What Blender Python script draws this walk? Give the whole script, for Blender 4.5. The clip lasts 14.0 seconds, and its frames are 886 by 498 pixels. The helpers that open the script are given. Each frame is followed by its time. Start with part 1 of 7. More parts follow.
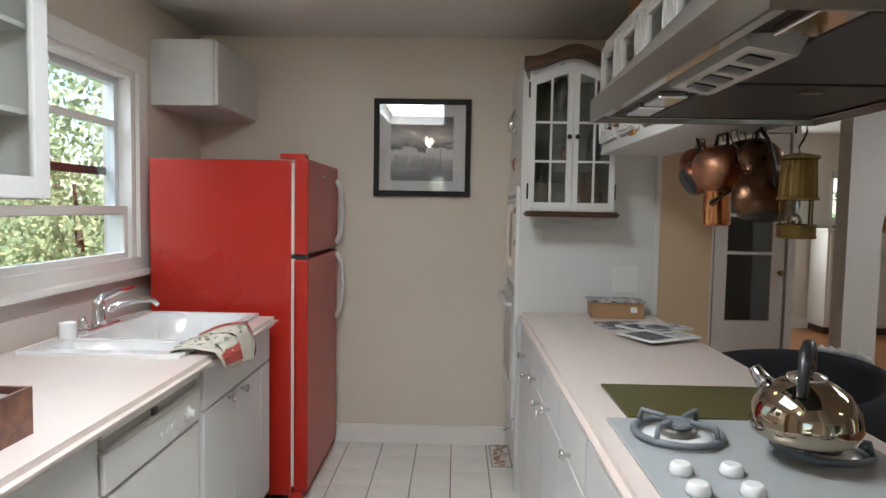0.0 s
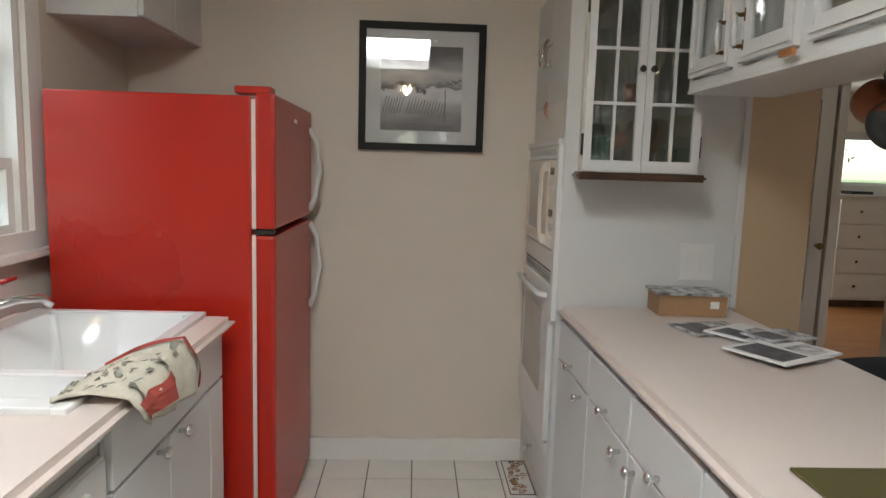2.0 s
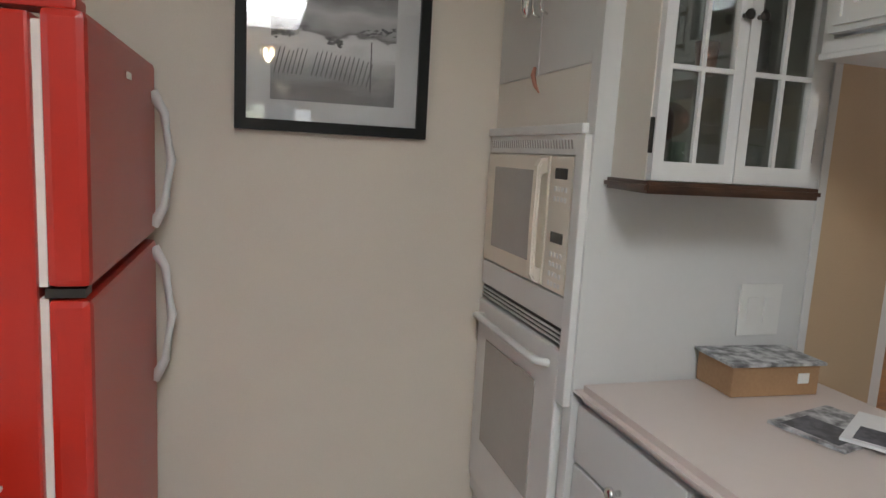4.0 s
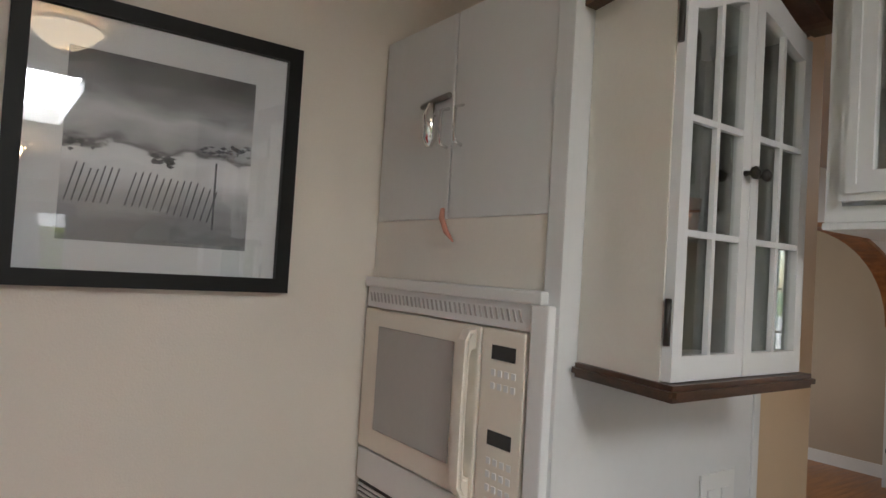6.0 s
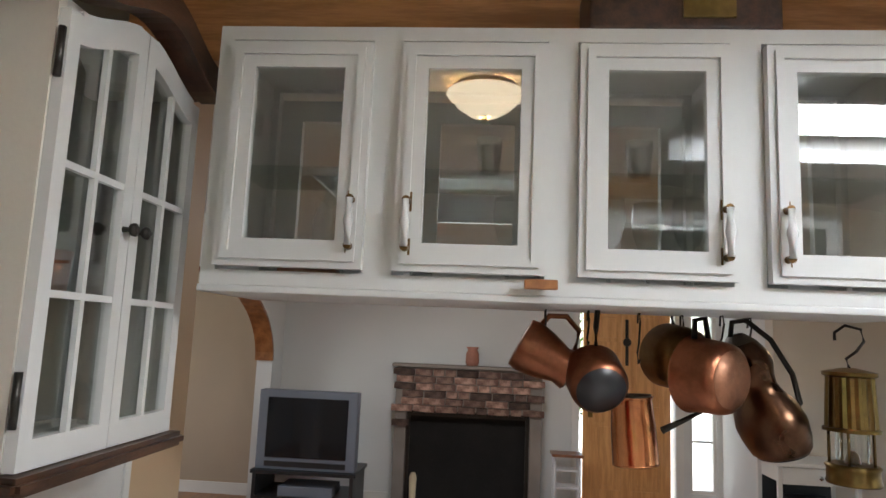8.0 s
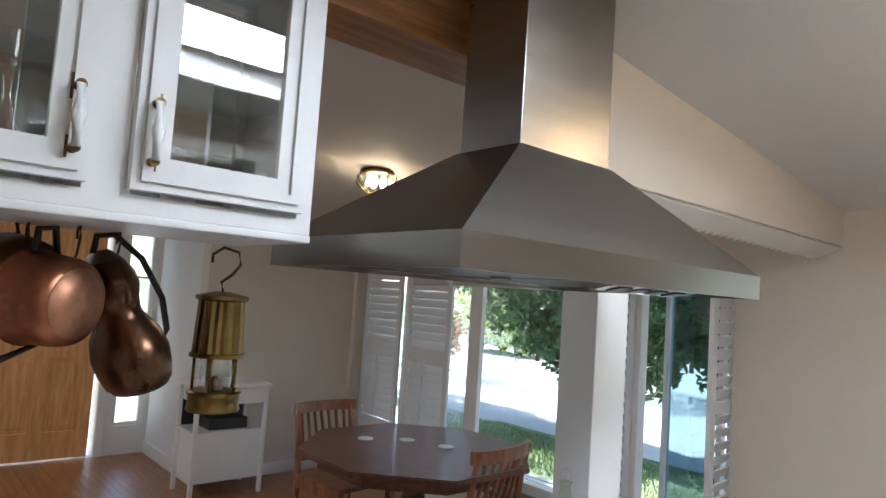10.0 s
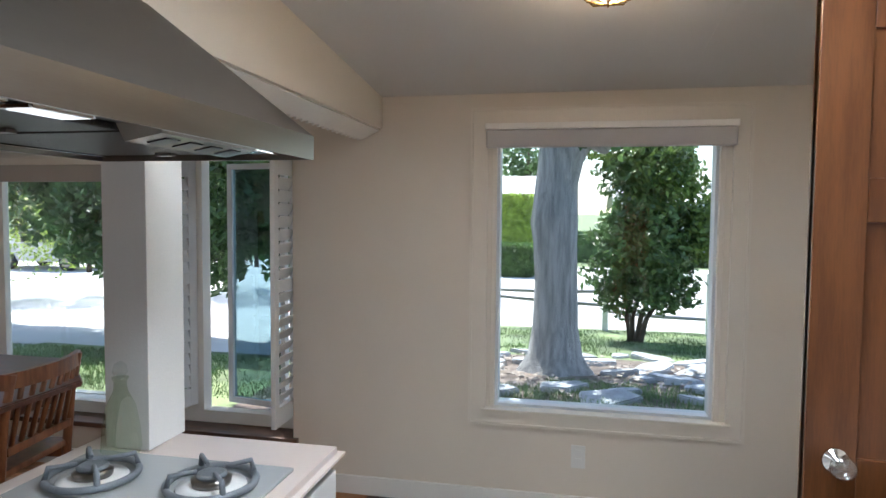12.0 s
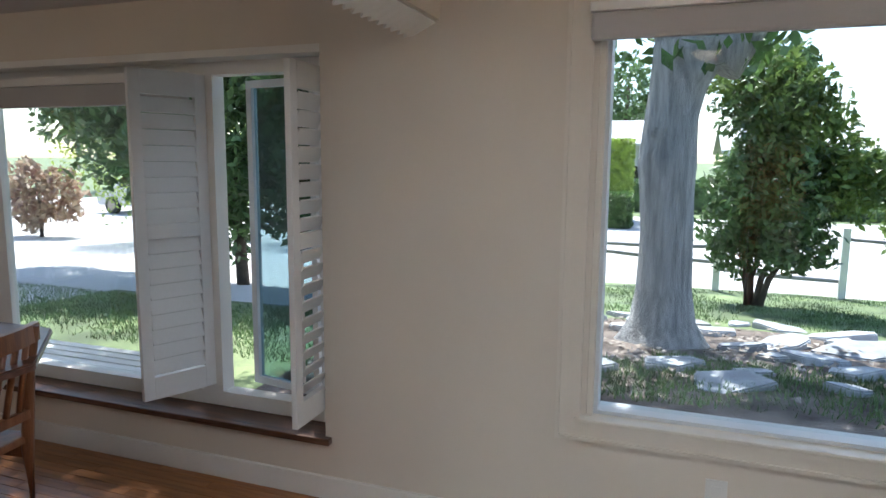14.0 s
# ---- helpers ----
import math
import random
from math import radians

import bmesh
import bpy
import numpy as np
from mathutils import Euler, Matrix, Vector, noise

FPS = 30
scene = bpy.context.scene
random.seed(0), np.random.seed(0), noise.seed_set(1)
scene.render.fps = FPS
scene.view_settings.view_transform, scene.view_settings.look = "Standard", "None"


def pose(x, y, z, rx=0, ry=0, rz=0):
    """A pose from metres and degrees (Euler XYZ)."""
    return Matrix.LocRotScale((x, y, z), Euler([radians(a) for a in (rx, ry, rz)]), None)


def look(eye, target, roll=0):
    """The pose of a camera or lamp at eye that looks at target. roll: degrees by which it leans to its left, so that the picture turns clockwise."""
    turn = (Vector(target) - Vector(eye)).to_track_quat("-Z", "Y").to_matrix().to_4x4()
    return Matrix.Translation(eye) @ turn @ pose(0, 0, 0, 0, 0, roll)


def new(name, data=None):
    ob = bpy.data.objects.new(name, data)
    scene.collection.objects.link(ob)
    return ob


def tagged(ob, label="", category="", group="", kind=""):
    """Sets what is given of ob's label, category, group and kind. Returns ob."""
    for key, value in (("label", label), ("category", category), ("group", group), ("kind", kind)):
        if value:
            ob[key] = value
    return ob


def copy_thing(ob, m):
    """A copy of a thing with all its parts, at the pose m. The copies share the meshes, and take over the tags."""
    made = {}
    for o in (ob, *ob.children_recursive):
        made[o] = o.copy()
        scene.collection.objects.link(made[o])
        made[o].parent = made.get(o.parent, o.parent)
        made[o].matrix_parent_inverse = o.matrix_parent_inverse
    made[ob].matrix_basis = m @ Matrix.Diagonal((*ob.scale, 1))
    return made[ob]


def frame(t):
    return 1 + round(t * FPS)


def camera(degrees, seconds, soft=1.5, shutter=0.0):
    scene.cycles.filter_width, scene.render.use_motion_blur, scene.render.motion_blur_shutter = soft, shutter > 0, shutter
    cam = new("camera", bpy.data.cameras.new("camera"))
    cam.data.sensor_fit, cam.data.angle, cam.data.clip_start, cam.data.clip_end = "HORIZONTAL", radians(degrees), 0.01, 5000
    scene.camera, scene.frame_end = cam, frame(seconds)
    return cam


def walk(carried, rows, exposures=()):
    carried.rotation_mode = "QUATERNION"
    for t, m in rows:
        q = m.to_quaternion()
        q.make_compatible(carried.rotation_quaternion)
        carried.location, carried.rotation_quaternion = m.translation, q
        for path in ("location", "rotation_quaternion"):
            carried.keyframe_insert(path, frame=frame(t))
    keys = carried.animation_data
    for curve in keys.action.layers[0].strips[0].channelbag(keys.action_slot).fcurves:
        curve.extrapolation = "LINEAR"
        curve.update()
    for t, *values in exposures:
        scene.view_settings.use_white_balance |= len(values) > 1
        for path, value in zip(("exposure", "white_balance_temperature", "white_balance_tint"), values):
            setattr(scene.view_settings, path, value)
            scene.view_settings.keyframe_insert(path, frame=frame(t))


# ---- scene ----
cam = camera(68.6, 14.0)
PATH = [
    (0, (0.187, 0.321, 1.418), (0.147, 2.316, 1.291), 1.0),
    (0.5, (0.059, 0.481, 1.419), (0.221, 2.465, 1.226), 2.9),
    (1, (-0.09, 0.659, 1.414), (0.205, 2.626, 1.197), -0.0),
    (1.5, (-0.098, 0.876, 1.405), (0.216, 2.838, 1.182), 0.1),
    (2, (-0.037, 1.144, 1.41), (0.051, 3.127, 1.161), 1.7),
    (2.2, (-0.042, 1.231, 1.408), (0.051, 3.212, 1.15), 1.6),
    (4.3, (-0.322, 2.29, 1.456), (0.441, 4.118, 1.18), 2.9),
    (4.5, (-0.378, 2.372, 1.476), (0.537, 4.137, 1.261), 2.2),
    (5, (-0.44, 2.515, 1.531), (0.677, 4.172, 1.45), 1.8),
    (5.5, (-0.38, 2.621, 1.546), (0.735, 4.282, 1.59), 2.2),
    (6, (-0.33, 2.709, 1.556), (0.842, 4.328, 1.622), 3.5),
    (6.5, (-0.33, 2.801, 1.573), (1.083, 4.201, 1.781), 2.2),
    (7, (-0.317, 2.842, 1.592), (1.466, 3.71, 1.852), 3.3),
    (7.5, (-0.305, 2.816, 1.6), (1.628, 3.252, 1.871), 3.0),
    (8, (-0.274, 2.71, 1.6), (1.702, 2.859, 1.868), 2.4),
    (8.2, (-0.258, 2.66, 1.597), (1.725, 2.69, 1.856), 2.6),
    (10.3, (-0.104, 2.5, 1.589), (1.222, 1.006, 1.684), 2.8),
    (10.5, (-0.093, 2.525, 1.579), (1.098, 0.92, 1.641), 1.9),
    (11, (-0.061, 2.497, 1.519), (0.682, 0.642, 1.605), 0.5),
    (11.5, (-0.078, 2.438, 1.517), (0.327, 0.479, 1.487), 1.3),
    (12, (-0.076, 2.391, 1.514), (0.329, 0.436, 1.403), 0.5),
    (12.5, (-0.101, 2.183, 1.481), (0.404, 0.251, 1.377), 0.3),
    (13, (-0.108, 1.937, 1.479), (0.465, 0.033, 1.261), 2.3),
    (13.5, (0.007, 1.681, 1.44), (0.544, -0.237, 1.256), 1.5),
    (14, (0.084, 1.431, 1.439), (0.751, -0.435, 1.169), 0.5),
]
walk(cam, [(t, look(eye, target, roll)) for t, eye, target, roll in PATH],
     [(0.0, 1.55, 6600, 10.5), (1.2, 1.51, 6850, 10.5), (2.2, 1.49, 6950, 10.5), (4.3, 1.60, 6650, 11), (6.0, 1.70, 6700, 12), (7.2, 1.86, 6450, 10.5), (8.2, 1.94, 6600, 12), (10.3, 1.74, 6050, 11), (11.0, 1.58, 6100, 11), (12.0, 1.42, 6200, 11.5), (14.0, 1.32, 6150, 11.5)])

# ---- world, sun, lights, exposure ----
scene.view_settings.exposure = 1.5
SUN_EL, SUN_AZ = radians(58), radians(150)
world = bpy.data.worlds.new("sky")
scene.world = world
world.use_nodes = True
wn = world.node_tree.nodes
sky = wn.new("ShaderNodeTexSky")
sky.sky_type, sky.sun_disc, sky.sun_elevation, sky.sun_rotation = "NISHITA", False, SUN_EL, SUN_AZ
world.node_tree.links.new(sky.outputs[0], wn["Background"].inputs[0])
wn["Background"].inputs[1].default_value = 0.15


def lamp(name, kind, m, energy, color=(1, 1, 1), **more):
    data = bpy.data.lights.new(name, kind)
    data.energy, data.color = energy, color
    for k, v in more.items():
        if k == "size":
            data.size = v
        elif k == "size_y":
            data.shape, data.size_y = "RECTANGLE", v
        elif k == "radius":
            data.shadow_soft_size = v
        elif k == "angle":
            data.angle = v
    ob = new(name, data)
    ob.matrix_world = m
    return ob


sun_to = Vector((math.sin(SUN_AZ) * math.cos(SUN_EL), math.cos(SUN_AZ) * math.cos(SUN_EL), math.sin(SUN_EL)))
lamp("sun", "SUN", look(sun_to * 50, (0, 0, 0)), 4.8, (1.0, 0.95, 0.88), angle=radians(0.5))
# unseen lamp added above the sink window to strengthen its daylight
lamp("west_window_sky", "AREA", look((-2.0, 2.86, 2.62), (0.2, 2.8, 0.9)), 13, (0.88, 0.94, 1.0), size=1.5, size_y=0.5)
lamp("skylight_sky", "AREA", pose(-0.20, 1.38, 2.39, 0, 0, 0), 20, (0.85, 0.93, 1.0), size=0.6, size_y=1.06)
# fill lamp added in an unseen ceiling opening to brighten the living room
lamp("living_skylight_sky", "AREA", pose(3.6, 3.0, 2.42), 9, (0.92, 0.96, 1.0), size=1.2, size_y=1.2)
# fill lamp added in an unseen opening of the far room's north wall
lamp("far_window_sky", "AREA", pose(3.6, 8.44, 1.5, -90, 0, 0), 9, (0.92, 0.96, 1.0), size=1.1, size_y=1.2)
lamp("kitchen_bulb", "POINT", pose(-0.1, 2.745, 2.335), 2, (1.0, 0.78, 0.5), radius=0.03)
lamp("window_end_bulb", "POINT", pose(-0.15, 0.45, 2.13), 1.9, (1.0, 0.75, 0.48), radius=0.02)
lamp("dining_bulb", "POINT", pose(2.77, 0.5, 2.13), 0.5, (1.0, 0.75, 0.48), radius=0.02)

# ---- materials ----
def mat(name, color, rough=0.5, metal=0.0, var=0.06, scale=3.0, fine=60.0, bump=0.05, spec=0.5, coat=0.0, stretch=(1, 1, 1), rvar=0.08, c2=None, rand=0.0, coords="Object"):
    """A surface with colour and gloss that vary at two scales, and a fine relief."""
    m = bpy.data.materials.new(name)
    m.use_nodes = True
    nt = m.node_tree
    N, L = nt.nodes, nt.links
    b = N["Principled BSDF"]
    tc = N.new("ShaderNodeTexCoord")
    mp = N.new("ShaderNodeMapping")
    mp.inputs["Scale"].default_value = stretch
    L.new(tc.outputs[coords], mp.inputs[0])
    n1 = N.new("ShaderNodeTexNoise")
    n1.inputs["Scale"].default_value, n1.inputs["Detail"].default_value = scale, 5
    n2 = N.new("ShaderNodeTexNoise")
    n2.inputs["Scale"].default_value, n2.inputs["Detail"].default_value = fine, 4
    for n in (n1, n2):
        L.new(mp.outputs[0], n.inputs["Vector"])
    mixn = N.new("ShaderNodeMath")
    mixn.operation = "MULTIPLY_ADD"
    mixn.inputs[1].default_value = 0.35
    L.new(n2.outputs[0], mixn.inputs[0])
    L.new(n1.outputs[0], mixn.inputs[2])
    ramp = N.new("ShaderNodeValToRGB")
    ramp.color_ramp.interpolation = "EASE"
    lo = [max(0, c * (1 - var)) for c in color]
    hi = [min(1, c * (1 + var)) for c in (c2 or color)]
    ramp.color_ramp.elements[0].position, ramp.color_ramp.elements[0].color = 0.45, (*lo, 1)
    ramp.color_ramp.elements[1].position, ramp.color_ramp.elements[1].color = 0.9, (*hi, 1)
    L.new(mixn.outputs[0], ramp.inputs[0])
    out = ramp.outputs[0]
    if rand:
        oi = N.new("ShaderNodeObjectInfo")
        hs = N.new("ShaderNodeHueSaturation")
        mr = N.new("ShaderNodeMapRange")
        mr.inputs[3].default_value, mr.inputs[4].default_value = 1 - rand, 1 + rand
        L.new(oi.outputs["Random"], mr.inputs[0])
        L.new(mr.outputs[0], hs.inputs["Value"])
        L.new(out, hs.inputs["Color"])
        out = hs.outputs[0]
    L.new(out, b.inputs["Base Color"])
    r = N.new("ShaderNodeMapRange")
    r.inputs[3].default_value, r.inputs[4].default_value = max(0.02, rough - rvar), min(1, rough + rvar)
    L.new(n1.outputs[0], r.inputs[0])
    L.new(r.outputs[0], b.inputs["Roughness"])
    b.inputs["Metallic"].default_value = metal
    b.inputs["Specular IOR Level"].default_value = spec
    b.inputs["Coat Weight"].default_value = coat
    if bump:
        bp = N.new("ShaderNodeBump")
        bp.inputs["Strength"].default_value, bp.inputs["Distance"].default_value = bump, 0.01
        L.new(n2.outputs[0], bp.inputs["Height"])
        L.new(bp.outputs[0], b.inputs["Normal"])
    return m


def wood_mat(name, dark, light, rough=0.4, axis=(1, 1, 8), coat=0.0, rand=0.0):
    return mat(name, dark, rough, var=0.15, scale=3, fine=25, bump=0.06, stretch=axis, c2=light, coat=coat, rand=rand)


def glass_mat(name, color=(0.95, 0.98, 0.98), rough=0.0, alpha=0.12):
    """A thin pane: mostly clear, with a mirror-like gloss at the surface."""
    m = bpy.data.materials.new(name)
    m.use_nodes = True
    N, L = m.node_tree.nodes, m.node_tree.links
    N.remove(N["Principled BSDF"])
    t, g, mx = N.new("ShaderNodeBsdfTransparent"), N.new("ShaderNodeBsdfGlossy"), N.new("ShaderNodeMixShader")
    t.inputs[0].default_value = (*color, 1)
    g.inputs["Roughness"].default_value = rough
    fr = N.new("ShaderNodeLayerWeight")
    fr.inputs[0].default_value = 0.2
    ma = N.new("ShaderNodeMath")
    ma.operation, ma.inputs[1].default_value, ma.inputs[2].default_value, ma.use_clamp = "MULTIPLY_ADD", 0.35, alpha, True
    L.new(fr.outputs["Facing"], ma.inputs[0])
    L.new(ma.outputs[0], mx.inputs[0])
    L.new(t.outputs[0], mx.inputs[1])
    L.new(g.outputs[0], mx.inputs[2])
    L.new(mx.outputs[0], N["Material Output"].inputs[0])
    return m


def glow_mat(name, color, power):
    m = bpy.data.materials.new(name)
    m.use_nodes = True
    b = m.node_tree.nodes["Principled BSDF"]
    b.inputs["Base Color"].default_value = (*color, 1)
    b.inputs["Emission Color"].default_value = (*color, 1)
    b.inputs["Emission Strength"].default_value = power
    return m


M = {}
M["wall"] = mat("cream_wall_paint", (0.66, 0.592, 0.505), 0.6, var=0.03, scale=1.5, fine=220, bump=0.08)
M["wall_white"] = mat("white_wall_paint", (0.72, 0.72, 0.70), 0.6, var=0.03, scale=1.5, fine=220, bump=0.08)
M["tan"] = mat("tan_wall_paint", (0.52, 0.37, 0.235), 0.6, var=0.04, scale=1.5, fine=220, bump=0.08)
M["tanlight"] = mat("light_tan_wall_paint", (0.44, 0.345, 0.25), 0.6, var=0.04, scale=1.5, fine=220, bump=0.08)
M["ceiling"] = mat("ceiling_paint", (0.60, 0.575, 0.545), 0.75, var=0.02, scale=1, fine=160, bump=0.12)
M["trim"] = mat("white_trim_paint", (0.76, 0.74, 0.70), 0.4, var=0.03, scale=4, fine=90, bump=0.03)
M["cab"] = mat("white_cabinet_paint", (0.60, 0.595, 0.58), 0.42, var=0.02, scale=3, fine=60, bump=0.015)
M["cabcream"] = mat("cream_cabinet_paint", (0.70, 0.66, 0.59), 0.4, var=0.03, scale=3, fine=110, bump=0.04)
# dark colour paints the shade inside the white glazed cabinets
M["cabin"] = mat("shaded_cabinet_inside", (0.15, 0.155, 0.13), 0.6, var=0.05)
M["counter"] = mat("pink_beige_laminate", (0.61, 0.525, 0.48), 0.30, var=0.015, scale=4, fine=40, bump=0, rvar=0.02)
M["enamel"] = mat("white_enamel", (0.72, 0.72, 0.71), 0.14, var=0.01, bump=0, coat=0.3, rvar=0.03)
# white cooktop enamel greyed, with the hood's shade put into the colour
M["cooktop"] = mat("hood_shaded_enamel", (0.37, 0.385, 0.39), 0.2, var=0.01, bump=0, coat=0.3, rvar=0.03)
M["plastic"] = mat("white_plastic", (0.67, 0.66, 0.635), 0.35, var=0.02, bump=0.01)
M["mwcream"] = mat("cream_appliance_plastic", (0.73, 0.665, 0.56), 0.35, var=0.02, bump=0.01)
M["ovenglass"] = mat("grey_oven_glass", (0.40, 0.38, 0.35), 0.15, var=0.03, bump=0)
M["red"] = mat("red_enamel", (0.41, 0.018, 0.009), 0.30, var=0.03, scale=1.2, fine=180, bump=0.03, spec=0.5)
M["gasket"] = mat("pale_door_gasket", (0.72, 0.64, 0.58), 0.6, bump=0)
M["tile"] = mat("white_floor_tile", (0.72, 0.70, 0.65), 0.22, var=0.04, scale=5, fine=50, bump=0.02, rand=0.03)
M["grout"] = mat("dark_grout", (0.16, 0.13, 0.11), 0.9, var=0.2, fine=200)
M["oak"] = wood_mat("orange_oak_boards", (0.27, 0.105, 0.032), (0.35, 0.15, 0.05), 0.32, (1, 12, 1), rand=0.07)
M["beamwood"] = wood_mat("varnished_beam_wood", (0.30, 0.13, 0.045), (0.42, 0.20, 0.075), 0.4, (10, 1, 10))
M["doorwood"] = mat("varnished_fir_door", (0.088, 0.029, 0.009), 0.34, var=0.08, scale=3, fine=25, bump=0.03, stretch=(10, 10, 1), c2=(0.125, 0.045, 0.014))
M["frontwood"] = mat("honey_pine_door", (0.66, 0.32, 0.11), 0.35, var=0.06, scale=3, fine=25, bump=0.03, stretch=(10, 10, 1), c2=(0.76, 0.42, 0.17), coat=0.2)
M["darkwood"] = wood_mat("dark_stained_moulding", (0.036, 0.017, 0.010), (0.08, 0.036, 0.020), 0.35, (3, 12, 12))
M["sillwood"] = wood_mat("dark_sill_boards", (0.07, 0.035, 0.022), (0.13, 0.065, 0.04), 0.3, (1, 14, 14))
M["tablewood"] = wood_mat("cherry_table_wood", (0.12, 0.050, 0.034), (0.18, 0.078, 0.052), 0.34, (1, 10, 10), coat=0.12)
M["chairwood"] = wood_mat("chair_wood", (0.20, 0.075, 0.035), (0.29, 0.12, 0.055), 0.35, (8, 8, 1))
M["archwood"] = wood_mat("arch_lining_wood", (0.24, 0.09, 0.03), (0.34, 0.14, 0.05), 0.4, (4, 4, 4))
M["steel"] = mat("brushed_steel", (0.25, 0.232, 0.21), 0.30, 1.0, var=0.05, scale=2, fine=60, bump=0.03, stretch=(1, 1, 14), rvar=0.06)
M["chrome"] = mat("chrome", (0.80, 0.80, 0.80), 0.08, 1.0, var=0.02, bump=0, rvar=0.03)
M["darkmetal"] = mat("blackened_metal", (0.05, 0.045, 0.04), 0.4, 0.8, var=0.2)
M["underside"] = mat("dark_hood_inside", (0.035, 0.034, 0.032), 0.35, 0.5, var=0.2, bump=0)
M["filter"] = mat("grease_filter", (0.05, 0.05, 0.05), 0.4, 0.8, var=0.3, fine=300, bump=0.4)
M["copper"] = mat("aged_copper", (0.28, 0.105, 0.055), 0.33, 1.0, var=0.25, scale=12, fine=90, bump=0.06, rvar=0.12)
M["copperworn"] = mat("scuffed_copper_base", (0.36, 0.17, 0.10), 0.48, 0.9, var=0.3, scale=18, fine=120, bump=0.08, rvar=0.14)
M["copperdark"] = mat("darkened_copper", (0.13, 0.065, 0.038), 0.30, 1.0, var=0.35, scale=14, fine=90, bump=0.06, rvar=0.12)
M["copperbright"] = mat("polished_copper", (0.52, 0.21, 0.09), 0.22, 1.0, var=0.2, scale=12, fine=90, bump=0.04, rvar=0.08)
M["coppertin"] = mat("dark_tin_lining", (0.16, 0.13, 0.10), 0.5, 0.8, var=0.3, scale=12)
M["brass"] = mat("aged_brass", (0.22, 0.145, 0.05), 0.32, 1.0, var=0.25, scale=14, fine=80, bump=0.05, rvar=0.12)
M["bronze"] = mat("dark_bronze", (0.16, 0.09, 0.035), 0.35, 1.0, var=0.25, scale=14, fine=80, bump=0.05)
M["castiron"] = mat("grey_cast_grate", (0.17, 0.19, 0.21), 0.5, 0.2, var=0.2, fine=200, bump=0.15)
M["black"] = mat("black_plastic", (0.02, 0.02, 0.022), 0.35, var=0.2, bump=0.02)
M["blackfabric"] = mat("black_fabric", (0.018, 0.02, 0.025), 0.9, var=0.3, fine=300, bump=0.3)
M["matgreen"] = mat("olive_glass_board", (0.075, 0.066, 0.022), 0.35, var=0.1, scale=8, fine=300, bump=0.03)
M["cardboard"] = mat("brown_cardboard", (0.36, 0.21, 0.11), 0.8, var=0.12, fine=120, bump=0.1)
M["paper"] = mat("white_paper", (0.75, 0.75, 0.74), 0.7, var=0.05)
M["greyprint"] = mat("grey_print", (0.20, 0.20, 0.20), 0.6, var=0.5, scale=25, fine=80, c2=(0.42, 0.42, 0.42))
M["darkprint"] = mat("dark_print", (0.10, 0.10, 0.11), 0.6, var=0.4, scale=30)
M["towel"] = mat("cream_towel", (0.54, 0.50, 0.41), 0.9, var=0.12, scale=25, fine=250, bump=0.4)
M["towelgrey"] = mat("towel_leaf_print", (0.20, 0.20, 0.16), 0.9, var=0.3, scale=40, fine=250, bump=0.4)
M["towelred"] = mat("towel_red_band", (0.36, 0.06, 0.045), 0.9, var=0.15, fine=250, bump=0.4)
M["frame"] = mat("black_frame", (0.007, 0.007, 0.006), 0.5, spec=0.25, var=0.2, bump=0.02)
M["mount"] = mat("white_mount", (0.62, 0.62, 0.61), 0.8, var=0.01, fine=300)
M["brownrug"] = mat("brown_mat", (0.10, 0.06, 0.045), 0.95, var=0.2, fine=300, bump=0.5)
M["curtain"] = mat("grey_roller_blind", (0.45, 0.43, 0.42), 0.8, var=0.04, fine=400, bump=0.1)
M["outlet"] = mat("ivory_plate", (0.68, 0.67, 0.64), 0.4, var=0.02, bump=0)
M["shutter"] = mat("white_shutter_paint", (0.72, 0.72, 0.72), 0.45, var=0.03)
M["bluewhite"] = mat("grey_white_vinyl", (0.62, 0.64, 0.66), 0.35, var=0.02)
M["screen"] = mat("dark_screen", (0.01, 0.012, 0.015), 0.08, bump=0)
M["tvgrey"] = mat("blue_grey_tv_shell", (0.16, 0.18, 0.22), 0.4, var=0.04)
M["firebox"] = mat("sooty_firebox", (0.012, 0.011, 0.010), 0.9, var=0.4, fine=90, bump=0.4)
M["brickred"] = mat("mottled_brick", (0.20, 0.10, 0.075), 0.85, var=0.3, scale=14, fine=120, bump=0.5, rand=0.75, c2=(0.34, 0.22, 0.17))
M["mortar"] = mat("brick_mortar", (0.30, 0.26, 0.23), 0.95, var=0.15, fine=200, bump=0.4)
M["frosted"] = glow_mat("lit_frosted_glass", (1.0, 0.82, 0.58), 1.15)
M["bulb"] = glow_mat("lit_bulb", (1.0, 0.78, 0.5), 25)
M["skypanel"] = mat("white_shaft_paint", (0.80, 0.80, 0.80), 0.7, var=0.01)
M["casing"] = mat("pale_casing_paint", (0.69, 0.63, 0.545), 0.35, var=0.03, scale=4, fine=90, bump=0.03)
M["sashglass"] = glass_mat("blue_tinted_sash_glass", (0.50, 0.62, 0.66), alpha=0.06)
M["glass"] = glass_mat("window_glass", alpha=0.03)
M["cabglass"] = glass_mat("cabinet_glass", (0.93, 0.95, 0.93), alpha=0.11)
M["picglass"] = glass_mat("picture_glass", (1, 1, 1), alpha=0.07)
M["clearglass"] = glass_mat("clear_glassware", (0.93, 0.96, 0.95), 0.02, alpha=0.14)
M["greenglass"] = glass_mat("pale_green_glassware", (0.84, 0.89, 0.80), 0.03, alpha=0.08)
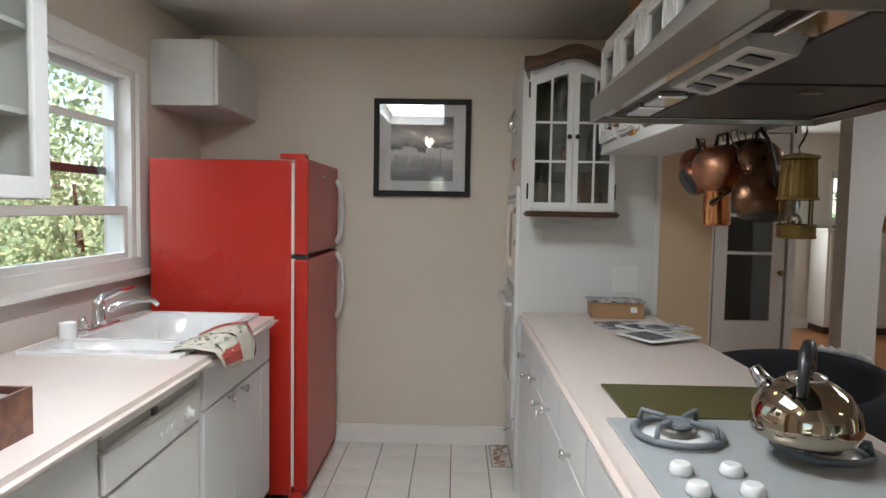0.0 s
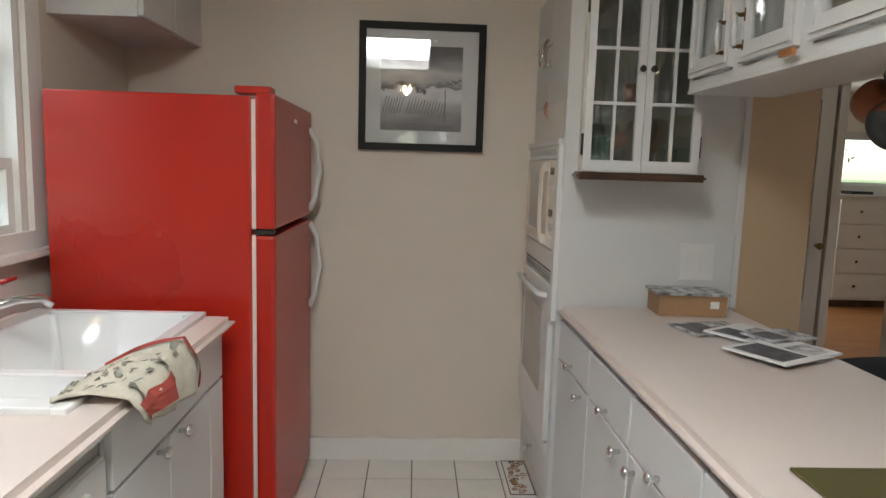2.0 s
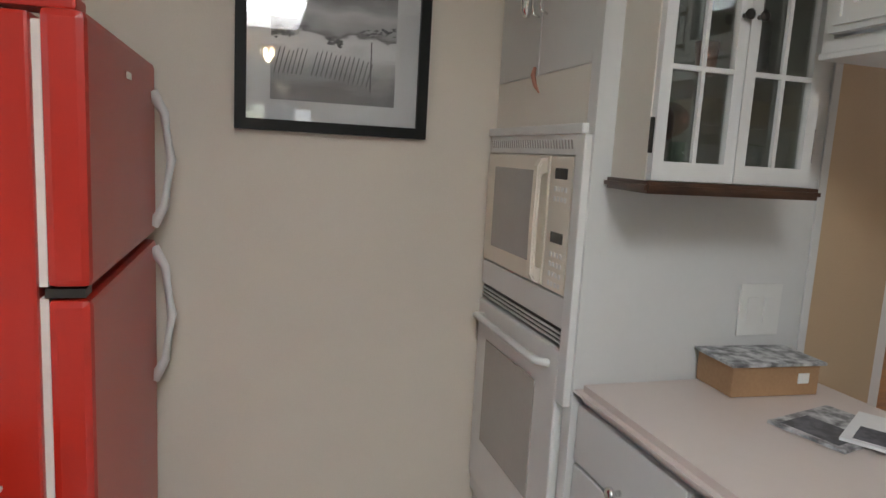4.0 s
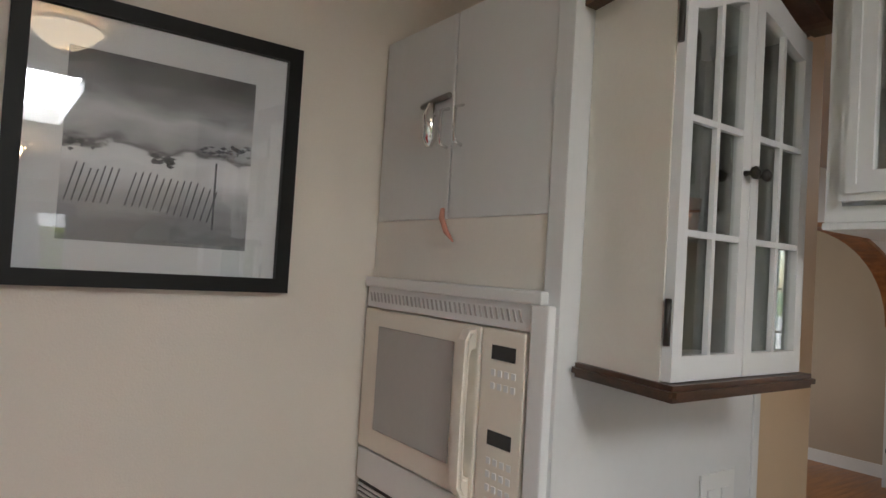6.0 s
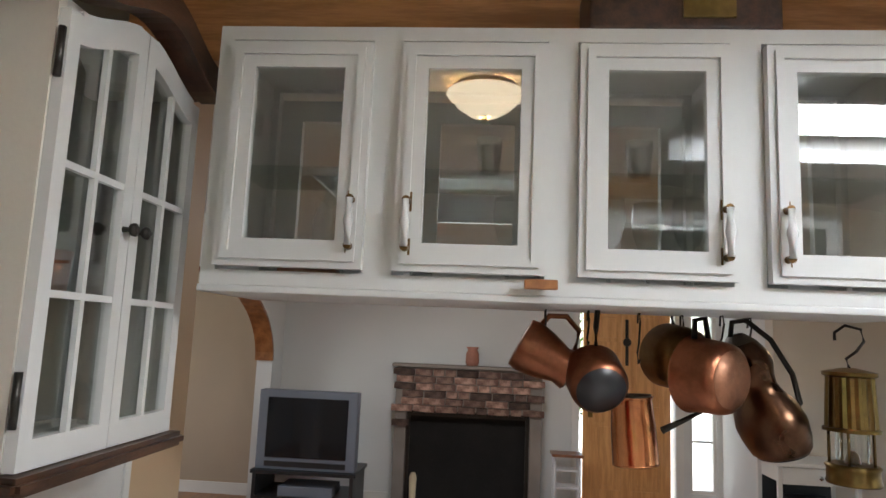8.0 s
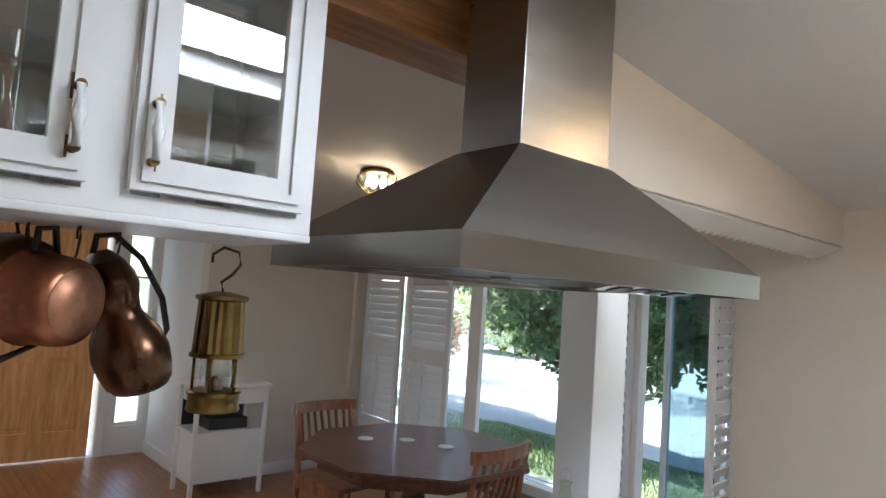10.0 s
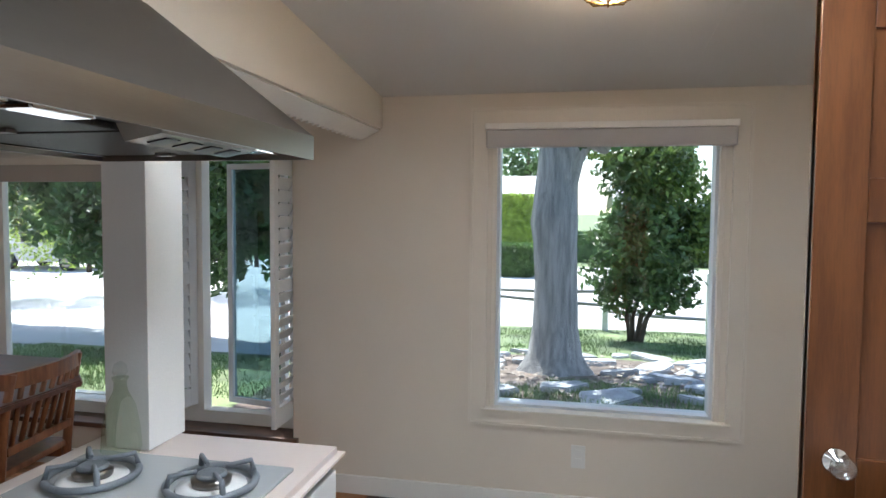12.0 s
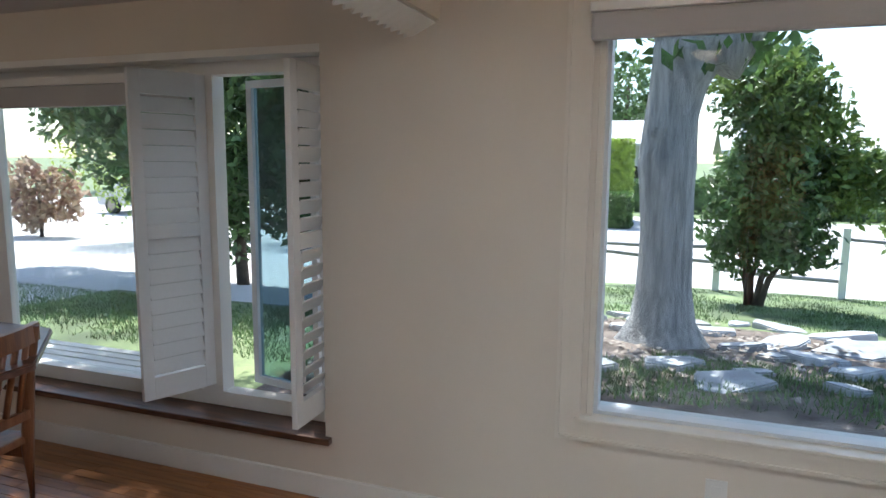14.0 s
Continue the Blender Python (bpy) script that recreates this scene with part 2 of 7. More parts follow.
# grey bark, lightened further to paint in the window glass haze
M["bark"] = mat("hazed_grey_bark", (0.45, 0.45, 0.45), 0.95, var=0.30, scale=6, fine=40, bump=1.0, stretch=(3, 3, 0.35))
M["bark"].node_tree.nodes["Bump"].inputs["Distance"].default_value = 0.05
M["barkdark"] = mat("dark_bark", (0.07, 0.055, 0.04), 0.95, var=0.3, scale=10, fine=60, bump=0.8)
M["leaf"] = mat("green_leaves", (0.045, 0.10, 0.025), 0.45, var=0.35, scale=2.5, fine=30, c2=(0.10, 0.18, 0.045), bump=0)
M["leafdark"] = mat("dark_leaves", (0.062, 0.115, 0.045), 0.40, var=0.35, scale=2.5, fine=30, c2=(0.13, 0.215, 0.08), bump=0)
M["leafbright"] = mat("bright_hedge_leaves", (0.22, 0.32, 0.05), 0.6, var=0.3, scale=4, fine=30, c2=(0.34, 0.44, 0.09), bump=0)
# lighter leaf green that has the sunlight put into its colour
M["leafsun"] = mat("sun_toned_leaves", (0.10, 0.17, 0.04), 0.45, var=0.35, scale=2.5, fine=30, c2=(0.18, 0.26, 0.07), bump=0)
# leaf colour paled to paint in the overexposed daylight
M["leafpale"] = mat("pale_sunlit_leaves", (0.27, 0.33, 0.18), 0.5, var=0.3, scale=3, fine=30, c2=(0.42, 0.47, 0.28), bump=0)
M["leafred"] = mat("red_leaves", (0.30, 0.15, 0.12), 0.6, var=0.3, scale=4, c2=(0.40, 0.32, 0.22), bump=0)
for key in ("leafpale", "leaf", "leafdark", "leafbright", "leafsun", "leafred"):
    N, L = M[key].node_tree.nodes, M[key].node_tree.links
    pb = N["Principled BSDF"]
    tl, mx = N.new("ShaderNodeBsdfTranslucent"), N.new("ShaderNodeMixShader")
    mx.inputs[0].default_value = 0.35
    L.new(pb.inputs["Base Color"].links[0].from_socket, tl.inputs[0])
    L.new(pb.outputs[0], mx.inputs[1])
    L.new(tl.outputs[0], mx.inputs[2])
    L.new(mx.outputs[0], N["Material Output"].inputs[0])
M["grass"] = mat("lawn_grass", (0.085, 0.13, 0.05), 0.8, var=0.35, scale=1.5, fine=40, c2=(0.15, 0.20, 0.08), bump=0.3)
M["soil"] = mat("garden_soil", (0.085, 0.062, 0.05), 0.95, var=0.35, scale=3, fine=40, c2=(0.16, 0.13, 0.11), bump=1.0)
M["stone"] = mat("pale_flagstone", (0.37, 0.39, 0.41), 0.8, var=0.28, scale=5, fine=50, bump=0.5, rand=0.15)
M["asphalt"] = mat("sunlit_concrete_road", (0.52, 0.51, 0.49), 0.9, var=0.08, scale=0.5, fine=60, bump=0.1)
M["fencewood"] = mat("white_rail_paint", (0.78, 0.76, 0.73), 0.7, var=0.12, fine=60)
M["greyrail"] = mat("grey_metal_rail", (0.28, 0.27, 0.28), 0.5, var=0.1)
M["house"] = mat("pale_house_wall", (0.55, 0.53, 0.50), 0.8, var=0.05, scale=1)
M["roof"] = mat("pale_shingle_roof", (0.60, 0.60, 0.60), 0.8, var=0.12, scale=1, fine=20)
M["carpaint"] = mat("silver_car_paint", (0.50, 0.50, 0.52), 0.25, 0.3, var=0.02, bump=0)
M["rubber"] = mat("tyre_rubber", (0.025, 0.025, 0.025), 0.8, bump=0)
M["vinylwhite"] = mat("white_ladder_paint", (0.70, 0.70, 0.70), 0.5)
M["terracotta"] = mat("terracotta", (0.45, 0.20, 0.14), 0.8, var=0.2)
M["ivory"] = mat("ivory_wax", (0.66, 0.56, 0.38), 0.5, var=0.05)

# ---- mesh helpers ----
ORIGIN = {}


def box(bm, x0, x1, y0, y1, z0, z1, bev=0.0, m=None):
    verts = [bm.verts.new((x, y, z)) for x in sorted((x0, x1)) for y in sorted((y0, y1)) for z in sorted((z0, z1))]
    if m is not None:
        for v in verts:
            v.co = m @ v.co
    faces = []
    for idx in ((0, 1, 3, 2), (4, 6, 7, 5), (0, 4, 5, 1), (2, 3, 7, 6), (0, 2, 6, 4), (1, 5, 7, 3)):
        faces.append(bm.faces.new([verts[i] for i in idx]))
    if bev:
        edges = list({e for f in faces for e in f.edges})
        bmesh.ops.bevel(bm, geom=edges, offset=bev, segments=2, affect="EDGES", profile=0.6)
    return bm


def B(*boxes, bev=0.0):
    bm = bmesh.new()
    for b in boxes:
        box(bm, *b, bev=bev)
    return bm


def lathe(bm, profile, n=24, m=None, cap=True):
    """A turned body from (radius, height) pairs, from below upwards."""
    m = m or Matrix()
    rings = []
    for r, z in profile:
        rings.append([bm.verts.new(m @ Vector((r * math.cos(2 * math.pi * i / n), r * math.sin(2 * math.pi * i / n), z))) for i in range(n)])
    for a, b in zip(rings, rings[1:]):
        for i in range(n):
            f = bm.faces.new((a[i], a[(i + 1) % n], b[(i + 1) % n], b[i]))
            f.smooth = True
    if cap:
        bm.faces.new(rings[0][::-1])
        bm.faces.new(rings[-1])
    return bm


def tube(bm, pts, r, n=8, closed=False):
    """A round bar along points."""
    pts = [Vector(p) for p in pts]
    rings = []
    k = len(pts)
    for i, p in enumerate(pts):
        a = pts[(i - 1) % k] if (closed or i) else p
        b = pts[(i + 1) % k] if (closed or i < k - 1) else p
        d = (b - a).normalized()
        q = d.to_track_quat("Z", "Y")
        rr = r[i] if isinstance(r, (list, tuple)) else r
        rings.append([bm.verts.new(p + q @ Vector((rr * math.cos(2 * math.pi * j / n), rr * math.sin(2 * math.pi * j / n), 0))) for j in range(n)])
    seq = list(zip(rings, rings[1:])) + ([(rings[-1], rings[0])] if closed else [])
    for a, b in seq:
        for j in range(n):
            f = bm.faces.new((a[j], a[(j + 1) % n], b[(j + 1) % n], b[j]))
            f.smooth = True
    if not closed:
        bm.faces.new(rings[0][::-1])
        bm.faces.new(rings[-1])
    return bm


def prism(bm, outline, axis, a, b):
    """A plate with the given outline (pairs), thick from a to b along an axis."""
    def at(u, v, w):
        return {"x": (w, u, v), "y": (u, w, v), "z": (u, v, w)}[axis]
    lo = [bm.verts.new(at(u, v, a)) for u, v in outline]
    hi = [bm.verts.new(at(u, v, b)) for u, v in outline]
    bm.faces.new(lo)
    bm.faces.new(hi[::-1])
    n = len(outline)
    for i in range(n):
        bm.faces.new((lo[i], hi[i], hi[(i + 1) % n], lo[(i + 1) % n]))
    return bm


def mesh_of(name, bm, material):
    if len(bm.faces) and len(bm.faces) < 20000:
        bmesh.ops.recalc_face_normals(bm, faces=bm.faces)
    me = bpy.data.meshes.new(name)
    bm.to_mesh(me)
    bm.free()
    me.materials.append(material)
    return me


def part(name, bm, material, parent=None, label="", **tags):
    """Links a bmesh, made in world places, as one mesh object under its parent."""
    base = ORIGIN.get(parent.name, Vector((0, 0, 0))) if parent else Vector((0, 0, 0))
    if not parent and bm.verts:
        cs = [v.co for v in bm.verts]
        base = Vector(((min(c.x for c in cs) + max(c.x for c in cs)) / 2, (min(c.y for c in cs) + max(c.y for c in cs)) / 2, min(c.z for c in cs)))
    for v in bm.verts:
        v.co -= base
    ob = new(name, mesh_of(name, bm, material if not isinstance(material, str) else M[material]))
    if parent:
        ob.parent = parent
    else:
        ob.location = base
    ORIGIN[ob.name] = base
    return tagged(ob, label, **tags)


def thing(name, at, label, category, group=""):
    ob = new(name)
    ob.location = at
    ob.empty_display_size = 0.1
    ORIGIN[ob.name] = Vector(at)
    return tagged(ob, label, category, group)


def structure(name, bm, material, label=""):
    return part(name, bm, material, None, label, kind="structure")


def wall(name, axis, p0, p1, a0, a1, z0, z1, holes, material, label=""):
    """A wall across `axis`, thick from p0 to p1, running a0..a1, with holes (a, b, low, high)."""
    bm = bmesh.new()
    cuts = sorted({a0, a1, *[h[0] for h in holes], *[h[1] for h in holes]})
    for u, v in zip(cuts, cuts[1:]):
        zs = [z0]
        for h in sorted((h for h in holes if h[0] <= u + 1e-6 and h[1] >= v - 1e-6), key=lambda h: h[2]):
            zs += [h[2], h[3]]
        zs.append(z1)
        for lo, hi in zip(zs[::2], zs[1::2]):
            if hi - lo > 1e-4:
                if axis == "x":
                    box(bm, p0, p1, u, v, lo, hi)
                else:
                    box(bm, u, v, p0, p1, lo, hi)
    bmesh.ops.remove_doubles(bm, verts=bm.verts, dist=0.0001)
    return structure(name, bm, material, label)


def frame_bm(axis, p0, p1, a0, a1, z0, z1, w, bev=0.004, wb=None):
    """A rectangular frame in one piece, of width w."""
    wb = wb or w
    bm = bmesh.new()

    def ring(p, rect):
        return [bm.verts.new((p, u, z) if axis == "x" else (u, p, z)) for u, z in rect]
    outer = ((a0, z0), (a1, z0), (a1, z1), (a0, z1))
    inner = ((a0 + w, z0 + wb), (a1 - w, z0 + wb), (a1 - w, z1 - w), (a0 + w, z1 - w))
    o0, i0, o1, i1 = ring(p0, outer), ring(p0, inner), ring(p1, outer), ring(p1, inner)
    for k in range(4):
        n = (k + 1) % 4
        bm.faces.new((o0[k], o0[n], i0[n], i0[k]))
        bm.faces.new((o1[k], i1[k], i1[n], o1[n]))
        bm.faces.new((o0[k], o1[k], o1[n], o0[n]))
        bm.faces.new((i0[k], i0[n], i1[n], i1[k]))
    if bev:
        edges = [e for e in bm.edges if e.calc_face_angle(0) > 1]
        bmesh.ops.bevel(bm, geom=edges, offset=min(bev, w * 0.3, abs(p1 - p0) * 0.3), segments=2, affect="EDGES")
    return bm


CEIL_N, CEIL_S, CEIL_Y = 2.40, 2.11, 1.95

# ---- shell ----
WX, NY, SY, EX = -1.33, 4.155, -0.875, 6.15
wall("wall_west", "x", WX - 0.15, WX, SY - 0.2, NY + 0.15, -0.1, 2.6, [(2.36, 3.36, 1.12, 2.02)], M["wall"])
wall("wall_north", "y", NY, NY + 0.12, WX, 1.43, 0, 2.6, [], M["wall"])
wall("wall_south", "y", SY - 0.2, SY, WX, EX + 0.15, -0.3, 2.6, [(-0.75, 0.35, 0.50, 1.96), (1.43, 4.95, 0.25, 1.89)], M["wall"])
wall("wall_partition_hall", "x", 1.31, 1.43, 3.52, NY, 0, 2.6, [], M["tan"])
wall("wall_partition_face", "y", 3.50, 3.52, 1.17, 1.43, 0, 2.39, [], M["tan"])
wall("wall_partition_north", "x", 1.31, 1.43, NY + 0.12, 5.5, 0, 2.6, [], M["wall"])
wall("wall_dining_east", "x", 5.0, 5.15, SY, 0.5, 0, 2.6, [], M["wall"])
wall("wall_entry", "y", 0.38, 0.5, 5.15, EX, 0, 2.6, [], M["wall_white"])
wall("wall_east", "x", EX, EX + 0.15, SY, 4.82, -0.3, 2.6, [(0.93, 1.83, 0, 2.04), (0.55, 0.80, 0.25, 2.04)], M["wall_white"])
wall("wall_far_east", "x", EX, EX + 0.15, 4.82, 8.6, -0.3, 2.6, [(7.70, 8.38, 0.92, 1.90)], M["tanlight"])
# the opening at x 3.0..4.2 is unseen, added for the fill lamp
wall("wall_far_north", "y", 8.45, 8.6, 1.31, EX, 0, 2.6, [(3.0, 4.2, 0.85, 2.1), (4.78, 5.60, 1.34, 1.95)], M["wall"])
wall("wall_far_west", "x", 1.31, 1.43, 5.62, 8.45, 0, 2.6, [], M["wall"])
wall("wall_hall", "y", 5.5, 5.62, 1.31, 2.86, 0, 2.6, [(2.22, 2.80, 0, 2.05)], M["wall_white"])
# partition added to block far room light and keep the french door glass dark
wall("wall_closet", "x", 2.80, 2.86, 5.62, 8.45, 0, 2.6, [], M["wall_white"])
# the wall with the arch
AY, AX, AR, AS, AH = 4.75, 4.45, 1.40, 1.31, 0.73
bm = bmesh.new()
box(bm, 2.82, AX - AR, AY, AY + 0.15, 0, 2.6)
box(bm, AX + AR, EX, AY, AY + 0.15, 0, 2.6)
steps = 28
arc = [(AX - AR * math.cos(math.pi * i / steps), AS + AH * math.sin(math.pi * i / steps)) for i in range(steps + 1)]
for (u, z), (v, w) in zip(arc, arc[1:]):
    prism(bm, [(u, z), (v, w), (v, 2.6), (u, 2.6)], "y", AY, AY + 0.15)
bmesh.ops.remove_doubles(bm, verts=bm.verts, dist=0.0005)
structure("wall_arch", bm, "wall_white")
bm = bmesh.new()
inner = [(AX - (AR - 0.03) * math.cos(math.pi * i / steps), AS + (AH - 0.03) * math.sin(math.pi * i / steps)) for i in range(steps + 1)]
for i in range(steps):
    prism(bm, [inner[i], inner[i + 1], arc[i + 1], arc[i]], "y", AY - 0.01, AY + 0.16)
structure("arch_lining", bm, "archwood", "curved varnished wood lining of the arched opening")

bm = bmesh.new()
prism(bm, [(SY - 0.2, CEIL_S - 0.02), (CEIL_Y, CEIL_N), (CEIL_Y, CEIL_N + 0.2), (SY - 0.2, CEIL_N + 0.2)], "x", WX - 0.15, -0.55)
prism(bm, [(SY - 0.2, CEIL_S - 0.02), (0.95, 2.30), (0.95, 2.6), (SY - 0.2, 2.6)], "x", -0.55, 0.05)
prism(bm, [(SY - 0.2, CEIL_S - 0.02), (CEIL_Y, CEIL_N), (CEIL_Y, CEIL_N + 0.2), (SY - 0.2, CEIL_N + 0.2)], "x", 0.05, EX + 0.15)
box(bm, WX - 0.15, -0.55, CEIL_Y, 8.6, CEIL_N, CEIL_N + 0.2)
box(bm, -0.55, 0.05, 2.05, 8.6, CEIL_N, CEIL_N + 0.2)
# ceiling left open at x 2.95..4.25 for the added living room fill
for b in ((0.05, 2.95, CEIL_Y, 8.6), (4.25, EX + 0.15, CEIL_Y, 8.6), (2.95, 4.25, CEIL_Y, 2.35), (2.95, 4.25, 3.65, 8.6)):
    box(bm, *b, CEIL_N, CEIL_N + 0.2)
structure("ceiling", bm, "ceiling")
structure("skylight_shaft", B((-0.58, -0.55, 0.95, 2.05, 2.3, 2.75), (0.05, 0.08, 0.95, 2.05, 2.3, 2.75), (-0.58, 0.08, 0.92, 0.95, 2.31, 2.75), (-0.58, 0.08, 2.05, 2.08, 2.41, 2.75), (-0.6, 0.1, 0.9, 2.1, 2.75, 2.78)), "skypanel")
# invented shaft around the living room fill lamp
structure("living_skylight_shaft", B((2.92, 2.95, 2.35, 3.65, 2.41, 2.78), (4.25, 4.28, 2.35, 3.65, 2.41, 2.78), (2.92, 4.28, 2.32, 2.35, 2.41, 2.78), (2.92, 4.28, 3.65, 3.68, 2.41, 2.78)), "skypanel")
# unseen roof, its overhang and edge board added to shade the south windows
structure("roof", B((WX - 0.5, EX + 0.5, SY - 0.75, 8.9, 2.8, 2.9)), "roof")
structure("roof_fascia", B((WX - 0.5, EX + 0.5, SY - 0.78, SY - 0.75, 2.55, 2.9)), "trim")

# header wall and post over the peninsula
structure("header_wall", B((0.93, 1.10, SY, 1.32, 1.946, 2.45)), "wall", "cream painted header wall above the peninsula")
structure("beam", B((0.985, 1.15, 1.32, 3.50, 2.155, 2.45), bev=0.003), "beamwood", "orange varnished wooden ceiling beam above the hanging cabinets")
structure("post", B((0.957, 1.08, 0.835, 0.985, 0.916, 1.946), bev=0.002), "wall_white", "cream painted post standing on the worktop end")
bm = bmesh.new()
n = 190
rows = []
for i in range(n + 1):
    y = SY + 0.001 + (0.83 - SY) * i / n
    lift = 0.016 * abs(math.cos(i * math.pi / 6.5))
    rows.append([bm.verts.new(p) for p in ((0.944, y, 1.937), (1.060 - lift * 1.6, y, 1.884 + lift * 0.6), (1.064 - lift * 1.6, y, 1.893 + lift * 0.6), (0.950, y, 1.9455))])
for a, b in zip(rows, rows[1:]):
    for k in range(4):
        bm.faces.new((a[k], a[(k + 1) % 4], b[(k + 1) % 4], b[k]))
bm.faces.new(rows[0][::-1]), bm.faces.new(rows[-1])
structure("scalloped_trim", bm, "trim", "white scalloped wooden board slanting under the header")

# floors
structure("floor_wood_base", B((1.0, EX, SY, 8.45, -0.12, -0.012)), "oak")
structure("floor_tile_base", B((WX, 1.0, SY, NY, -0.12, -0.008)), "grout")

# ---- windows ----
def outside_pane(name, bm, parent, material="glass"):
    ob = part(name, bm, material, parent)
    ob.visible_shadow = False
    return ob


def thing_structure(name, at, label=""):
    ob = new(name)
    ob.location = at
    ORIGIN[ob.name] = Vector(at)
    return tagged(ob, label, kind="structure")


# south window of the kitchen
w = thing_structure("window_south", (-0.2, SY, 0.5), "large white framed fixed window with a roller blind rolled up")
part("casing", frame_bm("y", SY, SY + 0.018, -0.865, 0.458, 0.435, 2.04, 0.085), "casing", w)
part("casing_edge", frame_bm("y", SY + 0.018, SY + 0.026, -0.865, 0.458, 0.435, 2.04, 0.014, 0.003), "casing", w)
part("casing_bead", frame_bm("y", SY + 0.018, SY + 0.034, -0.80, 0.39, 0.49, 1.97, 0.022, 0.006), "casing", w)
part("inner_moulding", frame_bm("y", SY - 0.040, SY - 0.002, -0.749, 0.349, 0.501, 1.959, 0.020, 0.006), "casing", w)
part("window_frame", frame_bm("y", SY - 0.14, SY - 0.041, -0.75, 0.35, 0.50, 1.96, 0.035), "bluewhite", w)
outside_pane("pane", B((-0.72, 0.32, SY - 0.10, SY - 0.095, 0.53, 1.93)), w)
part("window_sill", B((-0.80, 0.39, SY - 0.0015, SY + 0.044, 0.512, 0.526), bev=0.005), "casing", w)
bl = thing("roller_blind", (-0.2, SY - 0.02, 1.85), "grey roller blind rolled up under its white head rail", "blind")
part("rail", B((-0.792, 0.380, SY + 0.035, SY + 0.075, 1.925, 1.955), bev=0.004), "trim", bl)
part("cloth", B((-0.788, 0.376, SY + 0.036, SY + 0.066, 1.835, 1.925), bev=0.012), "curtain", bl)

# west window over the sink
w = thing_structure("window_west", (WX, 2.85, 1.1), "white double hung window over the sink")
part("casing", frame_bm("x", WX, WX + 0.02, 2.28, 3.45, 1.08, 2.10, 0.08), "trim", w)
part("window_frame", frame_bm("x", WX - 0.12, WX, 2.36, 3.36, 1.12, 2.02, 0.03), "trim", w)
part("upper_sash", frame_bm("x", WX - 0.10, WX - 0.06, 2.39, 3.33, 1.36, 1.99, 0.035), "bluewhite", w)
part("lower_sash", frame_bm("x", WX - 0.06, WX - 0.02, 2.39, 3.33, 1.15, 1.40, 0.035), "trim", w)
part("muntin", B((WX - 0.10, WX - 0.06, 2.42, 3.30, 1.765, 1.79)), "trim", w)
part("storm_rail", B((WX - 0.12, WX - 0.10, 2.42, 3.30, 1.54, 1.575)), "darkmetal", w)
outside_pane("pane", B((WX - 0.082, WX - 0.078, 2.42, 3.30, 1.39, 1.96)), w)
outside_pane("pane", B((WX - 0.042, WX - 0.038, 2.42, 3.30, 1.18, 1.37)), w)
part("window_sill", B((WX, WX + 0.06, 2.22, 3.50, 1.075, 1.10), bev=0.006), "trim", w)

# bay of the dining room
bayy = SY - 0.18
w = thing_structure("window_bay", (3.2, bayy, 0.3), "white three part window with shutters over a deep dark sill")
part("bay_sill", B((1.40, 4.97, SY - 0.2, SY + 0.03, 0.245, 0.275), bev=0.005), "sillwood", w, "dark stained wooden sill boards")
part("bay_head", B((1.43, 4.95, SY - 0.2, SY - 0.004, 1.86, 1.89)), "trim", w)
for a, b, nm in ((1.45, 2.10, "casement_frame"), (2.10, 4.28, "picture_frame"), (4.28, 4.93, "casement_frame")):
    part(nm, frame_bm("y", SY - 0.20, SY - 0.12, a, b, 0.28, 1.86, 0.055, wb=0.07), "trim", w)
sb = frame_bm("y", -0.018, 0.018, 0.0, 0.405, 0.37, 1.79, 0.032)
sb.transform(Matrix.Translation((1.555, SY - 0.190, 0)) @ Matrix.Rotation(radians(-10), 4, "Z"))
sa = part("sash", sb, "bluewhite", w)
sb = B((0.030, 0.375, -0.002, 0.002, 0.400, 1.760))
sb.transform(Matrix.Translation((1.555, SY - 0.190, 0)) @ Matrix.Rotation(radians(-10), 4, "Z"))
outside_pane("pane", sb, sa, "sashglass")
for a, b in ((4.34, 4.87),):
    part("sash", frame_bm("y", SY - 0.19, SY - 0.15, a + 0.02, b - 0.02, 0.36, 1.80, 0.035), "bluewhite", w)
outside_pane("pane", B((2.14, 4.24, SY - 0.17, SY - 0.165, 0.34, 1.82)), w)
outside_pane("pane", B((4.38, 4.83, SY - 0.176, SY - 0.172, 0.40, 1.76)), w)
part("mullion", B((3.43, 3.56, SY - 0.185, SY - 0.14, 0.35, 1.81), bev=0.004), "trim", w)
bl = thing("roller_blind", (3.2, SY - 0.1, 1.7), "grey roller blind rolled up at the head of the bay window", "blind")
part("rail", B((2.16, 4.22, SY - 0.125, SY - 0.06, 1.78, 1.82), bev=0.004), "trim", bl)
part("cloth", B((2.17, 4.21, SY - 0.12, SY - 0.07, 1.68, 1.78), bev=0.006), "curtain", bl)


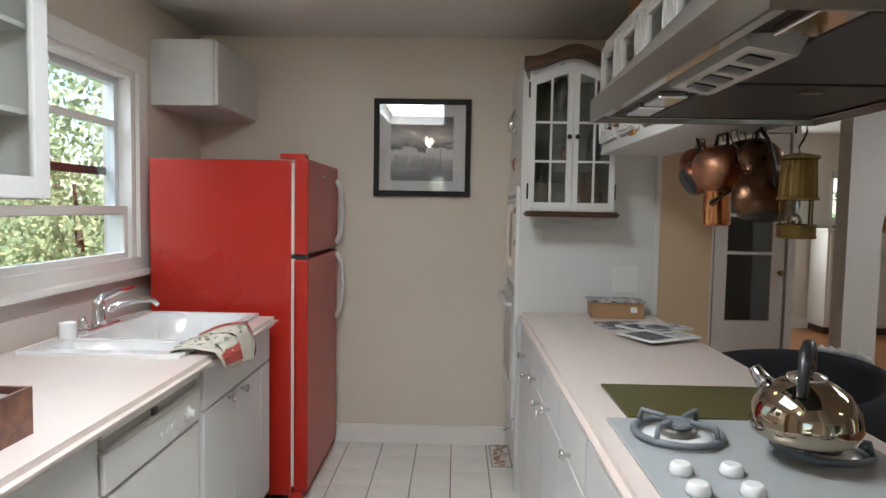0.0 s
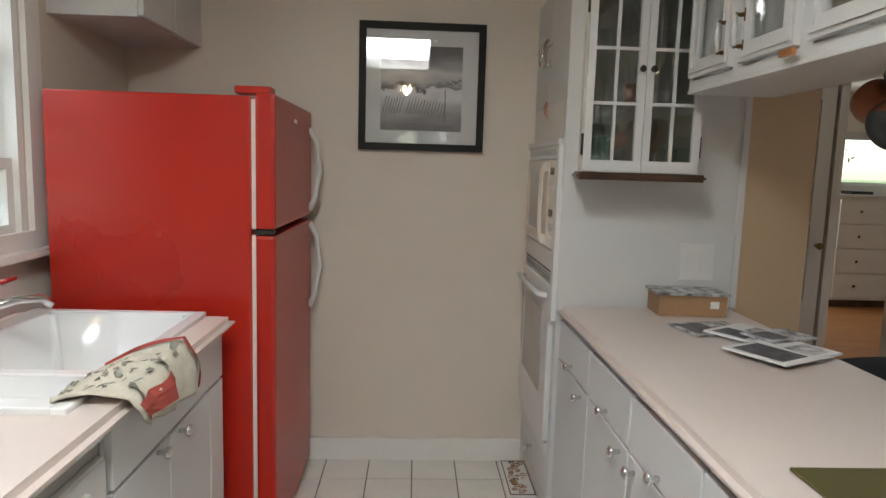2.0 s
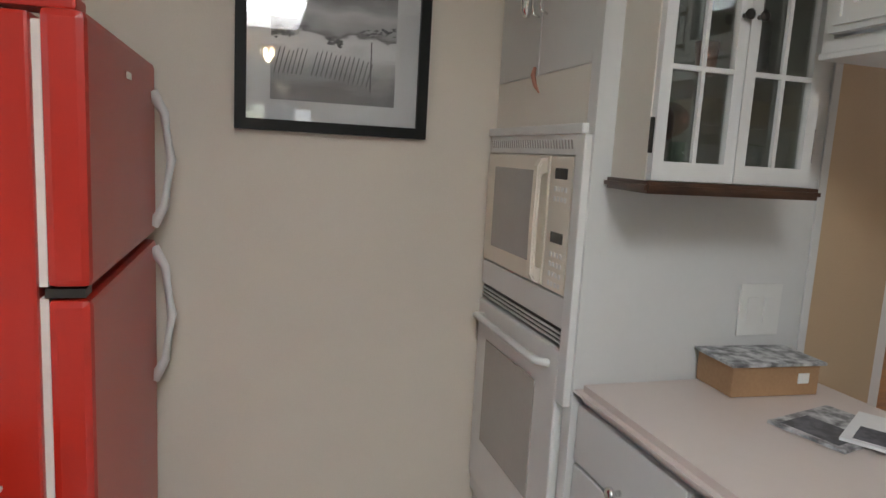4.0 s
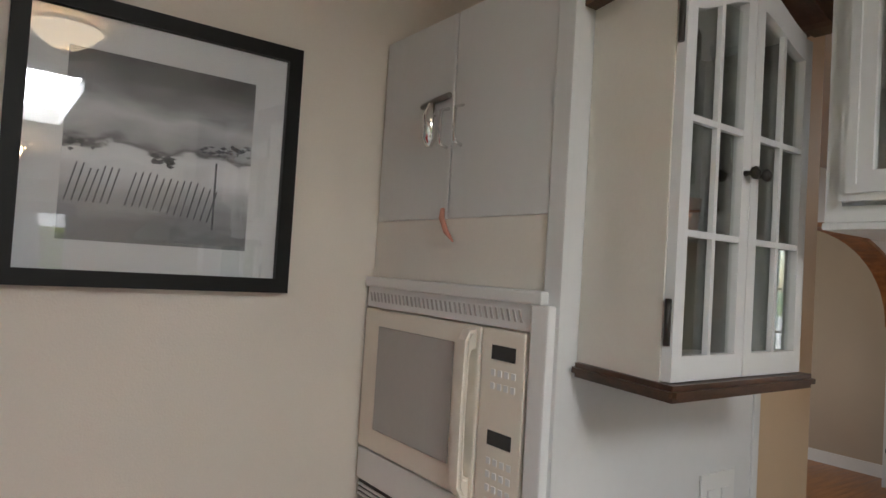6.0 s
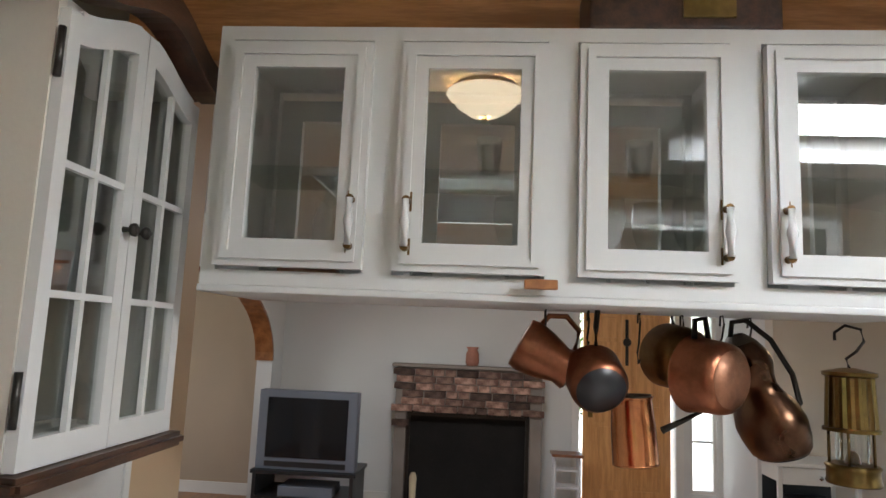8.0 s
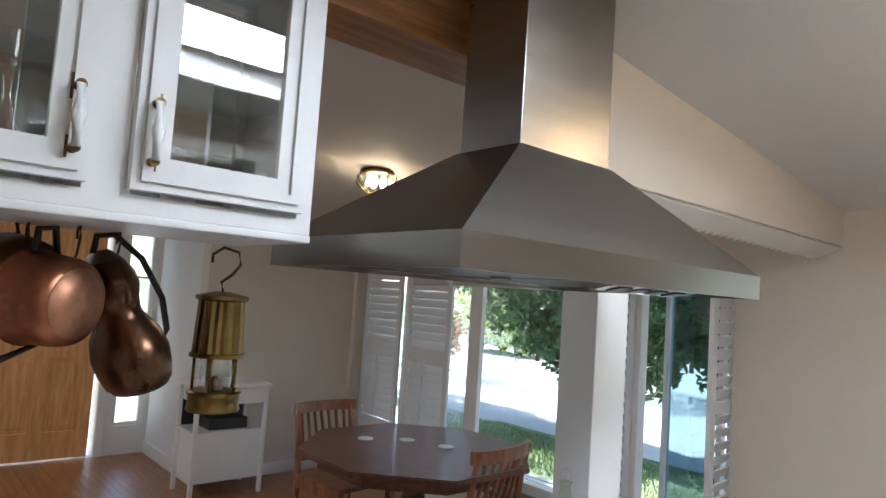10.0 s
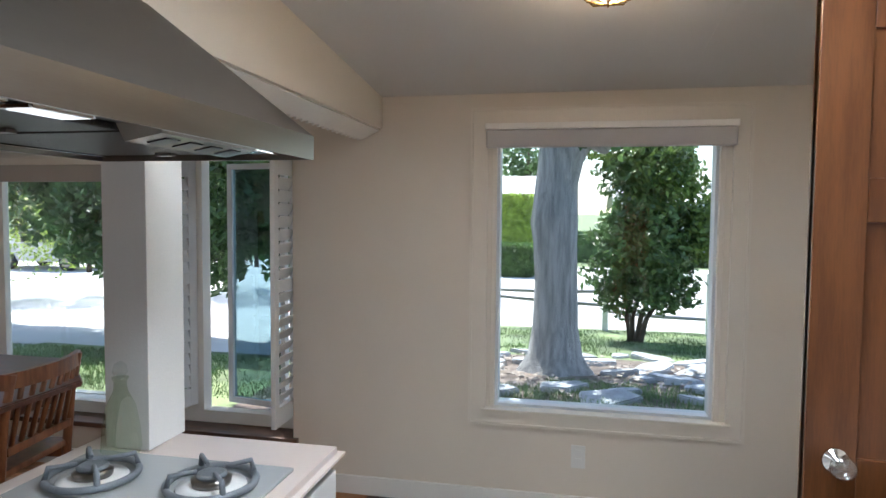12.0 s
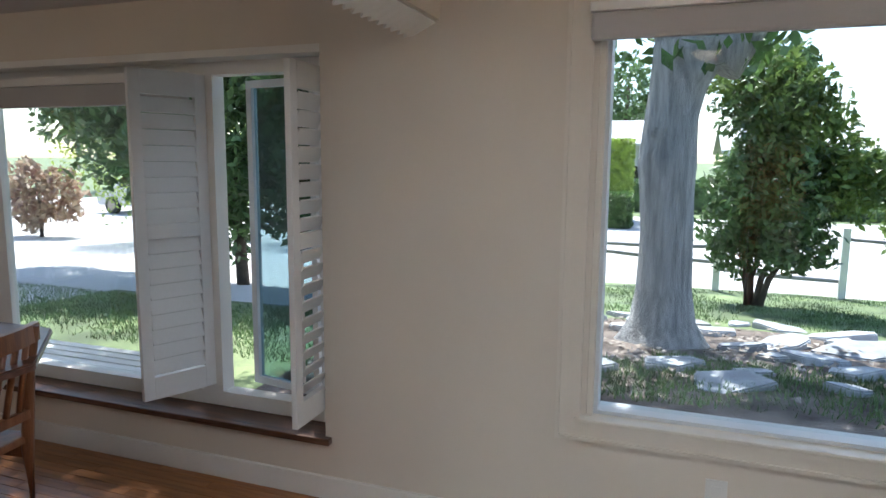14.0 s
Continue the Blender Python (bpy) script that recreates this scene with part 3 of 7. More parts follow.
def shutter(at, angle, width, height, label, tilt=68):
    """A louvred shutter hinged at `at`; angle in degrees from the east axis."""
    s = thing("louvred_shutter", (0, 0, 0), label, "shutter", "interior window shutters")
    st, t = 0.05, 0.026
    mid = height * 0.52
    part("stile", B((0, st, -t / 2, t / 2, 0, height), bev=0.003), "shutter", s)
    part("stile", B((width - st, width, -t / 2, t / 2, 0, height), bev=0.003), "shutter", s)
    for lo, hi in ((0, 0.10), (height - 0.10, height), (mid - 0.03, mid + 0.03)):
        part("rail", B((st, width - st, -t / 2, t / 2, lo, hi)), "shutter", s)
    for lo, hi in ((0.11, mid - 0.03), (mid + 0.03, height - 0.11)):
        k = int((hi - lo) / 0.066)
        for i in range(k):
            z = lo + (i + 0.5) * (hi - lo) / k
            bm = bmesh.new()
            box(bm, st, width - st, -0.035, 0.035, -0.004, 0.004, 0.002, Matrix.Translation((0, 0, z)) @ Matrix.Rotation(radians(tilt), 4, "X"))
            part("slat", bm, "shutter", s)
    part("tilt_rod", B((width / 2 - 0.006, width / 2 + 0.006, -0.048, -0.036, 0.14, mid - 0.06)), "shutter", s)
    for z in (0.2, height - 0.2):
        bm = bmesh.new()
        tube(bm, [(-0.004, 0, z - 0.03), (-0.004, 0, z + 0.03)], 0.006)
        part("hinge", bm, "brass", s)
    s.matrix_basis = Matrix.Translation(at) @ Matrix.Rotation(radians(angle), 4, "Z")
    return s


SH = 1.42
shutter((1.455, SY - 0.09, 0.385), 92, 0.30, SH, "white louvred shutter folded open beside the casement window", 56)
shutter((2.09, SY - 0.12, 0.385), 67, 0.335, SH, "white louvred shutter standing open over the dark sill", 112)
shutter((4.27, SY - 0.10, 0.385), 178, 0.57, SH, "white louvred shutter half open beside the wide window")
shutter((4.91, SY - 0.10, 0.385), 178, 0.56, SH, "closed white louvred shutter in the corner of the bay")

# baseboards
for nm, b in (("baseboard", (WX + 0.8, 0.5, NY - 0.018, NY, 0, 0.10)), ("baseboard", (0.0, 5.0, SY, SY + 0.018, 0, 0.10)), ("baseboard", (WX, -0.0, SY, SY + 0.017, 0, 0.10)),
              ("baseboard", (4.982, 5.0, SY + 0.018, 0.5, 0, 0.10)), ("baseboard", (EX - 0.018, EX, 4.90, 8.45, 0, 0.11)), ("baseboard", (1.43, EX - 0.018, 8.432, 8.45, 0, 0.11)),
              ("baseboard", (EX - 0.018, EX, 3.62, 4.75, 0, 0.11)), ("baseboard", (5.0, EX, 0.5, 0.518, 0, 0.11))):
    structure(nm, B(b, bev=0.004), "trim")
structure("baseboard_cap", B((WX + 0.8, 0.5, NY - 0.024, NY, 0.10, 0.112), bev=0.003), "trim")

# ---- kitchen: west side ----
def knob(parent, x, y, z, d):
    """A round chrome knob on a face, pointing along +x or -x."""
    bm = bmesh.new()
    lathe(bm, [(0.007, 0), (0.006, 0.012), (0.010, 0.016), (0.0165, 0.022), (0.0155, 0.029), (0.008, 0.033)], 16, Matrix.Translation((x, y, z)) @ Matrix.Rotation(radians(90 * d), 4, "Y"))
    part("knob", bm, "chrome", parent)


def base_cabinet(name, label, x0, x1, y0, y1, face, fronts, knobs, top=0.872, group="white base cabinets", end=True):
    """A base unit: body, doors and drawers as fronts (kind, y0, y1, z0, z1)."""
    c = thing(name, ((x0 + x1) / 2, (y0 + y1) / 2, 0), label, "cabinet", group)
    part("body", B((x0, x1, y0, y1, 0.09, top)), "cab", c)
    part("toe_kick", B((x0 + 0.05, x1 - 0.05, y0 + 0.001, y1 - 0.001, 0, 0.09)), "cab", c)
    xf = x1 if face > 0 else x0
    for kind, a, b, lo, hi in fronts:
        part(kind, B((xf, xf + face * 0.018, a, b, lo, hi), bev=0.004), "cab", c)
    for y, z in knobs:
        knob(c, xf + face * 0.018, y, z, face)
    return c


def counter_slab(name, label, x0, x1, y0, y1, z, holes=(), bev=0.017):
    """A worktop with rounded edges, open over each hole (x0, x1, y0, y1)."""
    bm = bmesh.new()
    xs = sorted({x0, x1, *[h[0] for h in holes], *[h[1] for h in holes]})
    ys = sorted({y0, y1, *[h[2] for h in holes], *[h[3] for h in holes]})
    for a, b in zip(xs, xs[1:]):
        for c, d in zip(ys, ys[1:]):
            if not any(h[0] <= a and b <= h[1] and h[2] <= c and d <= h[3] for h in holes):
                box(bm, a, b, c, d, z - 0.04, z)
    bmesh.ops.remove_doubles(bm, verts=bm.verts, dist=0.0001)
    inner = [f for f in bm.faces if all(len(e.link_faces) > 2 for e in f.edges)]
    bmesh.ops.delete(bm, geom=inner, context="FACES_ONLY")
    edges = [e for e in bm.edges if len(e.link_faces) == 2 and e.calc_face_angle(0) > 1 and (abs(e.verts[0].co.z - e.verts[1].co.z) < 1e-5)]
    try:
        bmesh.ops.bevel(bm, geom=edges, offset=bev, segments=8, affect="EDGES")
    except RuntimeError:
        pass
    return part(name, bm, "counter", None, label, category="countertop")


CT = 0.914
base_cabinet("base_cabinet", "white painted base cabinet at the south end of the sink run", WX, -0.668, 0.92, 1.36, 1, [("door", 0.93, 1.35, 0.11, 0.67), ("drawer", 0.93, 1.35, 0.69, 0.86)], [(1.30, 0.6), (1.14, 0.77)])
base_cabinet("base_cabinet", "white painted base cabinet next to the dishwasher", WX, -0.668, 1.36, 1.815, 1, [("door", 1.37, 1.805, 0.11, 0.67), ("drawer", 1.37, 1.805, 0.69, 0.86)], [(1.42, 0.6), (1.59, 0.77)])
base_cabinet("base_cabinet", "white painted sink cabinet with two doors and chrome knobs", WX, -0.668, 2.435, 3.22, 1, [("door", 2.45, 2.755, 0.11, 0.712), ("door", 2.761, 3.08, 0.11, 0.712), ("stile", 3.086, 3.215, 0.11, 0.712), ("panel", 2.45, 3.215, 0.720, 0.862)], [(2.68, 0.70), (2.825, 0.695)], top=0.70)
sc = [o for o in bpy.data.objects if o.name.startswith("base_cabinet") and o.parent is None][-1]
part("side", B((WX, -0.668, 3.205, 3.22, 0.70, 0.872)), "cab", sc)
part("front_rail", B((-0.684, -0.668, 2.435, 3.205, 0.70, 0.872)), "cab", sc)
dw = thing("dishwasher", (-1.0, 2.12, 0), "white built-in dishwasher with a curved handle panel", "dishwasher")
part("body", B((WX + 0.05, -0.675, 1.825, 2.428, 0.09, 0.868)), "plastic", dw)
part("toe_kick", B((WX + 0.05, -0.72, 1.83, 2.423, 0, 0.09)), "plastic", dw)
part("door", B((-0.675, -0.655, 1.83, 2.423, 0.10, 0.695), bev=0.006), "plastic", dw)
part("control_panel", B((-0.675, -0.650, 1.83, 2.423, 0.705, 0.808), bev=0.008), "plastic", dw)
part("top_strip", B((-0.675, -0.654, 1.83, 2.423, 0.847, 0.866), bev=0.003), "plastic", dw)
part("handle_slot", B((-0.674, -0.664, 1.842, 2.414, 0.812, 0.846)), "ovenglass", dw, "grey recessed grip")
part("grip_lip", B((-0.664, -0.650, 1.85, 2.41, 0.8085, 0.817), bev=0.002), "plastic", dw)
part("latch", B((-0.666, -0.656, 2.10, 2.13, 0.818, 0.838), bev=0.002), "black", dw)
bm = bmesh.new()
lathe(bm, [(0.026, 0), (0.026, 0.008), (0.014, 0.010), (0.012, 0.022)], 20, Matrix.Translation((-0.650, 2.32, 0.755)) @ Matrix.Rotation(radians(90), 4, "Y"))
part("dial", bm, "plastic", dw)
for i in range(3):
    part("button", B((-0.651, -0.646, 2.13 + i * 0.035, 2.152 + i * 0.035, 0.748, 0.760)), "outlet", dw)
counter_slab("countertop", "pale pink laminate countertop around the sink", WX + 0.021, -0.612, 0.90, 3.232, CT, [(-1.19, -0.722, 2.42, 3.195)])
structure("backsplash", B((WX, WX + 0.02, 0.90, 3.25, CT - 0.03, 1.01), bev=0.003), "counter")
# pink strip added over plain wall to counter the sill's grey shade
structure("backsplash_panel", B((WX, WX + 0.008, 2.20, 3.25, 1.012, 1.073), bev=0.002), "counter")

sk = thing("kitchen_sink", (-0.95, 2.8, CT - 0.2), "white enamel double bowl drop-in sink under the window", "sink")
bm = bmesh.new()
z = CT + 0.008
for b in ((-1.24, -1.17, 2.375, 3.222), (-0.732, -0.700, 2.375, 3.222), (-1.17, -0.732, 2.375, 2.43), (-1.17, -0.732, 3.187, 3.222), (-1.17, -0.732, 2.575, 2.612)):
    box(bm, *b, z - 0.01, z + 0.006, 0.004)
part("rim", bm, "enamel", sk)
for a, b in ((2.43, 2.575), (2.612, 3.187)):
    bm = bmesh.new()
    x0, x1, zt, zb, i = -1.17, -0.732, z, CT - (0.20 if b > 3 else 0.13), 0.03
    t = [bm.verts.new(p) for p in ((x0, a, zt), (x1, a, zt), (x1, b, zt), (x0, b, zt))]
    u = [bm.verts.new(p) for p in ((x0 + i, a + i, zb), (x1 - i, a + i, zb), (x1 - i, b - i, zb), (x0 + i, b - i, zb))]
    for j in range(4):
        bm.faces.new((t[j], t[(j + 1) % 4], u[(j + 1) % 4], u[j]))
    bm.faces.new(u)
    bmesh.ops.bevel(bm, geom=[e for e in bm.edges if e.verts[0] in u or e.verts[1] in u], offset=0.025, segments=4, affect="EDGES")
    for f in bm.faces:
        f.smooth = True
    part("bowl", bm, "enamel", sk)
    bm = bmesh.new()
    lathe(bm, [(0.035, 0), (0.040, 0.004), (0.036, 0.006), (0.0, 0.003)], 20, Matrix.Translation(((x0 + x1) / 2, (a + b) / 2, zb + 0.001)), cap=False)
    part("drain", bm, "chrome", sk)
fc = thing("faucet", (-1.20, 2.80, CT + 0.014), "chrome kitchen faucet with one lever and arched spout", "faucet")
bm = bmesh.new()
box(bm, -1.225, -1.175, 2.68, 2.92, CT + 0.014, CT + 0.026, 0.006)
part("base_plate", bm, "chrome", fc)
bm = bmesh.new()
lathe(bm, [(0.030, 0), (0.026, 0.02), (0.022, 0.06), (0.023, 0.085), (0.017, 0.10)], 20, Matrix.Translation((-1.20, 2.80, CT + 0.026)))
part("body", bm, "chrome", fc)
bm = bmesh.new()
tube(bm, [(-1.185, 2.81, CT + 0.075), (-1.14, 2.85, CT + 0.100), (-1.09, 2.90, CT + 0.112), (-1.05, 2.935, CT + 0.108), (-1.035, 2.95, CT + 0.088)], [0.016, 0.014, 0.012, 0.012, 0.013], 12)
part("spout", bm, "chrome", fc)
bm = bmesh.new()
tube(bm, [(-1.20, 2.79, CT + 0.105), (-1.195, 2.82, CT + 0.130), (-1.17, 2.89, CT + 0.146), (-1.14, 2.97, CT + 0.158)], [0.016, 0.016, 0.013, 0.006], 12)
part("lever", bm, "chrome", fc)
sp = thing("soap_dispenser", (-1.20, 2.60, CT + 0.001), "small white cylinder cup beside the faucet", "cup")
bm = bmesh.new()
lathe(bm, [(0.028, 0), (0.030, 0.01), (0.030, 0.065), (0.027, 0.070), (0.025, 0.068), (0.024, 0.02)], 20, Matrix.Translation((-1.20, 2.60, CT + 0.001)))
part("cup_body", bm, "enamel", sp)
bm = bmesh.new()
lathe(bm, [(0.016, 0), (0.018, 0.01), (0.014, 0.03), (0.010, 0.05)], 14, Matrix.Translation((-1.205, 2.70, CT + 0.026)))
part("side_sprayer", bm, "chrome", fc)

# towel over the edge of the sink
tw = thing("dish_towel", (-0.70, 2.62, CT), "cream dish towel with leaf print and red band", "towel")
bm = bmesh.new()
n, k = 26, 12
W = 0.26


def towel_point(u, v, lift=0.0):
    """u runs along the cloth from the bowl over the edge and down, v across it."""
    stops = ((0.0, -0.745, 2.40, 2.46, 0.002, 0.006), (0.20, -0.725, 2.40, 2.54, 0.008, 0.022), (0.42, -0.675, 2.42, 2.66, 0.010, 0.034), (0.60, -0.615, 2.43, 2.735, 0.004, 0.034),
             (0.70, -0.592, 2.435, 2.760, -0.022, -0.008), (0.85, -0.588, 2.45, 2.768, -0.050, -0.060), (1.0, -0.590, 2.48, 2.765, -0.068, -0.098))
    for p, q in zip(stops, stops[1:]):
        if u <= q[0]:
            break
    k = (u - p[0]) / (q[0] - p[0])
    x, ya, yb, za, zb = [g * (1 - k) + h * k for g, h in zip(p[1:], q[1:])]
    fold = 0.010 * math.sin(v * 13 + u * 3) + 0.006 * math.sin(v * 29 + u * 7)
    zz = za + (zb - za) * v ** 0.8 + max(0, fold) * (u < 0.65)
    out = (fold * 0.8 + 0.006) if u >= 0.60 else 0
    return Vector((x + out + lift * (u >= 0.62), ya + (yb - ya) * v, CT + 0.010 + zz + lift * (u < 0.62)))


grid = [[bm.verts.new(towel_point(i / n, j / k)) for j in range(k + 1)] for i in range(n + 1)]
for i in range(n):
    for j in range(k):
        bm.faces.new((grid[i][j], grid[i + 1][j], grid[i + 1][j + 1], grid[i][j + 1])).smooth = True
ob = part("cloth", bm, "towel", tw)
ob.modifiers.new("thick", "SOLIDIFY").thickness = 0.005
rng = random.Random(4)
bm = bmesh.new()
for _ in range(70):
    u, v = rng.uniform(0.05, 0.66), rng.uniform(0.08, 0.92)
    a, w2 = rng.uniform(0, 3), rng.uniform(0.010, 0.024)
    q = [towel_point(min(1, max(0, u + dx * 1.6)), min(1, max(0, v + dy * 3)), 0.0055) for dx, dy in ((w2 * math.cos(a), w2 * math.sin(a)), (0.004, 0.010), (-w2 * math.cos(a), -w2 * math.sin(a)), (-0.004, -0.010))]
    bm.faces.new([bm.verts.new(p) for p in q])
part("leaf_print", bm, "towelgrey", tw, kind="stuff")
bm = bmesh.new()
g = [[bm.verts.new(towel_point(u, v, 0.006)) for v in (0.02, 0.13, 0.25, 0.37, 0.48, 0.60)] for u in (0.66, 0.72, 0.78, 0.86)]
for i in range(3):
    for j in range(5):
        bm.faces.new((g[i][j], g[i + 1][j], g[i + 1][j + 1], g[i][j + 1]))
part("red_band", bm, "towelred", tw, "dark red band")
bm = bmesh.new()
g = [[bm.verts.new(towel_point(u, v, 0.006)) for v in (0.955, 0.995)] for u in [0.25 + 0.07 * i for i in range(11)] if u <= 1]
for i in range(len(g) - 1):
    bm.faces.new((g[i][0], g[i + 1][0], g[i + 1][1], g[i][1]))
part("hem_stripe", bm, "towelred", tw, "dark red hem stripe")

# box at the south end of the sink counter
bx = thing("cardboard_box", (-0.86, 1.50, CT + 0.001), "open brown wooden tray box with papers inside", "box")
part("side", B((-1.0, -0.72, 1.672, 1.68, CT + 0.001, CT + 0.105)), "tablewood", bx)
part("side", B((-1.0, -0.72, 1.36, 1.368, CT + 0.001, CT + 0.105)), "tablewood", bx)
part("side", B((-0.728, -0.72, 1.368, 1.672, CT + 0.001, CT + 0.105)), "tablewood", bx)
part("side", B((-1.0, -0.992, 1.368, 1.672, CT + 0.001, CT + 0.105)), "tablewood", bx)
part("bottom", B((-0.992, -0.728, 1.368, 1.672, CT + 0.001, CT + 0.010)), "tablewood", bx)
part("papers", B((-0.97, -0.75, 1.39, 1.65, CT + 0.010, CT + 0.095)), "greyprint", bx)

# refrigerator
fr = thing("refrigerator", (-0.95, 3.74, 0), "bright red top freezer refrigerator with long white handles", "refrigerator")
FY0, FY1, FT = 3.335, 4.09, 1.645
part("body", B((-1.25, -0.585, FY0, FY1, 0.03, FT - 0.02), bev=0.006), "red", fr)
part("gasket", B((-0.585, -0.572, FY0 + 0.012, FY1 - 0.01, 0.07, 1.165)), "gasket", fr, "pale rubber gasket")
part("gasket", B((-0.585, -0.572, FY0 + 0.012, FY1 - 0.01, 1.185, FT - 0.03)), "gasket", fr, "pale rubber gasket")
part("lower_door", B((-0.572, -0.505, FY0, FY1, 0.05, 1.165), bev=0.014), "red", fr)
part("upper_door", B((-0.572, -0.505, FY0, FY1, 1.185, FT - 0.01), bev=0.014), "red", fr)
part("hinge_cap", B((-0.64, -0.52, FY0 + 0.01, FY0 + 0.08, FT - 0.012, FT + 0.012), bev=0.005), "red", fr)
part("toe_grille", B((-0.60, -0.53, FY0 + 0.01, FY1 - 0.01, 0.0, 0.045)), "red", fr)
part("mid_hinge", B((-0.575, -0.515, FY0 + 0.004, FY0 + 0.05, 1.168, 1.183)), "darkmetal", fr)
for z0, z1 in ((1.21, 1.56), (0.78, 1.15)):
    bm = bmesh.new()
    tube(bm, [(-0.505, FY1 - 0.06, z0), (-0.475, FY1 - 0.06, z0 + (z1 - z0) * 0.15), (-0.458, FY1 - 0.06, (z0 + z1) / 2), (-0.475, FY1 - 0.06, z1 - (z1 - z0) * 0.15), (-0.505, FY1 - 0.06, z1)], [0.016, 0.012, 0.012, 0.012, 0.016], 10)
    part("handle", bm, "plastic", fr, "white curved handle")
part("badge", B((-0.505, -0.502, 3.66, 3.72, 1.56, 1.575)), "chrome", fr)

# cabinet over the refrigerator
uc = thing("wall_cabinet", (-1.16, 3.83, 1.90), "plain white wall cabinet above the refrigerator", "cabinet", "wall cabinets")
part("body", B((WX, -1.02, 3.53, NY, 1.90, 2.22)), "cab", uc)
part("door", B((-1.02, -1.0, 3.535, 3.84, 1.905, 2.215), bev=0.004), "cab", uc)
part("door", B((-1.02, -1.0, 3.845, 4.15, 1.905, 2.215), bev=0.004), "cab", uc)

# glazed cabinet at the near end of the window wall
gc = thing("wall_cabinet", (-1.16, 1.7, 1.42), "white wall cabinet with glass door and shelves inside", "cabinet", "wall cabinets")
part("side", B((WX, -1.02, 2.185, 2.20, 1.42, 2.20)), "cab", gc)
part("side", B((WX, -1.02, 1.20, 1.215, 1.42, 2.20)), "cab", gc)
part("bottom", B((WX, -1.02, 1.215, 2.185, 1.42, 1.44)), "cab", gc)
part("top", B((WX, -1.02, 1.215, 2.185, 2.18, 2.20)), "cab", gc)
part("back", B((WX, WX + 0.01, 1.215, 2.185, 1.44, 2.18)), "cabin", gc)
for z in (1.66, 1.90):
    part("shelf", B((WX + 0.01, -1.04, 1.215, 2.185, z, z + 0.015)), "cab", gc)
for a, b in ((1.205, 1.70), (1.705, 2.20)):
    dr = part("door", frame_bm("x", -1.02, -1.0, a, b, 1.425, 2.195, 0.06), "cab", gc)
    outside_pane("pane", B((-1.012, -1.008, a + 0.06, b - 0.06, 1.485, 2.135)), dr, "cabglass")
bm = bmesh.new()
lathe(bm, [(0.03, 0), (0.045, 0.02), (0.05, 0.05), (0.05, 0.055), (0.0, 0.02)], 16, Matrix.Translation((-1.15, 2.08, 1.441)), cap=False)
part("bowl", bm, "darkmetal", None, "small dark bowl on the bottom shelf", category="bowl")

# wooden door standing open at the south end
od = thing("interior_door", (-0.97, 0.76, 0.01), "orange varnished wooden panel door standing open", "door")
part("leaf", B((-1.31, -0.60, 0.745, 0.765, 0.01, 2.05)), "doorwood", od)
for a, b in ((-1.31, -1.20), (-0.71, -0.60)):
    part("stile", B((a, b, 0.735, 0.775, 0.01, 2.05), bev=0.003), "doorwood", od)
for lo, hi in ((0.01, 0.24), (0.80, 0.96), (1.50, 1.60), (1.93, 2.05)):
    part("rail", B((-1.20, -0.71, 0.736, 0.774, lo, hi), bev=0.003), "doorwood", od)
part("center_stile", B((-0.995, -0.915, 0.7365, 0.7735, 0.24, 0.80), bev=0.003), "doorwood", od)
part("center_stile", B((-0.995, -0.915, 0.7365, 0.7735, 0.96, 1.50), bev=0.003), "doorwood", od)
for sgn in (1, -1):
    y = 0.755 + sgn * 0.02
    m = Matrix.Translation((-0.665, y, 0.955)) @ Matrix.Rotation(radians(-90 * sgn), 4, "X")
    bm = bmesh.new()
    lathe(bm, [(0.030, 0), (0.028, 0.006), (0.012, 0.010), (0.010, 0.03)], 20, m)
    part("rose", bm, "chrome", od)
    bm = bmesh.new()
    lathe(bm, [(0.012, 0.03), (0.024, 0.036), (0.029, 0.048), (0.027, 0.060), (0.016, 0.068)], 12, m)
    part("door_knob", bm, "clearglass", od, "clear glass knob")

# ---- kitchen: north wall ----
pf = thing("framed_picture", (-0.02, NY - 0.02, 1.48), "black framed beach photograph with white mount under glass", "picture")
part("frame", frame_bm("y", NY - 0.032, NY - 0.002, -0.303, 0.262, 1.482, 2.045, 0.032, 0.004), "frame", pf)
part("mount", B((-0.272, 0.231, NY - 0.016, NY - 0.010, 1.513, 2.014)), "mount", pf)
PH = (-0.205, 0.160, 1.572, 1.945)


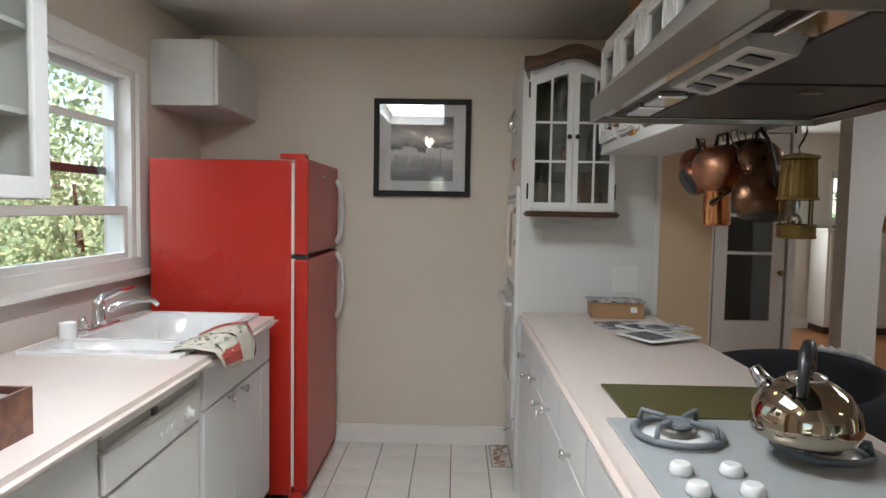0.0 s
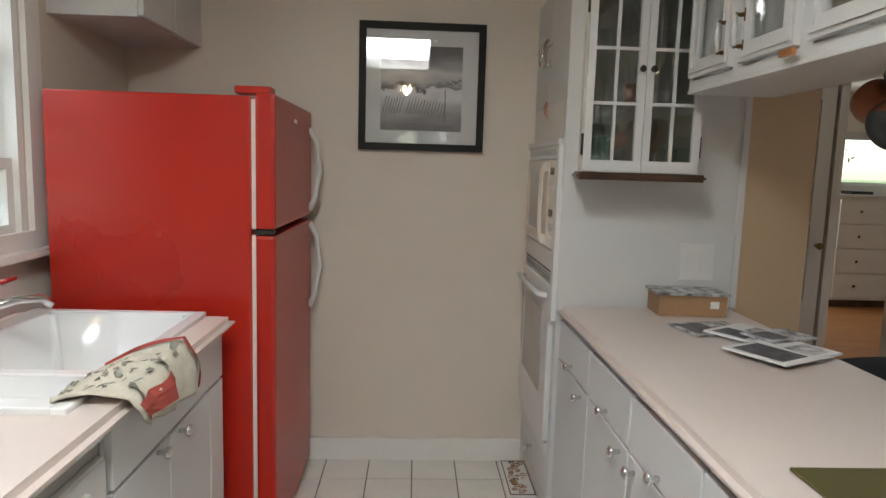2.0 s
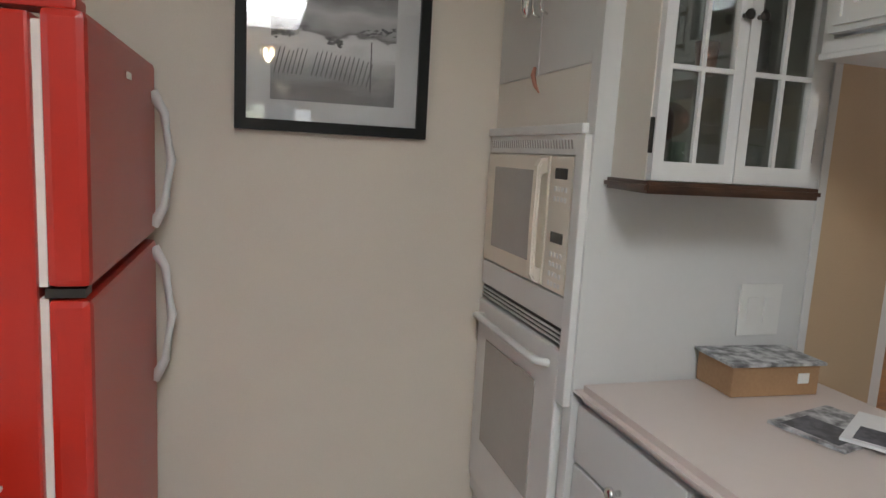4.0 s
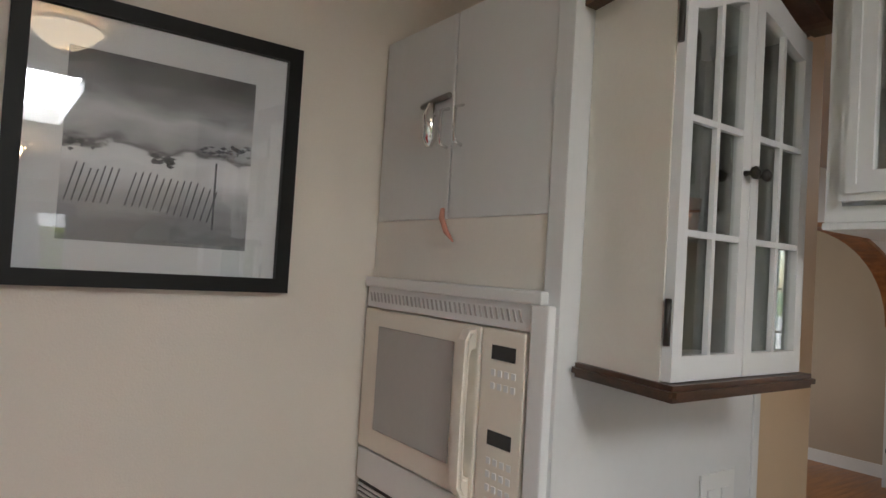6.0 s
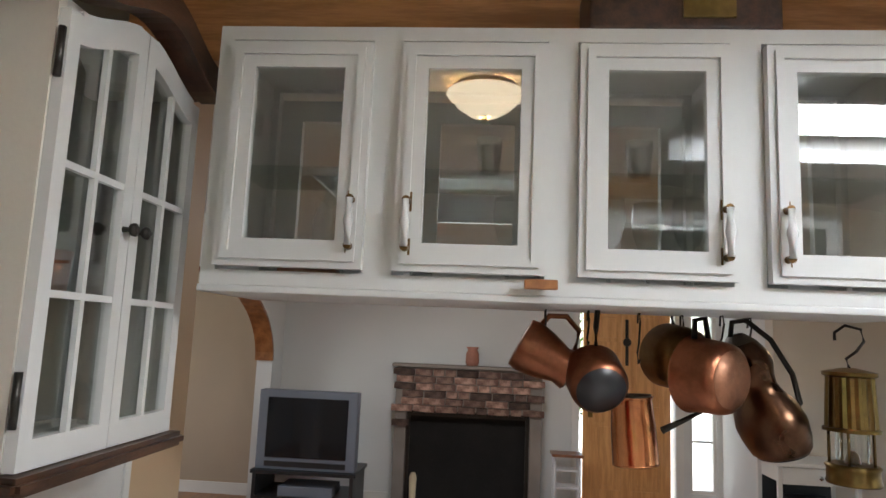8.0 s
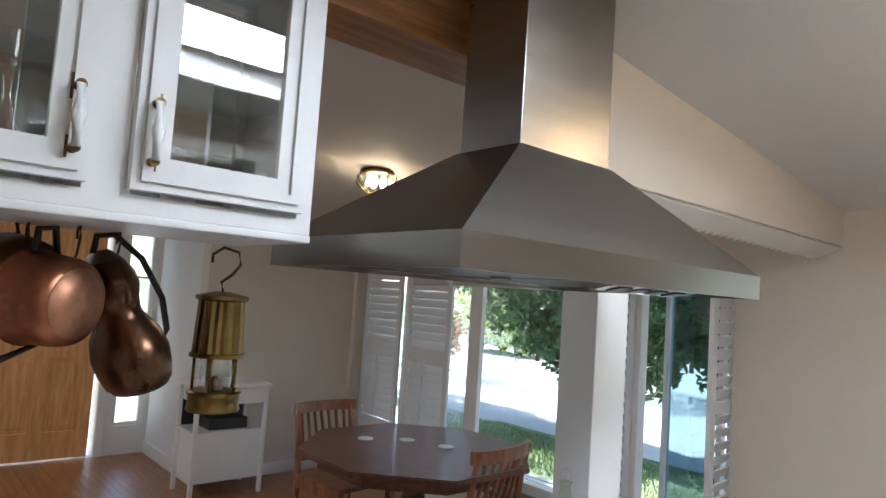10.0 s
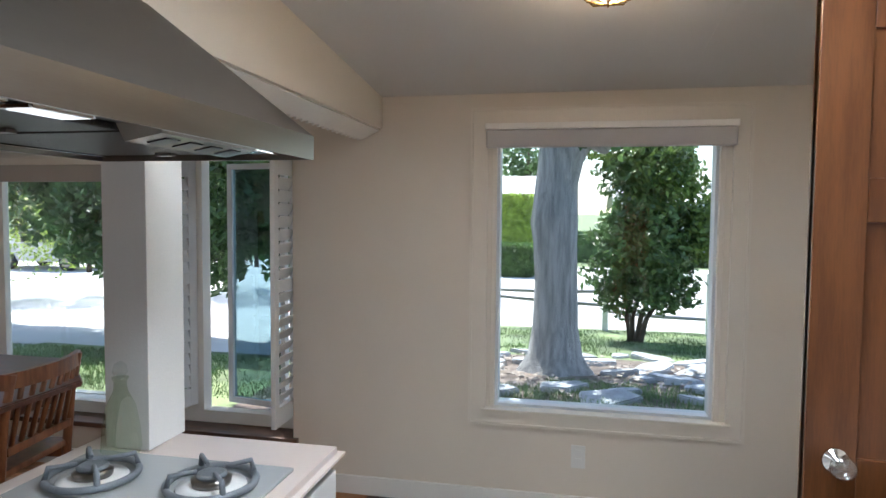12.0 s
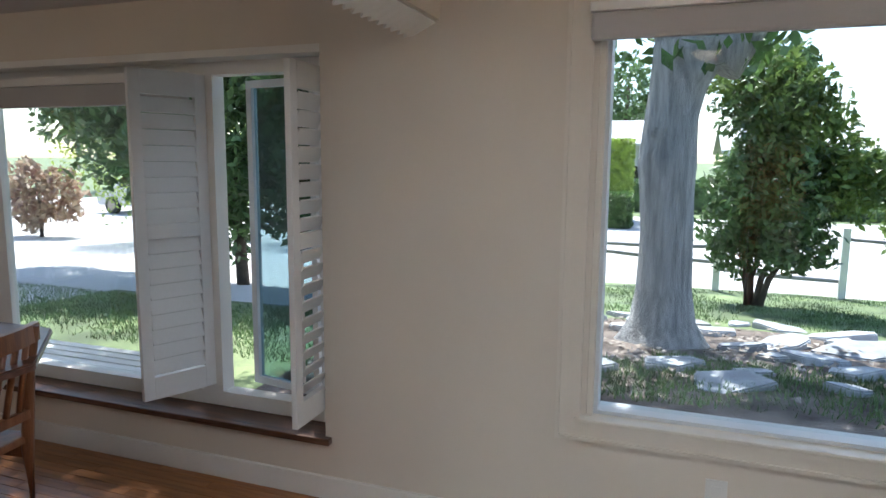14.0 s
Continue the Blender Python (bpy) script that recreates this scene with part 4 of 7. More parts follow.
def photo_mat():
    """A black and white dune landscape under a cloudy sky."""
    m = bpy.data.materials.new("dune_photograph")
    m.use_nodes = True
    N, L = m.node_tree.nodes, m.node_tree.links
    b = N["Principled BSDF"]
    tc, sep = N.new("ShaderNodeTexCoord"), N.new("ShaderNodeSeparateXYZ")
    L.new(tc.outputs["Generated"], sep.inputs[0])
    no = N.new("ShaderNodeTexNoise")
    mp = N.new("ShaderNodeMapping")
    mp.inputs["Scale"].default_value = (2.0, 1, 5.5)
    L.new(tc.outputs["Generated"], mp.inputs[0])
    L.new(mp.outputs[0], no.inputs["Vector"])
    no.inputs["Scale"].default_value, no.inputs["Detail"].default_value = 1.3, 6
    r = N.new("ShaderNodeValToRGB")
    e = r.color_ramp.elements
    e[0].position, e[0].color = 0.0, (0.20, 0.20, 0.20, 1)
    e[1].position, e[1].color = 1.0, (0.05, 0.05, 0.05, 1)
    for p, c in ((0.10, 0.20), (0.20, 0.34), (0.26, 0.38), (0.31, 0.46), (0.44, 0.68), (0.505, 0.62), (0.525, 0.14), (0.555, 0.34), (0.68, 0.52), (0.80, 0.24), (0.90, 0.12)):
        k = e.new(p)
        k.color = (c, c, c, 1)
    ma = N.new("ShaderNodeMath")
    ma.operation = "MULTIPLY_ADD"
    ma.inputs[1].default_value = 0.34
    L.new(no.outputs[0], ma.inputs[0])
    sb = N.new("ShaderNodeMath")
    sb.operation, sb.inputs[1].default_value = "SUBTRACT", 0.17
    L.new(sep.outputs["Z"], sb.inputs[0])
    L.new(sb.outputs[0], ma.inputs[2])
    L.new(ma.outputs[0], r.inputs[0])
    L.new(r.outputs[0], b.inputs["Base Color"])
    b.inputs["Roughness"].default_value = 0.6
    return m


part("photograph", B((PH[0], PH[1], NY - 0.019, NY - 0.0165, PH[2], PH[3])), photo_mat(), pf, "grey dune photograph with a slatted fence")
bm = bmesh.new()
rng = random.Random(2)
for x in [PH[0] + 0.012 + i * 0.0125 for i in range(7)] + [PH[0] + 0.118 + i * 0.0135 for i in range(13)]:
    z = PH[2] + 0.075 - 0.03 * max(0, (x - PH[0] - 0.15) / 0.2)
    h = 0.070 + rng.uniform(-0.005, 0.006)
    prism(bm, [(x - 0.004, z), (x - 0.001, z), (x + 0.0165, z + h), (x + 0.0135, z + h)], "y", NY - 0.0200, NY - 0.0192)
box(bm, PH[0] + 0.288, PH[0] + 0.292, NY - 0.0202, NY - 0.0192, PH[2] + 0.04, PH[2] + 0.185)
part("fence_image", bm, "darkprint", pf, "dark slatted fence in the photograph", kind="stuff")
rng = random.Random(8)
bm = bmesh.new()
for x0, x1, zc in ((0.02, 0.16, 0.50), (0.70, 0.99, 0.575), (0.40, 0.56, 0.475)):
    for _ in range(26):
        x = PH[0] + (PH[1] - PH[0]) * rng.uniform(x0, x1)
        z = PH[2] + (PH[3] - PH[2]) * (zc + rng.gauss(0, 0.014) + 0.10 * (x1 - x0) * math.sin((x - PH[0]) * 20))
        w2, h = rng.uniform(0.003, 0.010), rng.uniform(0.002, 0.005)
        prism(bm, [(x - w2, z), (x, z - h), (x + w2, z + h * 0.3), (x, z + h)], "y", NY - 0.0198, NY - 0.0192)
part("dune_grass_image", bm, "darkprint", pf, "dark dune grass in the photograph", kind="stuff")
outside_pane("pane", B((-0.272, 0.231, NY - 0.026, NY - 0.023, 1.513, 2.014)), pf, "picglass")

# floor register
fv = thing("floor_register", (0.45, 3.98, 0.0), "cream metal floor register with worn red flower print", "vent")
part("plate", B((0.395, 0.53, 3.78, 4.148, 0.001, 0.005), bev=0.002), "outlet", fv)
part("border", B((0.405, 0.410, 3.80, 4.13, 0.005, 0.007), (0.515, 0.520, 3.80, 4.13, 0.005, 0.007), (0.410, 0.515, 3.80, 3.805, 0.005, 0.007), (0.410, 0.515, 4.125, 4.13, 0.005, 0.007)), "darkwood", fv)
rng = random.Random(12)
for i in range(26):
    x, y, r = rng.uniform(0.43, 0.495), 3.825 + i * 0.0115, rng.uniform(0.008, 0.016)
    bm = bmesh.new()
    tube(bm, [(x + r * math.cos(a), y + r * math.sin(a) * 0.8, 0.007) for a in [6.28 * k / 9 for k in range(9)]], 0.0022, 5, closed=True)
    part("scroll", bm, "brickred" if 8 < i < 16 or i % 5 == 0 else "cardboard", fv)

rg = part("kitchen_mat", B((-0.62, -0.22, 2.35, 3.12, 0.001, 0.012), bev=0.005), "brownrug", None, "brown woven mat on the tiles before the sink", category="mat")

# ---- kitchen: tall oven unit ----
OX = 0.50
ov = thing("oven_cabinet", (0.84, 3.83, 0), "tall white built-in cabinet holding microwave and wall oven", "cabinet")
part("body", B((OX + 0.021, 1.168, 3.521, NY - 0.002, 0.0, 2.128)), "cabcream", ov)
part("end_panel", B((OX, 1.17, 3.50, 3.52, 0.0, 2.13)), "cab", ov)
part("end_stile", B((OX - 0.004, OX - 0.0005, 3.496, 3.538, 0.0, 2.13), bev=0.003), "cab", ov)
part("corner_strip", B((1.15, 1.175, 3.494, 3.5, 0.916, 2.13), bev=0.002), "cab", ov)
part("door", B((OX, OX + 0.02, 3.54, 3.845, 1.669, 2.125), bev=0.003), "cab", ov)
part("door", B((OX, OX + 0.02, 3.851, NY - 0.01, 1.669, 2.125), bev=0.003), "cab", ov)
part("filler", B((OX + 0.004, OX + 0.02, 3.535, NY - 0.002, 1.531, 1.669)), "cabcream", ov)
part("drawer", B((OX, OX + 0.02, 3.55, NY - 0.01, 0.10, 0.30), bev=0.003), "cab", ov)
knob(ov, OX, 3.87, 0.20, -1)
for y, s2 in ((3.862, 1), (3.81, -1)):
    bm = bmesh.new()
    tube(bm, [(OX - 0.002, y, 1.825), (OX - 0.022, y, 1.832), (OX - 0.024, y, 1.868), (OX - 0.022, y, 1.905), (OX - 0.002, y, 1.912)], 0.004, 8)
    part("pull_handle", bm, "chrome", ov)
bm = bmesh.new()
tube(bm, [(OX - 0.008, 3.958, 1.930), (OX - 0.014, 3.90, 1.934), (OX - 0.012, 3.848, 1.938)], 0.007, 8)
part("latch_bar", bm, "steel", ov)
bm = bmesh.new()
lathe(bm, [(0.006, 0), (0.013, 0.015), (0.015, 0.06), (0.006, 0.085)], 10, Matrix.Translation((OX - 0.024, 3.900, 1.828)) @ Matrix.Diagonal((1.25, 1.25, 1.15, 1)))
part("hanging_charm", bm, "chrome", ov, "small shiny silver charm")
bm = bmesh.new()
tube(bm, [(OX - 0.006, 3.858, 1.690), (OX - 0.014, 3.848, 1.668), (OX - 0.014, 3.830, 1.640), (OX - 0.010, 3.808, 1.618)], [0.005, 0.007, 0.006, 0.002], 6)
part("hook_tail", bm, "terracotta", ov, "reddish hook below the doors")

mw = thing("microwave", (0.6, 3.83, 1.03), "cream built-in microwave with white trim and grey door", "microwave")
XF = OX - 0.002
part("trim_top", B((XF - 0.020, OX + 0.02, 3.525, NY - 0.004, 1.505, 1.53), bev=0.005), "plastic", mw)
part("vent_panel", B((XF - 0.012, OX + 0.02, 3.55, NY - 0.010, 1.455, 1.505), bev=0.002), "plastic", mw)
for i in range(34):
    y = 3.575 + i * 0.0165
    part("vent_slot", prism(bmesh.new(), [(y, 1.470), (y + 0.006, 1.470), (y + 0.014, 1.492), (y + 0.008, 1.492)], "x", XF - 0.0135, XF - 0.010), "ovenglass", mw)
part("trim_side", B((XF - 0.020, OX + 0.02, 3.505, 3.548, 0.85, 1.505), bev=0.004), "plastic", mw)
part("door", B((XF - 0.018, OX + 0.02, 3.687, NY - 0.014, 1.112, 1.452), bev=0.006), "mwcream", mw)
part("door_window", B((XF - 0.021, XF - 0.017, 3.768, 4.068, 1.165, 1.412), bev=0.001), "ovenglass", mw)
part("control_panel", B((XF - 0.016, OX + 0.02, 3.560, 3.683, 1.112, 1.452), bev=0.004), "mwcream", mw)
part("display", B((XF - 0.018, XF - 0.015, 3.585, 3.65, 1.395, 1.422)), "screen", mw)
part("display", B((XF - 0.018, XF - 0.015, 3.585, 3.65, 1.235, 1.262)), "screen", mw)
for r in range(6):
    for c in range(4):
        z = (1.37, 1.345, 1.205, 1.18, 1.155, 1.13)[r]
        part("button", B((XF - 0.0175, XF - 0.015, 3.582 + c * 0.019, 3.593 + c * 0.019, z - 0.006, z + 0.006)), "outlet", mw)
bm = bmesh.new()
outer = [(XF - 0.018, 1.118), (XF - 0.036, 1.122), (XF - 0.046, 1.140), (XF - 0.048, 1.28), (XF - 0.046, 1.424), (XF - 0.036, 1.442), (XF - 0.018, 1.446)]
inner = [(XF - 0.018, 1.408), (XF - 0.030, 1.404), (XF - 0.034, 1.390), (XF - 0.035, 1.28), (XF - 0.034, 1.174), (XF - 0.030, 1.160), (XF - 0.018, 1.156)]
bm = bmesh.new()
rim = [[bm.verts.new((x, y, z)) for x, z in outer + inner] for y in (3.692, 3.726)]
k = len(outer)
for r, flip in ((rim[0], 1), (rim[1], -1)):
    for a in range(k - 1):
        bm.faces.new([r[a], r[a + 1], r[2 * k - 2 - a], r[2 * k - 1 - a]][::flip])
for a in range(2 * k):
    bm.faces.new((rim[0][a], rim[0][(a + 1) % (2 * k)], rim[1][(a + 1) % (2 * k)], rim[1][a]))
bmesh.ops.recalc_face_normals(bm, faces=bm.faces)
bmesh.ops.bevel(bm, geom=[e for e in bm.edges if abs(e.verts[0].co.y - e.verts[1].co.y) < 1e-6 and e.calc_face_angle(0) > 1], offset=0.006, segments=3, affect="EDGES")
part("handle", bm, "mwcream", mw, "cream bowed handle")
part("lower_trim", B((XF - 0.014, OX + 0.02, 3.55, NY - 0.010, 1.03, 1.107), bev=0.004), "plastic", mw)
wo = thing("wall_oven", (0.6, 3.83, 0.32), "white built-in wall oven below the microwave", "oven")
part("vent_gap", B((XF - 0.006, OX + 0.02, 3.55, NY - 0.012, 0.985, 1.025)), "darkmetal", wo)
for z in (0.992, 1.004, 1.016):
    part("louvre", B((XF - 0.012, XF - 0.004, 3.555, NY - 0.016, z - 0.002, z + 0.002)), "plastic", wo)
part("door", B((XF - 0.020, OX + 0.02, 3.55, NY - 0.012, 0.36, 0.978), bev=0.008), "plastic", wo)
part("door_window", B((XF - 0.023, XF - 0.019, 3.67, 4.05, 0.52, 0.86), bev=0.001), "ovenglass", wo)
bm = bmesh.new()
tube(bm, [(XF - 0.018, 3.60, 0.93), (XF - 0.05, 3.61, 0.935), (XF - 0.055, 3.70, 0.937), (XF - 0.055, 4.0, 0.937), (XF - 0.05, 4.08, 0.935), (XF - 0.018, 4.09, 0.93)], 0.011, 8)
part("handle", bm, "plastic", wo)
part("bottom_trim", B((XF - 0.010, OX + 0.02, 3.55, NY - 0.012, 0.305, 0.352)), "plastic", wo)

# arched glass cabinet over the worktop
cc = thing("display_cabinet", (0.71, 3.38, 1.40), "white arched glass door cabinet with dark wood cornice", "cabinet")
CX0, CX1, CY0, CY1 = 0.508, 0.900, 3.30, 3.50
part("side", prism(bmesh.new(), [(CX0, CY0), (CX0 + 0.016, CY0), (CX0 + 0.056, CY1 - 0.002), (CX0 + 0.040, CY1 - 0.002)], "z", 1.41, 2.04), "cabcream", cc)
part("side", B((CX1 - 0.016, CX1, CY0, CY1 - 0.002, 1.41, 2.04)), "cab", cc)
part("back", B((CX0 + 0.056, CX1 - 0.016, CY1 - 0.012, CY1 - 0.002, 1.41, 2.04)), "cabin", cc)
# thin dark sheets added over the white sides for the shade within
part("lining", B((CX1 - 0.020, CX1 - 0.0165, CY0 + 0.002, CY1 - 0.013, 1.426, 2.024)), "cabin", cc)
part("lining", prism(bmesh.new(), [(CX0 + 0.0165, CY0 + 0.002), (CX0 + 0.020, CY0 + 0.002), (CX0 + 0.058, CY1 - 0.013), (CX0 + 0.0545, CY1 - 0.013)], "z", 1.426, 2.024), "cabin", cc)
part("bottom", prism(bmesh.new(), [(CX0 + 0.016, CY0), (CX1 - 0.016, CY0), (CX1 - 0.016, CY1 - 0.012), (CX0 + 0.055, CY1 - 0.012)], "z", 1.41, 1.425), "cab", cc)
part("top", prism(bmesh.new(), [(CX0 + 0.016, CY0), (CX1 - 0.016, CY0), (CX1 - 0.016, CY1 - 0.012), (CX0 + 0.055, CY1 - 0.012)], "z", 2.025, 2.04), "cab", cc)
bm = prism(bmesh.new(), [(CX0 - 0.022, CY0 - 0.040), (CX1 + 0.022, CY0 - 0.040), (CX1 + 0.022, CY1 - 0.002), (CX0 + 0.020, CY1 - 0.002)], "z", 1.385, 1.41)
bmesh.ops.bevel(bm, geom=bm.edges[:], offset=0.008, segments=2, affect="EDGES")
part("base_moulding", bm, "darkwood", cc, "dark stained base moulding")
for z in (1.63, 1.87):
    outside_pane("shelf", B((CX0 + 0.055, CX1 - 0.016, CY0 + 0.02, CY1 - 0.012, z, z + 0.008)), cc, "clearglass")


ARCH = 0.055


def arch_z(x, base, rise):
    """The height of the arched top at x: an ogee that peaks in the middle."""
    u = abs((x - (CX0 + CX1) / 2) / ((CX1 - CX0) / 2))
    return base + rise * (0.5 + 0.5 * math.cos(math.pi * min(1, u)))


for k, (a, b) in enumerate(((CX0 + 0.002, (CX0 + CX1) / 2 - 0.001), ((CX0 + CX1) / 2 + 0.001, CX1 - 0.002))):
    bm = bmesh.new()
    y0, y1, sw = CY0 - 0.018, CY0 - 0.001, 0.025
    box(bm, a, a + sw, y0, y1, 1.412, arch_z(a, 2.018, ARCH))
    box(bm, b - sw, b, y0, y1, 1.412, arch_z(b, 2.018, ARCH))
    box(bm, a + sw, b - sw, y0, y1, 1.412, 1.45)
    n = 10
    for i in range(n):
        u, v = a + sw + (b - a - 2 * sw) * i / n, a + sw + (b - a - 2 * sw) * (i + 1) / n
        prism(bm, [(u, arch_z(u, 1.975, ARCH)), (v, arch_z(v, 1.975, ARCH)), (v, arch_z(v, 2.022, ARCH)), (u, arch_z(u, 2.022, ARCH))], "y", y0, y1)
    dr = part("door", bm, "cab", cc)
    outside_pane("pane", B((a + sw, b - sw, CY0 - 0.007, CY0 - 0.005, 1.45, 2.015)), dr, "cabglass")
    mid = (a + b) / 2
    part("muntin", B((mid - 0.0045, mid + 0.0045, y0 + 0.001, y0 + 0.010, 1.45, arch_z(mid, 1.975, ARCH))), "cab", dr)
    for z in (1.635, 1.81):
        part("muntin", B((a + sw, mid - 0.0045, y0 + 0.001, y0 + 0.010, z - 0.005, z + 0.005)), "cab", dr)
        part("muntin", B((mid + 0.0045, b - sw, y0 + 0.001, y0 + 0.010, z - 0.005, z + 0.005)), "cab", dr)
    bm = bmesh.new()
    kx = b - 0.017 if k == 0 else a + 0.017
    lathe(bm, [(0.005, 0), (0.004, 0.010), (0.010, 0.014), (0.011, 0.020), (0.005, 0.024)], 12, Matrix.Translation((kx, y0, 1.745)) @ Matrix.Rotation(radians(90), 4, "X"))
    part("knob", bm, "darkmetal", dr)
    hx = a - 0.003 if k == 0 else b + 0.003
    for z in (1.50, 1.955):
        bm = bmesh.new()
        tube(bm, [(hx, CY0 - 0.010, z - 0.035), (hx, CY0 - 0.010, z + 0.035)], 0.005, 6)
        part("hinge", bm, "darkmetal", dr)
bm = bmesh.new()
n = 22
for i in range(n):
    u, v = CX0 - 0.03 + (CX1 - CX0 + 0.07) * i / n, CX0 - 0.03 + (CX1 - CX0 + 0.07) * (i + 1) / n
    prism(bm, [(u, arch_z(u, 2.042, ARCH)), (v, arch_z(v, 2.042, ARCH)), (v, arch_z(v, 2.094, ARCH)), (u, arch_z(u, 2.094, ARCH))], "y", CY0 - 0.055, CY0 - 0.001)
bmesh.ops.remove_doubles(bm, verts=bm.verts, dist=0.0003)
part("cornice", bm, "darkwood", cc, "dark arched wood cornice")
part("side_cornice", prism(bmesh.new(), [(CX0 - 0.025, CY0), (CX0, CY0), (CX0 + 0.040, CY1 - 0.002), (CX0 + 0.012, CY1 - 0.002)], "z", 2.04, 2.094), "darkwood", cc)
part("side_cornice", B((CX1, CX1 + 0.03, CY0, CY1 - 0.002, 2.04, 2.094), bev=0.006), "darkwood", cc)


def glassware(name, x, y, z, prof, material, label, cat, group=""):
    bm = bmesh.new()
    lathe(bm, prof, 14, Matrix.Translation((x, y, z)))
    return part(name, bm, material, None, label, category=cat, group=group)


TUMBLER = [(0.020, 0), (0.026, 0.07), (0.025, 0.07), (0.019, 0.006)]
STEM = [(0.028, 0), (0.004, 0.006), (0.003, 0.07), (0.020, 0.09), (0.030, 0.13), (0.026, 0.17)]
BOTTLE = [(0.030, 0), (0.032, 0.01), (0.032, 0.12), (0.012, 0.16), (0.011, 0.21), (0.013, 0.215)]
for x, y, z, p, m2, l, c in ((0.58, 3.38, 1.426, BOTTLE, "black", "dark glass bottle in the arched cabinet", "bottle"), (0.66, 3.40, 1.426, TUMBLER, "clearglass", "clear glass tumbler in the arched cabinet", "glass"),
                            (0.76, 3.39, 1.426, STEM, "clearglass", "clear stemmed glass in the arched cabinet", "glass"), (0.845, 3.40, 1.426, TUMBLER, "clearglass", "clear glass tumbler in the arched cabinet", "glass"),
                            (0.60, 3.40, 1.639, STEM, "clearglass", "clear stemmed glass on the glass shelf", "glass"), (0.69, 3.39, 1.639, TUMBLER, "copper", "copper cup on the glass shelf", "cup"),
                            (0.82, 3.40, 1.639, BOTTLE, "darkmetal", "dark bottle on the glass shelf", "bottle"), (0.57, 3.40, 1.879, STEM, "clearglass", "clear stemmed glass on the upper glass shelf", "glass"),
                            (0.67, 3.40, 1.879, BOTTLE, "black", "dark bottle on the upper glass shelf", "bottle"), (0.81, 3.40, 1.879, STEM, "clearglass", "clear stemmed glass on the upper glass shelf", "glass")):
    glassware("glass_vessel" if m2 == "clearglass" else ("bottle" if p is BOTTLE else "cup"), x, y, z, p, m2, l, c, "glassware in the arched cabinet")

# ---- hanging cabinets ----
HX0, HX1, HZ0, HZ1, HD = 0.82, 1.10, 1.675, 2.148, 2.13


def hanging_cabinet(y0, label):
    """One unit of the run of four: carcass, glazed door, porcelain handle."""
    c = thing("hanging_cabinet", ((HX0 + HX1) / 2, y0 + 0.155, HZ0), label, "cabinet", "hanging glass door cabinets")
    y1 = y0 + 0.310
    part("bottom", B((HX0 + 0.02, HX1 - 0.02, y0 + 0.012, y1 - 0.012, HZ0, HZ0 + 0.018)), "cab", c)
    part("top", B((HX0 + 0.02, HX1 - 0.02, y0 + 0.012, y1 - 0.012, HZ1 - 0.018, HZ1)), "cab", c)
    part("side", B((HX0 + 0.02, HX1 - 0.02, y0, y0 + 0.012, HZ0, HZ1)), "cab", c)
    part("side", B((HX0 + 0.02, HX1 - 0.02, y1 - 0.012, y1, HZ0, HZ1)), "cab", c)
    part("shelf", B((HX0 + 0.06, HX1 - 0.04, y0 + 0.012, y1 - 0.012, 1.898, 1.904)), "clearglass", c, "clear glass shelf")
    for x0, x1, back in ((HX0, HX0 + 0.02, False), (HX1 - 0.02, HX1, True)):
        part("face_frame", frame_bm("x", x0, x1, y0, y1, HZ0, HZ1, 0.026, 0.0), "cab", c)
        xd0, xd1 = (x0 - 0.018, x0) if not back else (x1, x1 + 0.018)
        d = part("door", frame_bm("x", xd0, xd1, y0 + 0.024, y1 - 0.028, HZ0 + 0.032, HD - 0.018, 0.048, 0.004), "cab", c)
        part("moulding", frame_bm("x", (xd0 - 0.006) if not back else xd1, xd0 if not back else xd1 + 0.006, y0 + 0.036, y1 - 0.040, HZ0 + 0.044, HD - 0.030, 0.014, 0.003), "cab", d)
        outside_pane("pane", B(((xd0 + xd1) / 2 - 0.0015, (xd0 + xd1) / 2 + 0.0015, y0 + 0.072, y1 - 0.076, HZ0 + 0.080, HD - 0.066)), d, "glass" if back else "cabglass")
    return c


def porcelain_pull(parent, y):
    """A white bar between two bronze mounts."""
    for z in (1.745, 1.825):
        bm = bmesh.new()
        lathe(bm, [(0.008, 0), (0.006, 0.008), (0.004, 0.018), (0.007, 0.022)], 10, Matrix.Translation((HX0 - 0.018, y, z)) @ Matrix.Rotation(radians(-90), 4, "Y"))
        part("pull_mount", bm, "bronze", parent)
        part("pull_plate", B((HX0 - 0.021, HX0 - 0.018, y - 0.008, y + 0.008, z - 0.017, z + 0.017), bev=0.001), "bronze", parent)
    bm = bmesh.new()
    tube(bm, [(HX0 - 0.040, y, 1.745), (HX0 - 0.042, y, 1.785), (HX0 - 0.040, y, 1.825)], [0.006, 0.009, 0.006], 10)
    part("pull_bar", bm, "enamel", parent, "white porcelain pull")


STARTS = (2.905, 2.595, 2.285, 1.975)
LAB = ("white hanging cabinet with bottle and board behind glass", "white hanging cabinet with wide glasses behind its glass door", "white hanging cabinet filled with stemmed glasses", "white hanging cabinet at the hood end, few glasses inside")
for i, (y0, lab) in enumerate(zip(STARTS, LAB)):
    c = hanging_cabinet(y0, lab)
    porcelain_pull(c, y0 + 0.045 if i % 2 == 0 else y0 + 0.310 - 0.050)
structure("cabinet_valance", B((HX0 - 0.004, HX1 + 0.004, 1.974, 3.218, 1.662, 1.6745), bev=0.003), "cab")
tg = part("wooden_latch", B((HX0 - 0.030, HX0 - 0.018, 2.60, 2.655, 1.683, 1.70), bev=0.003), "archwood", None, "small wooden turn latch on the cabinet rail", category="latch")
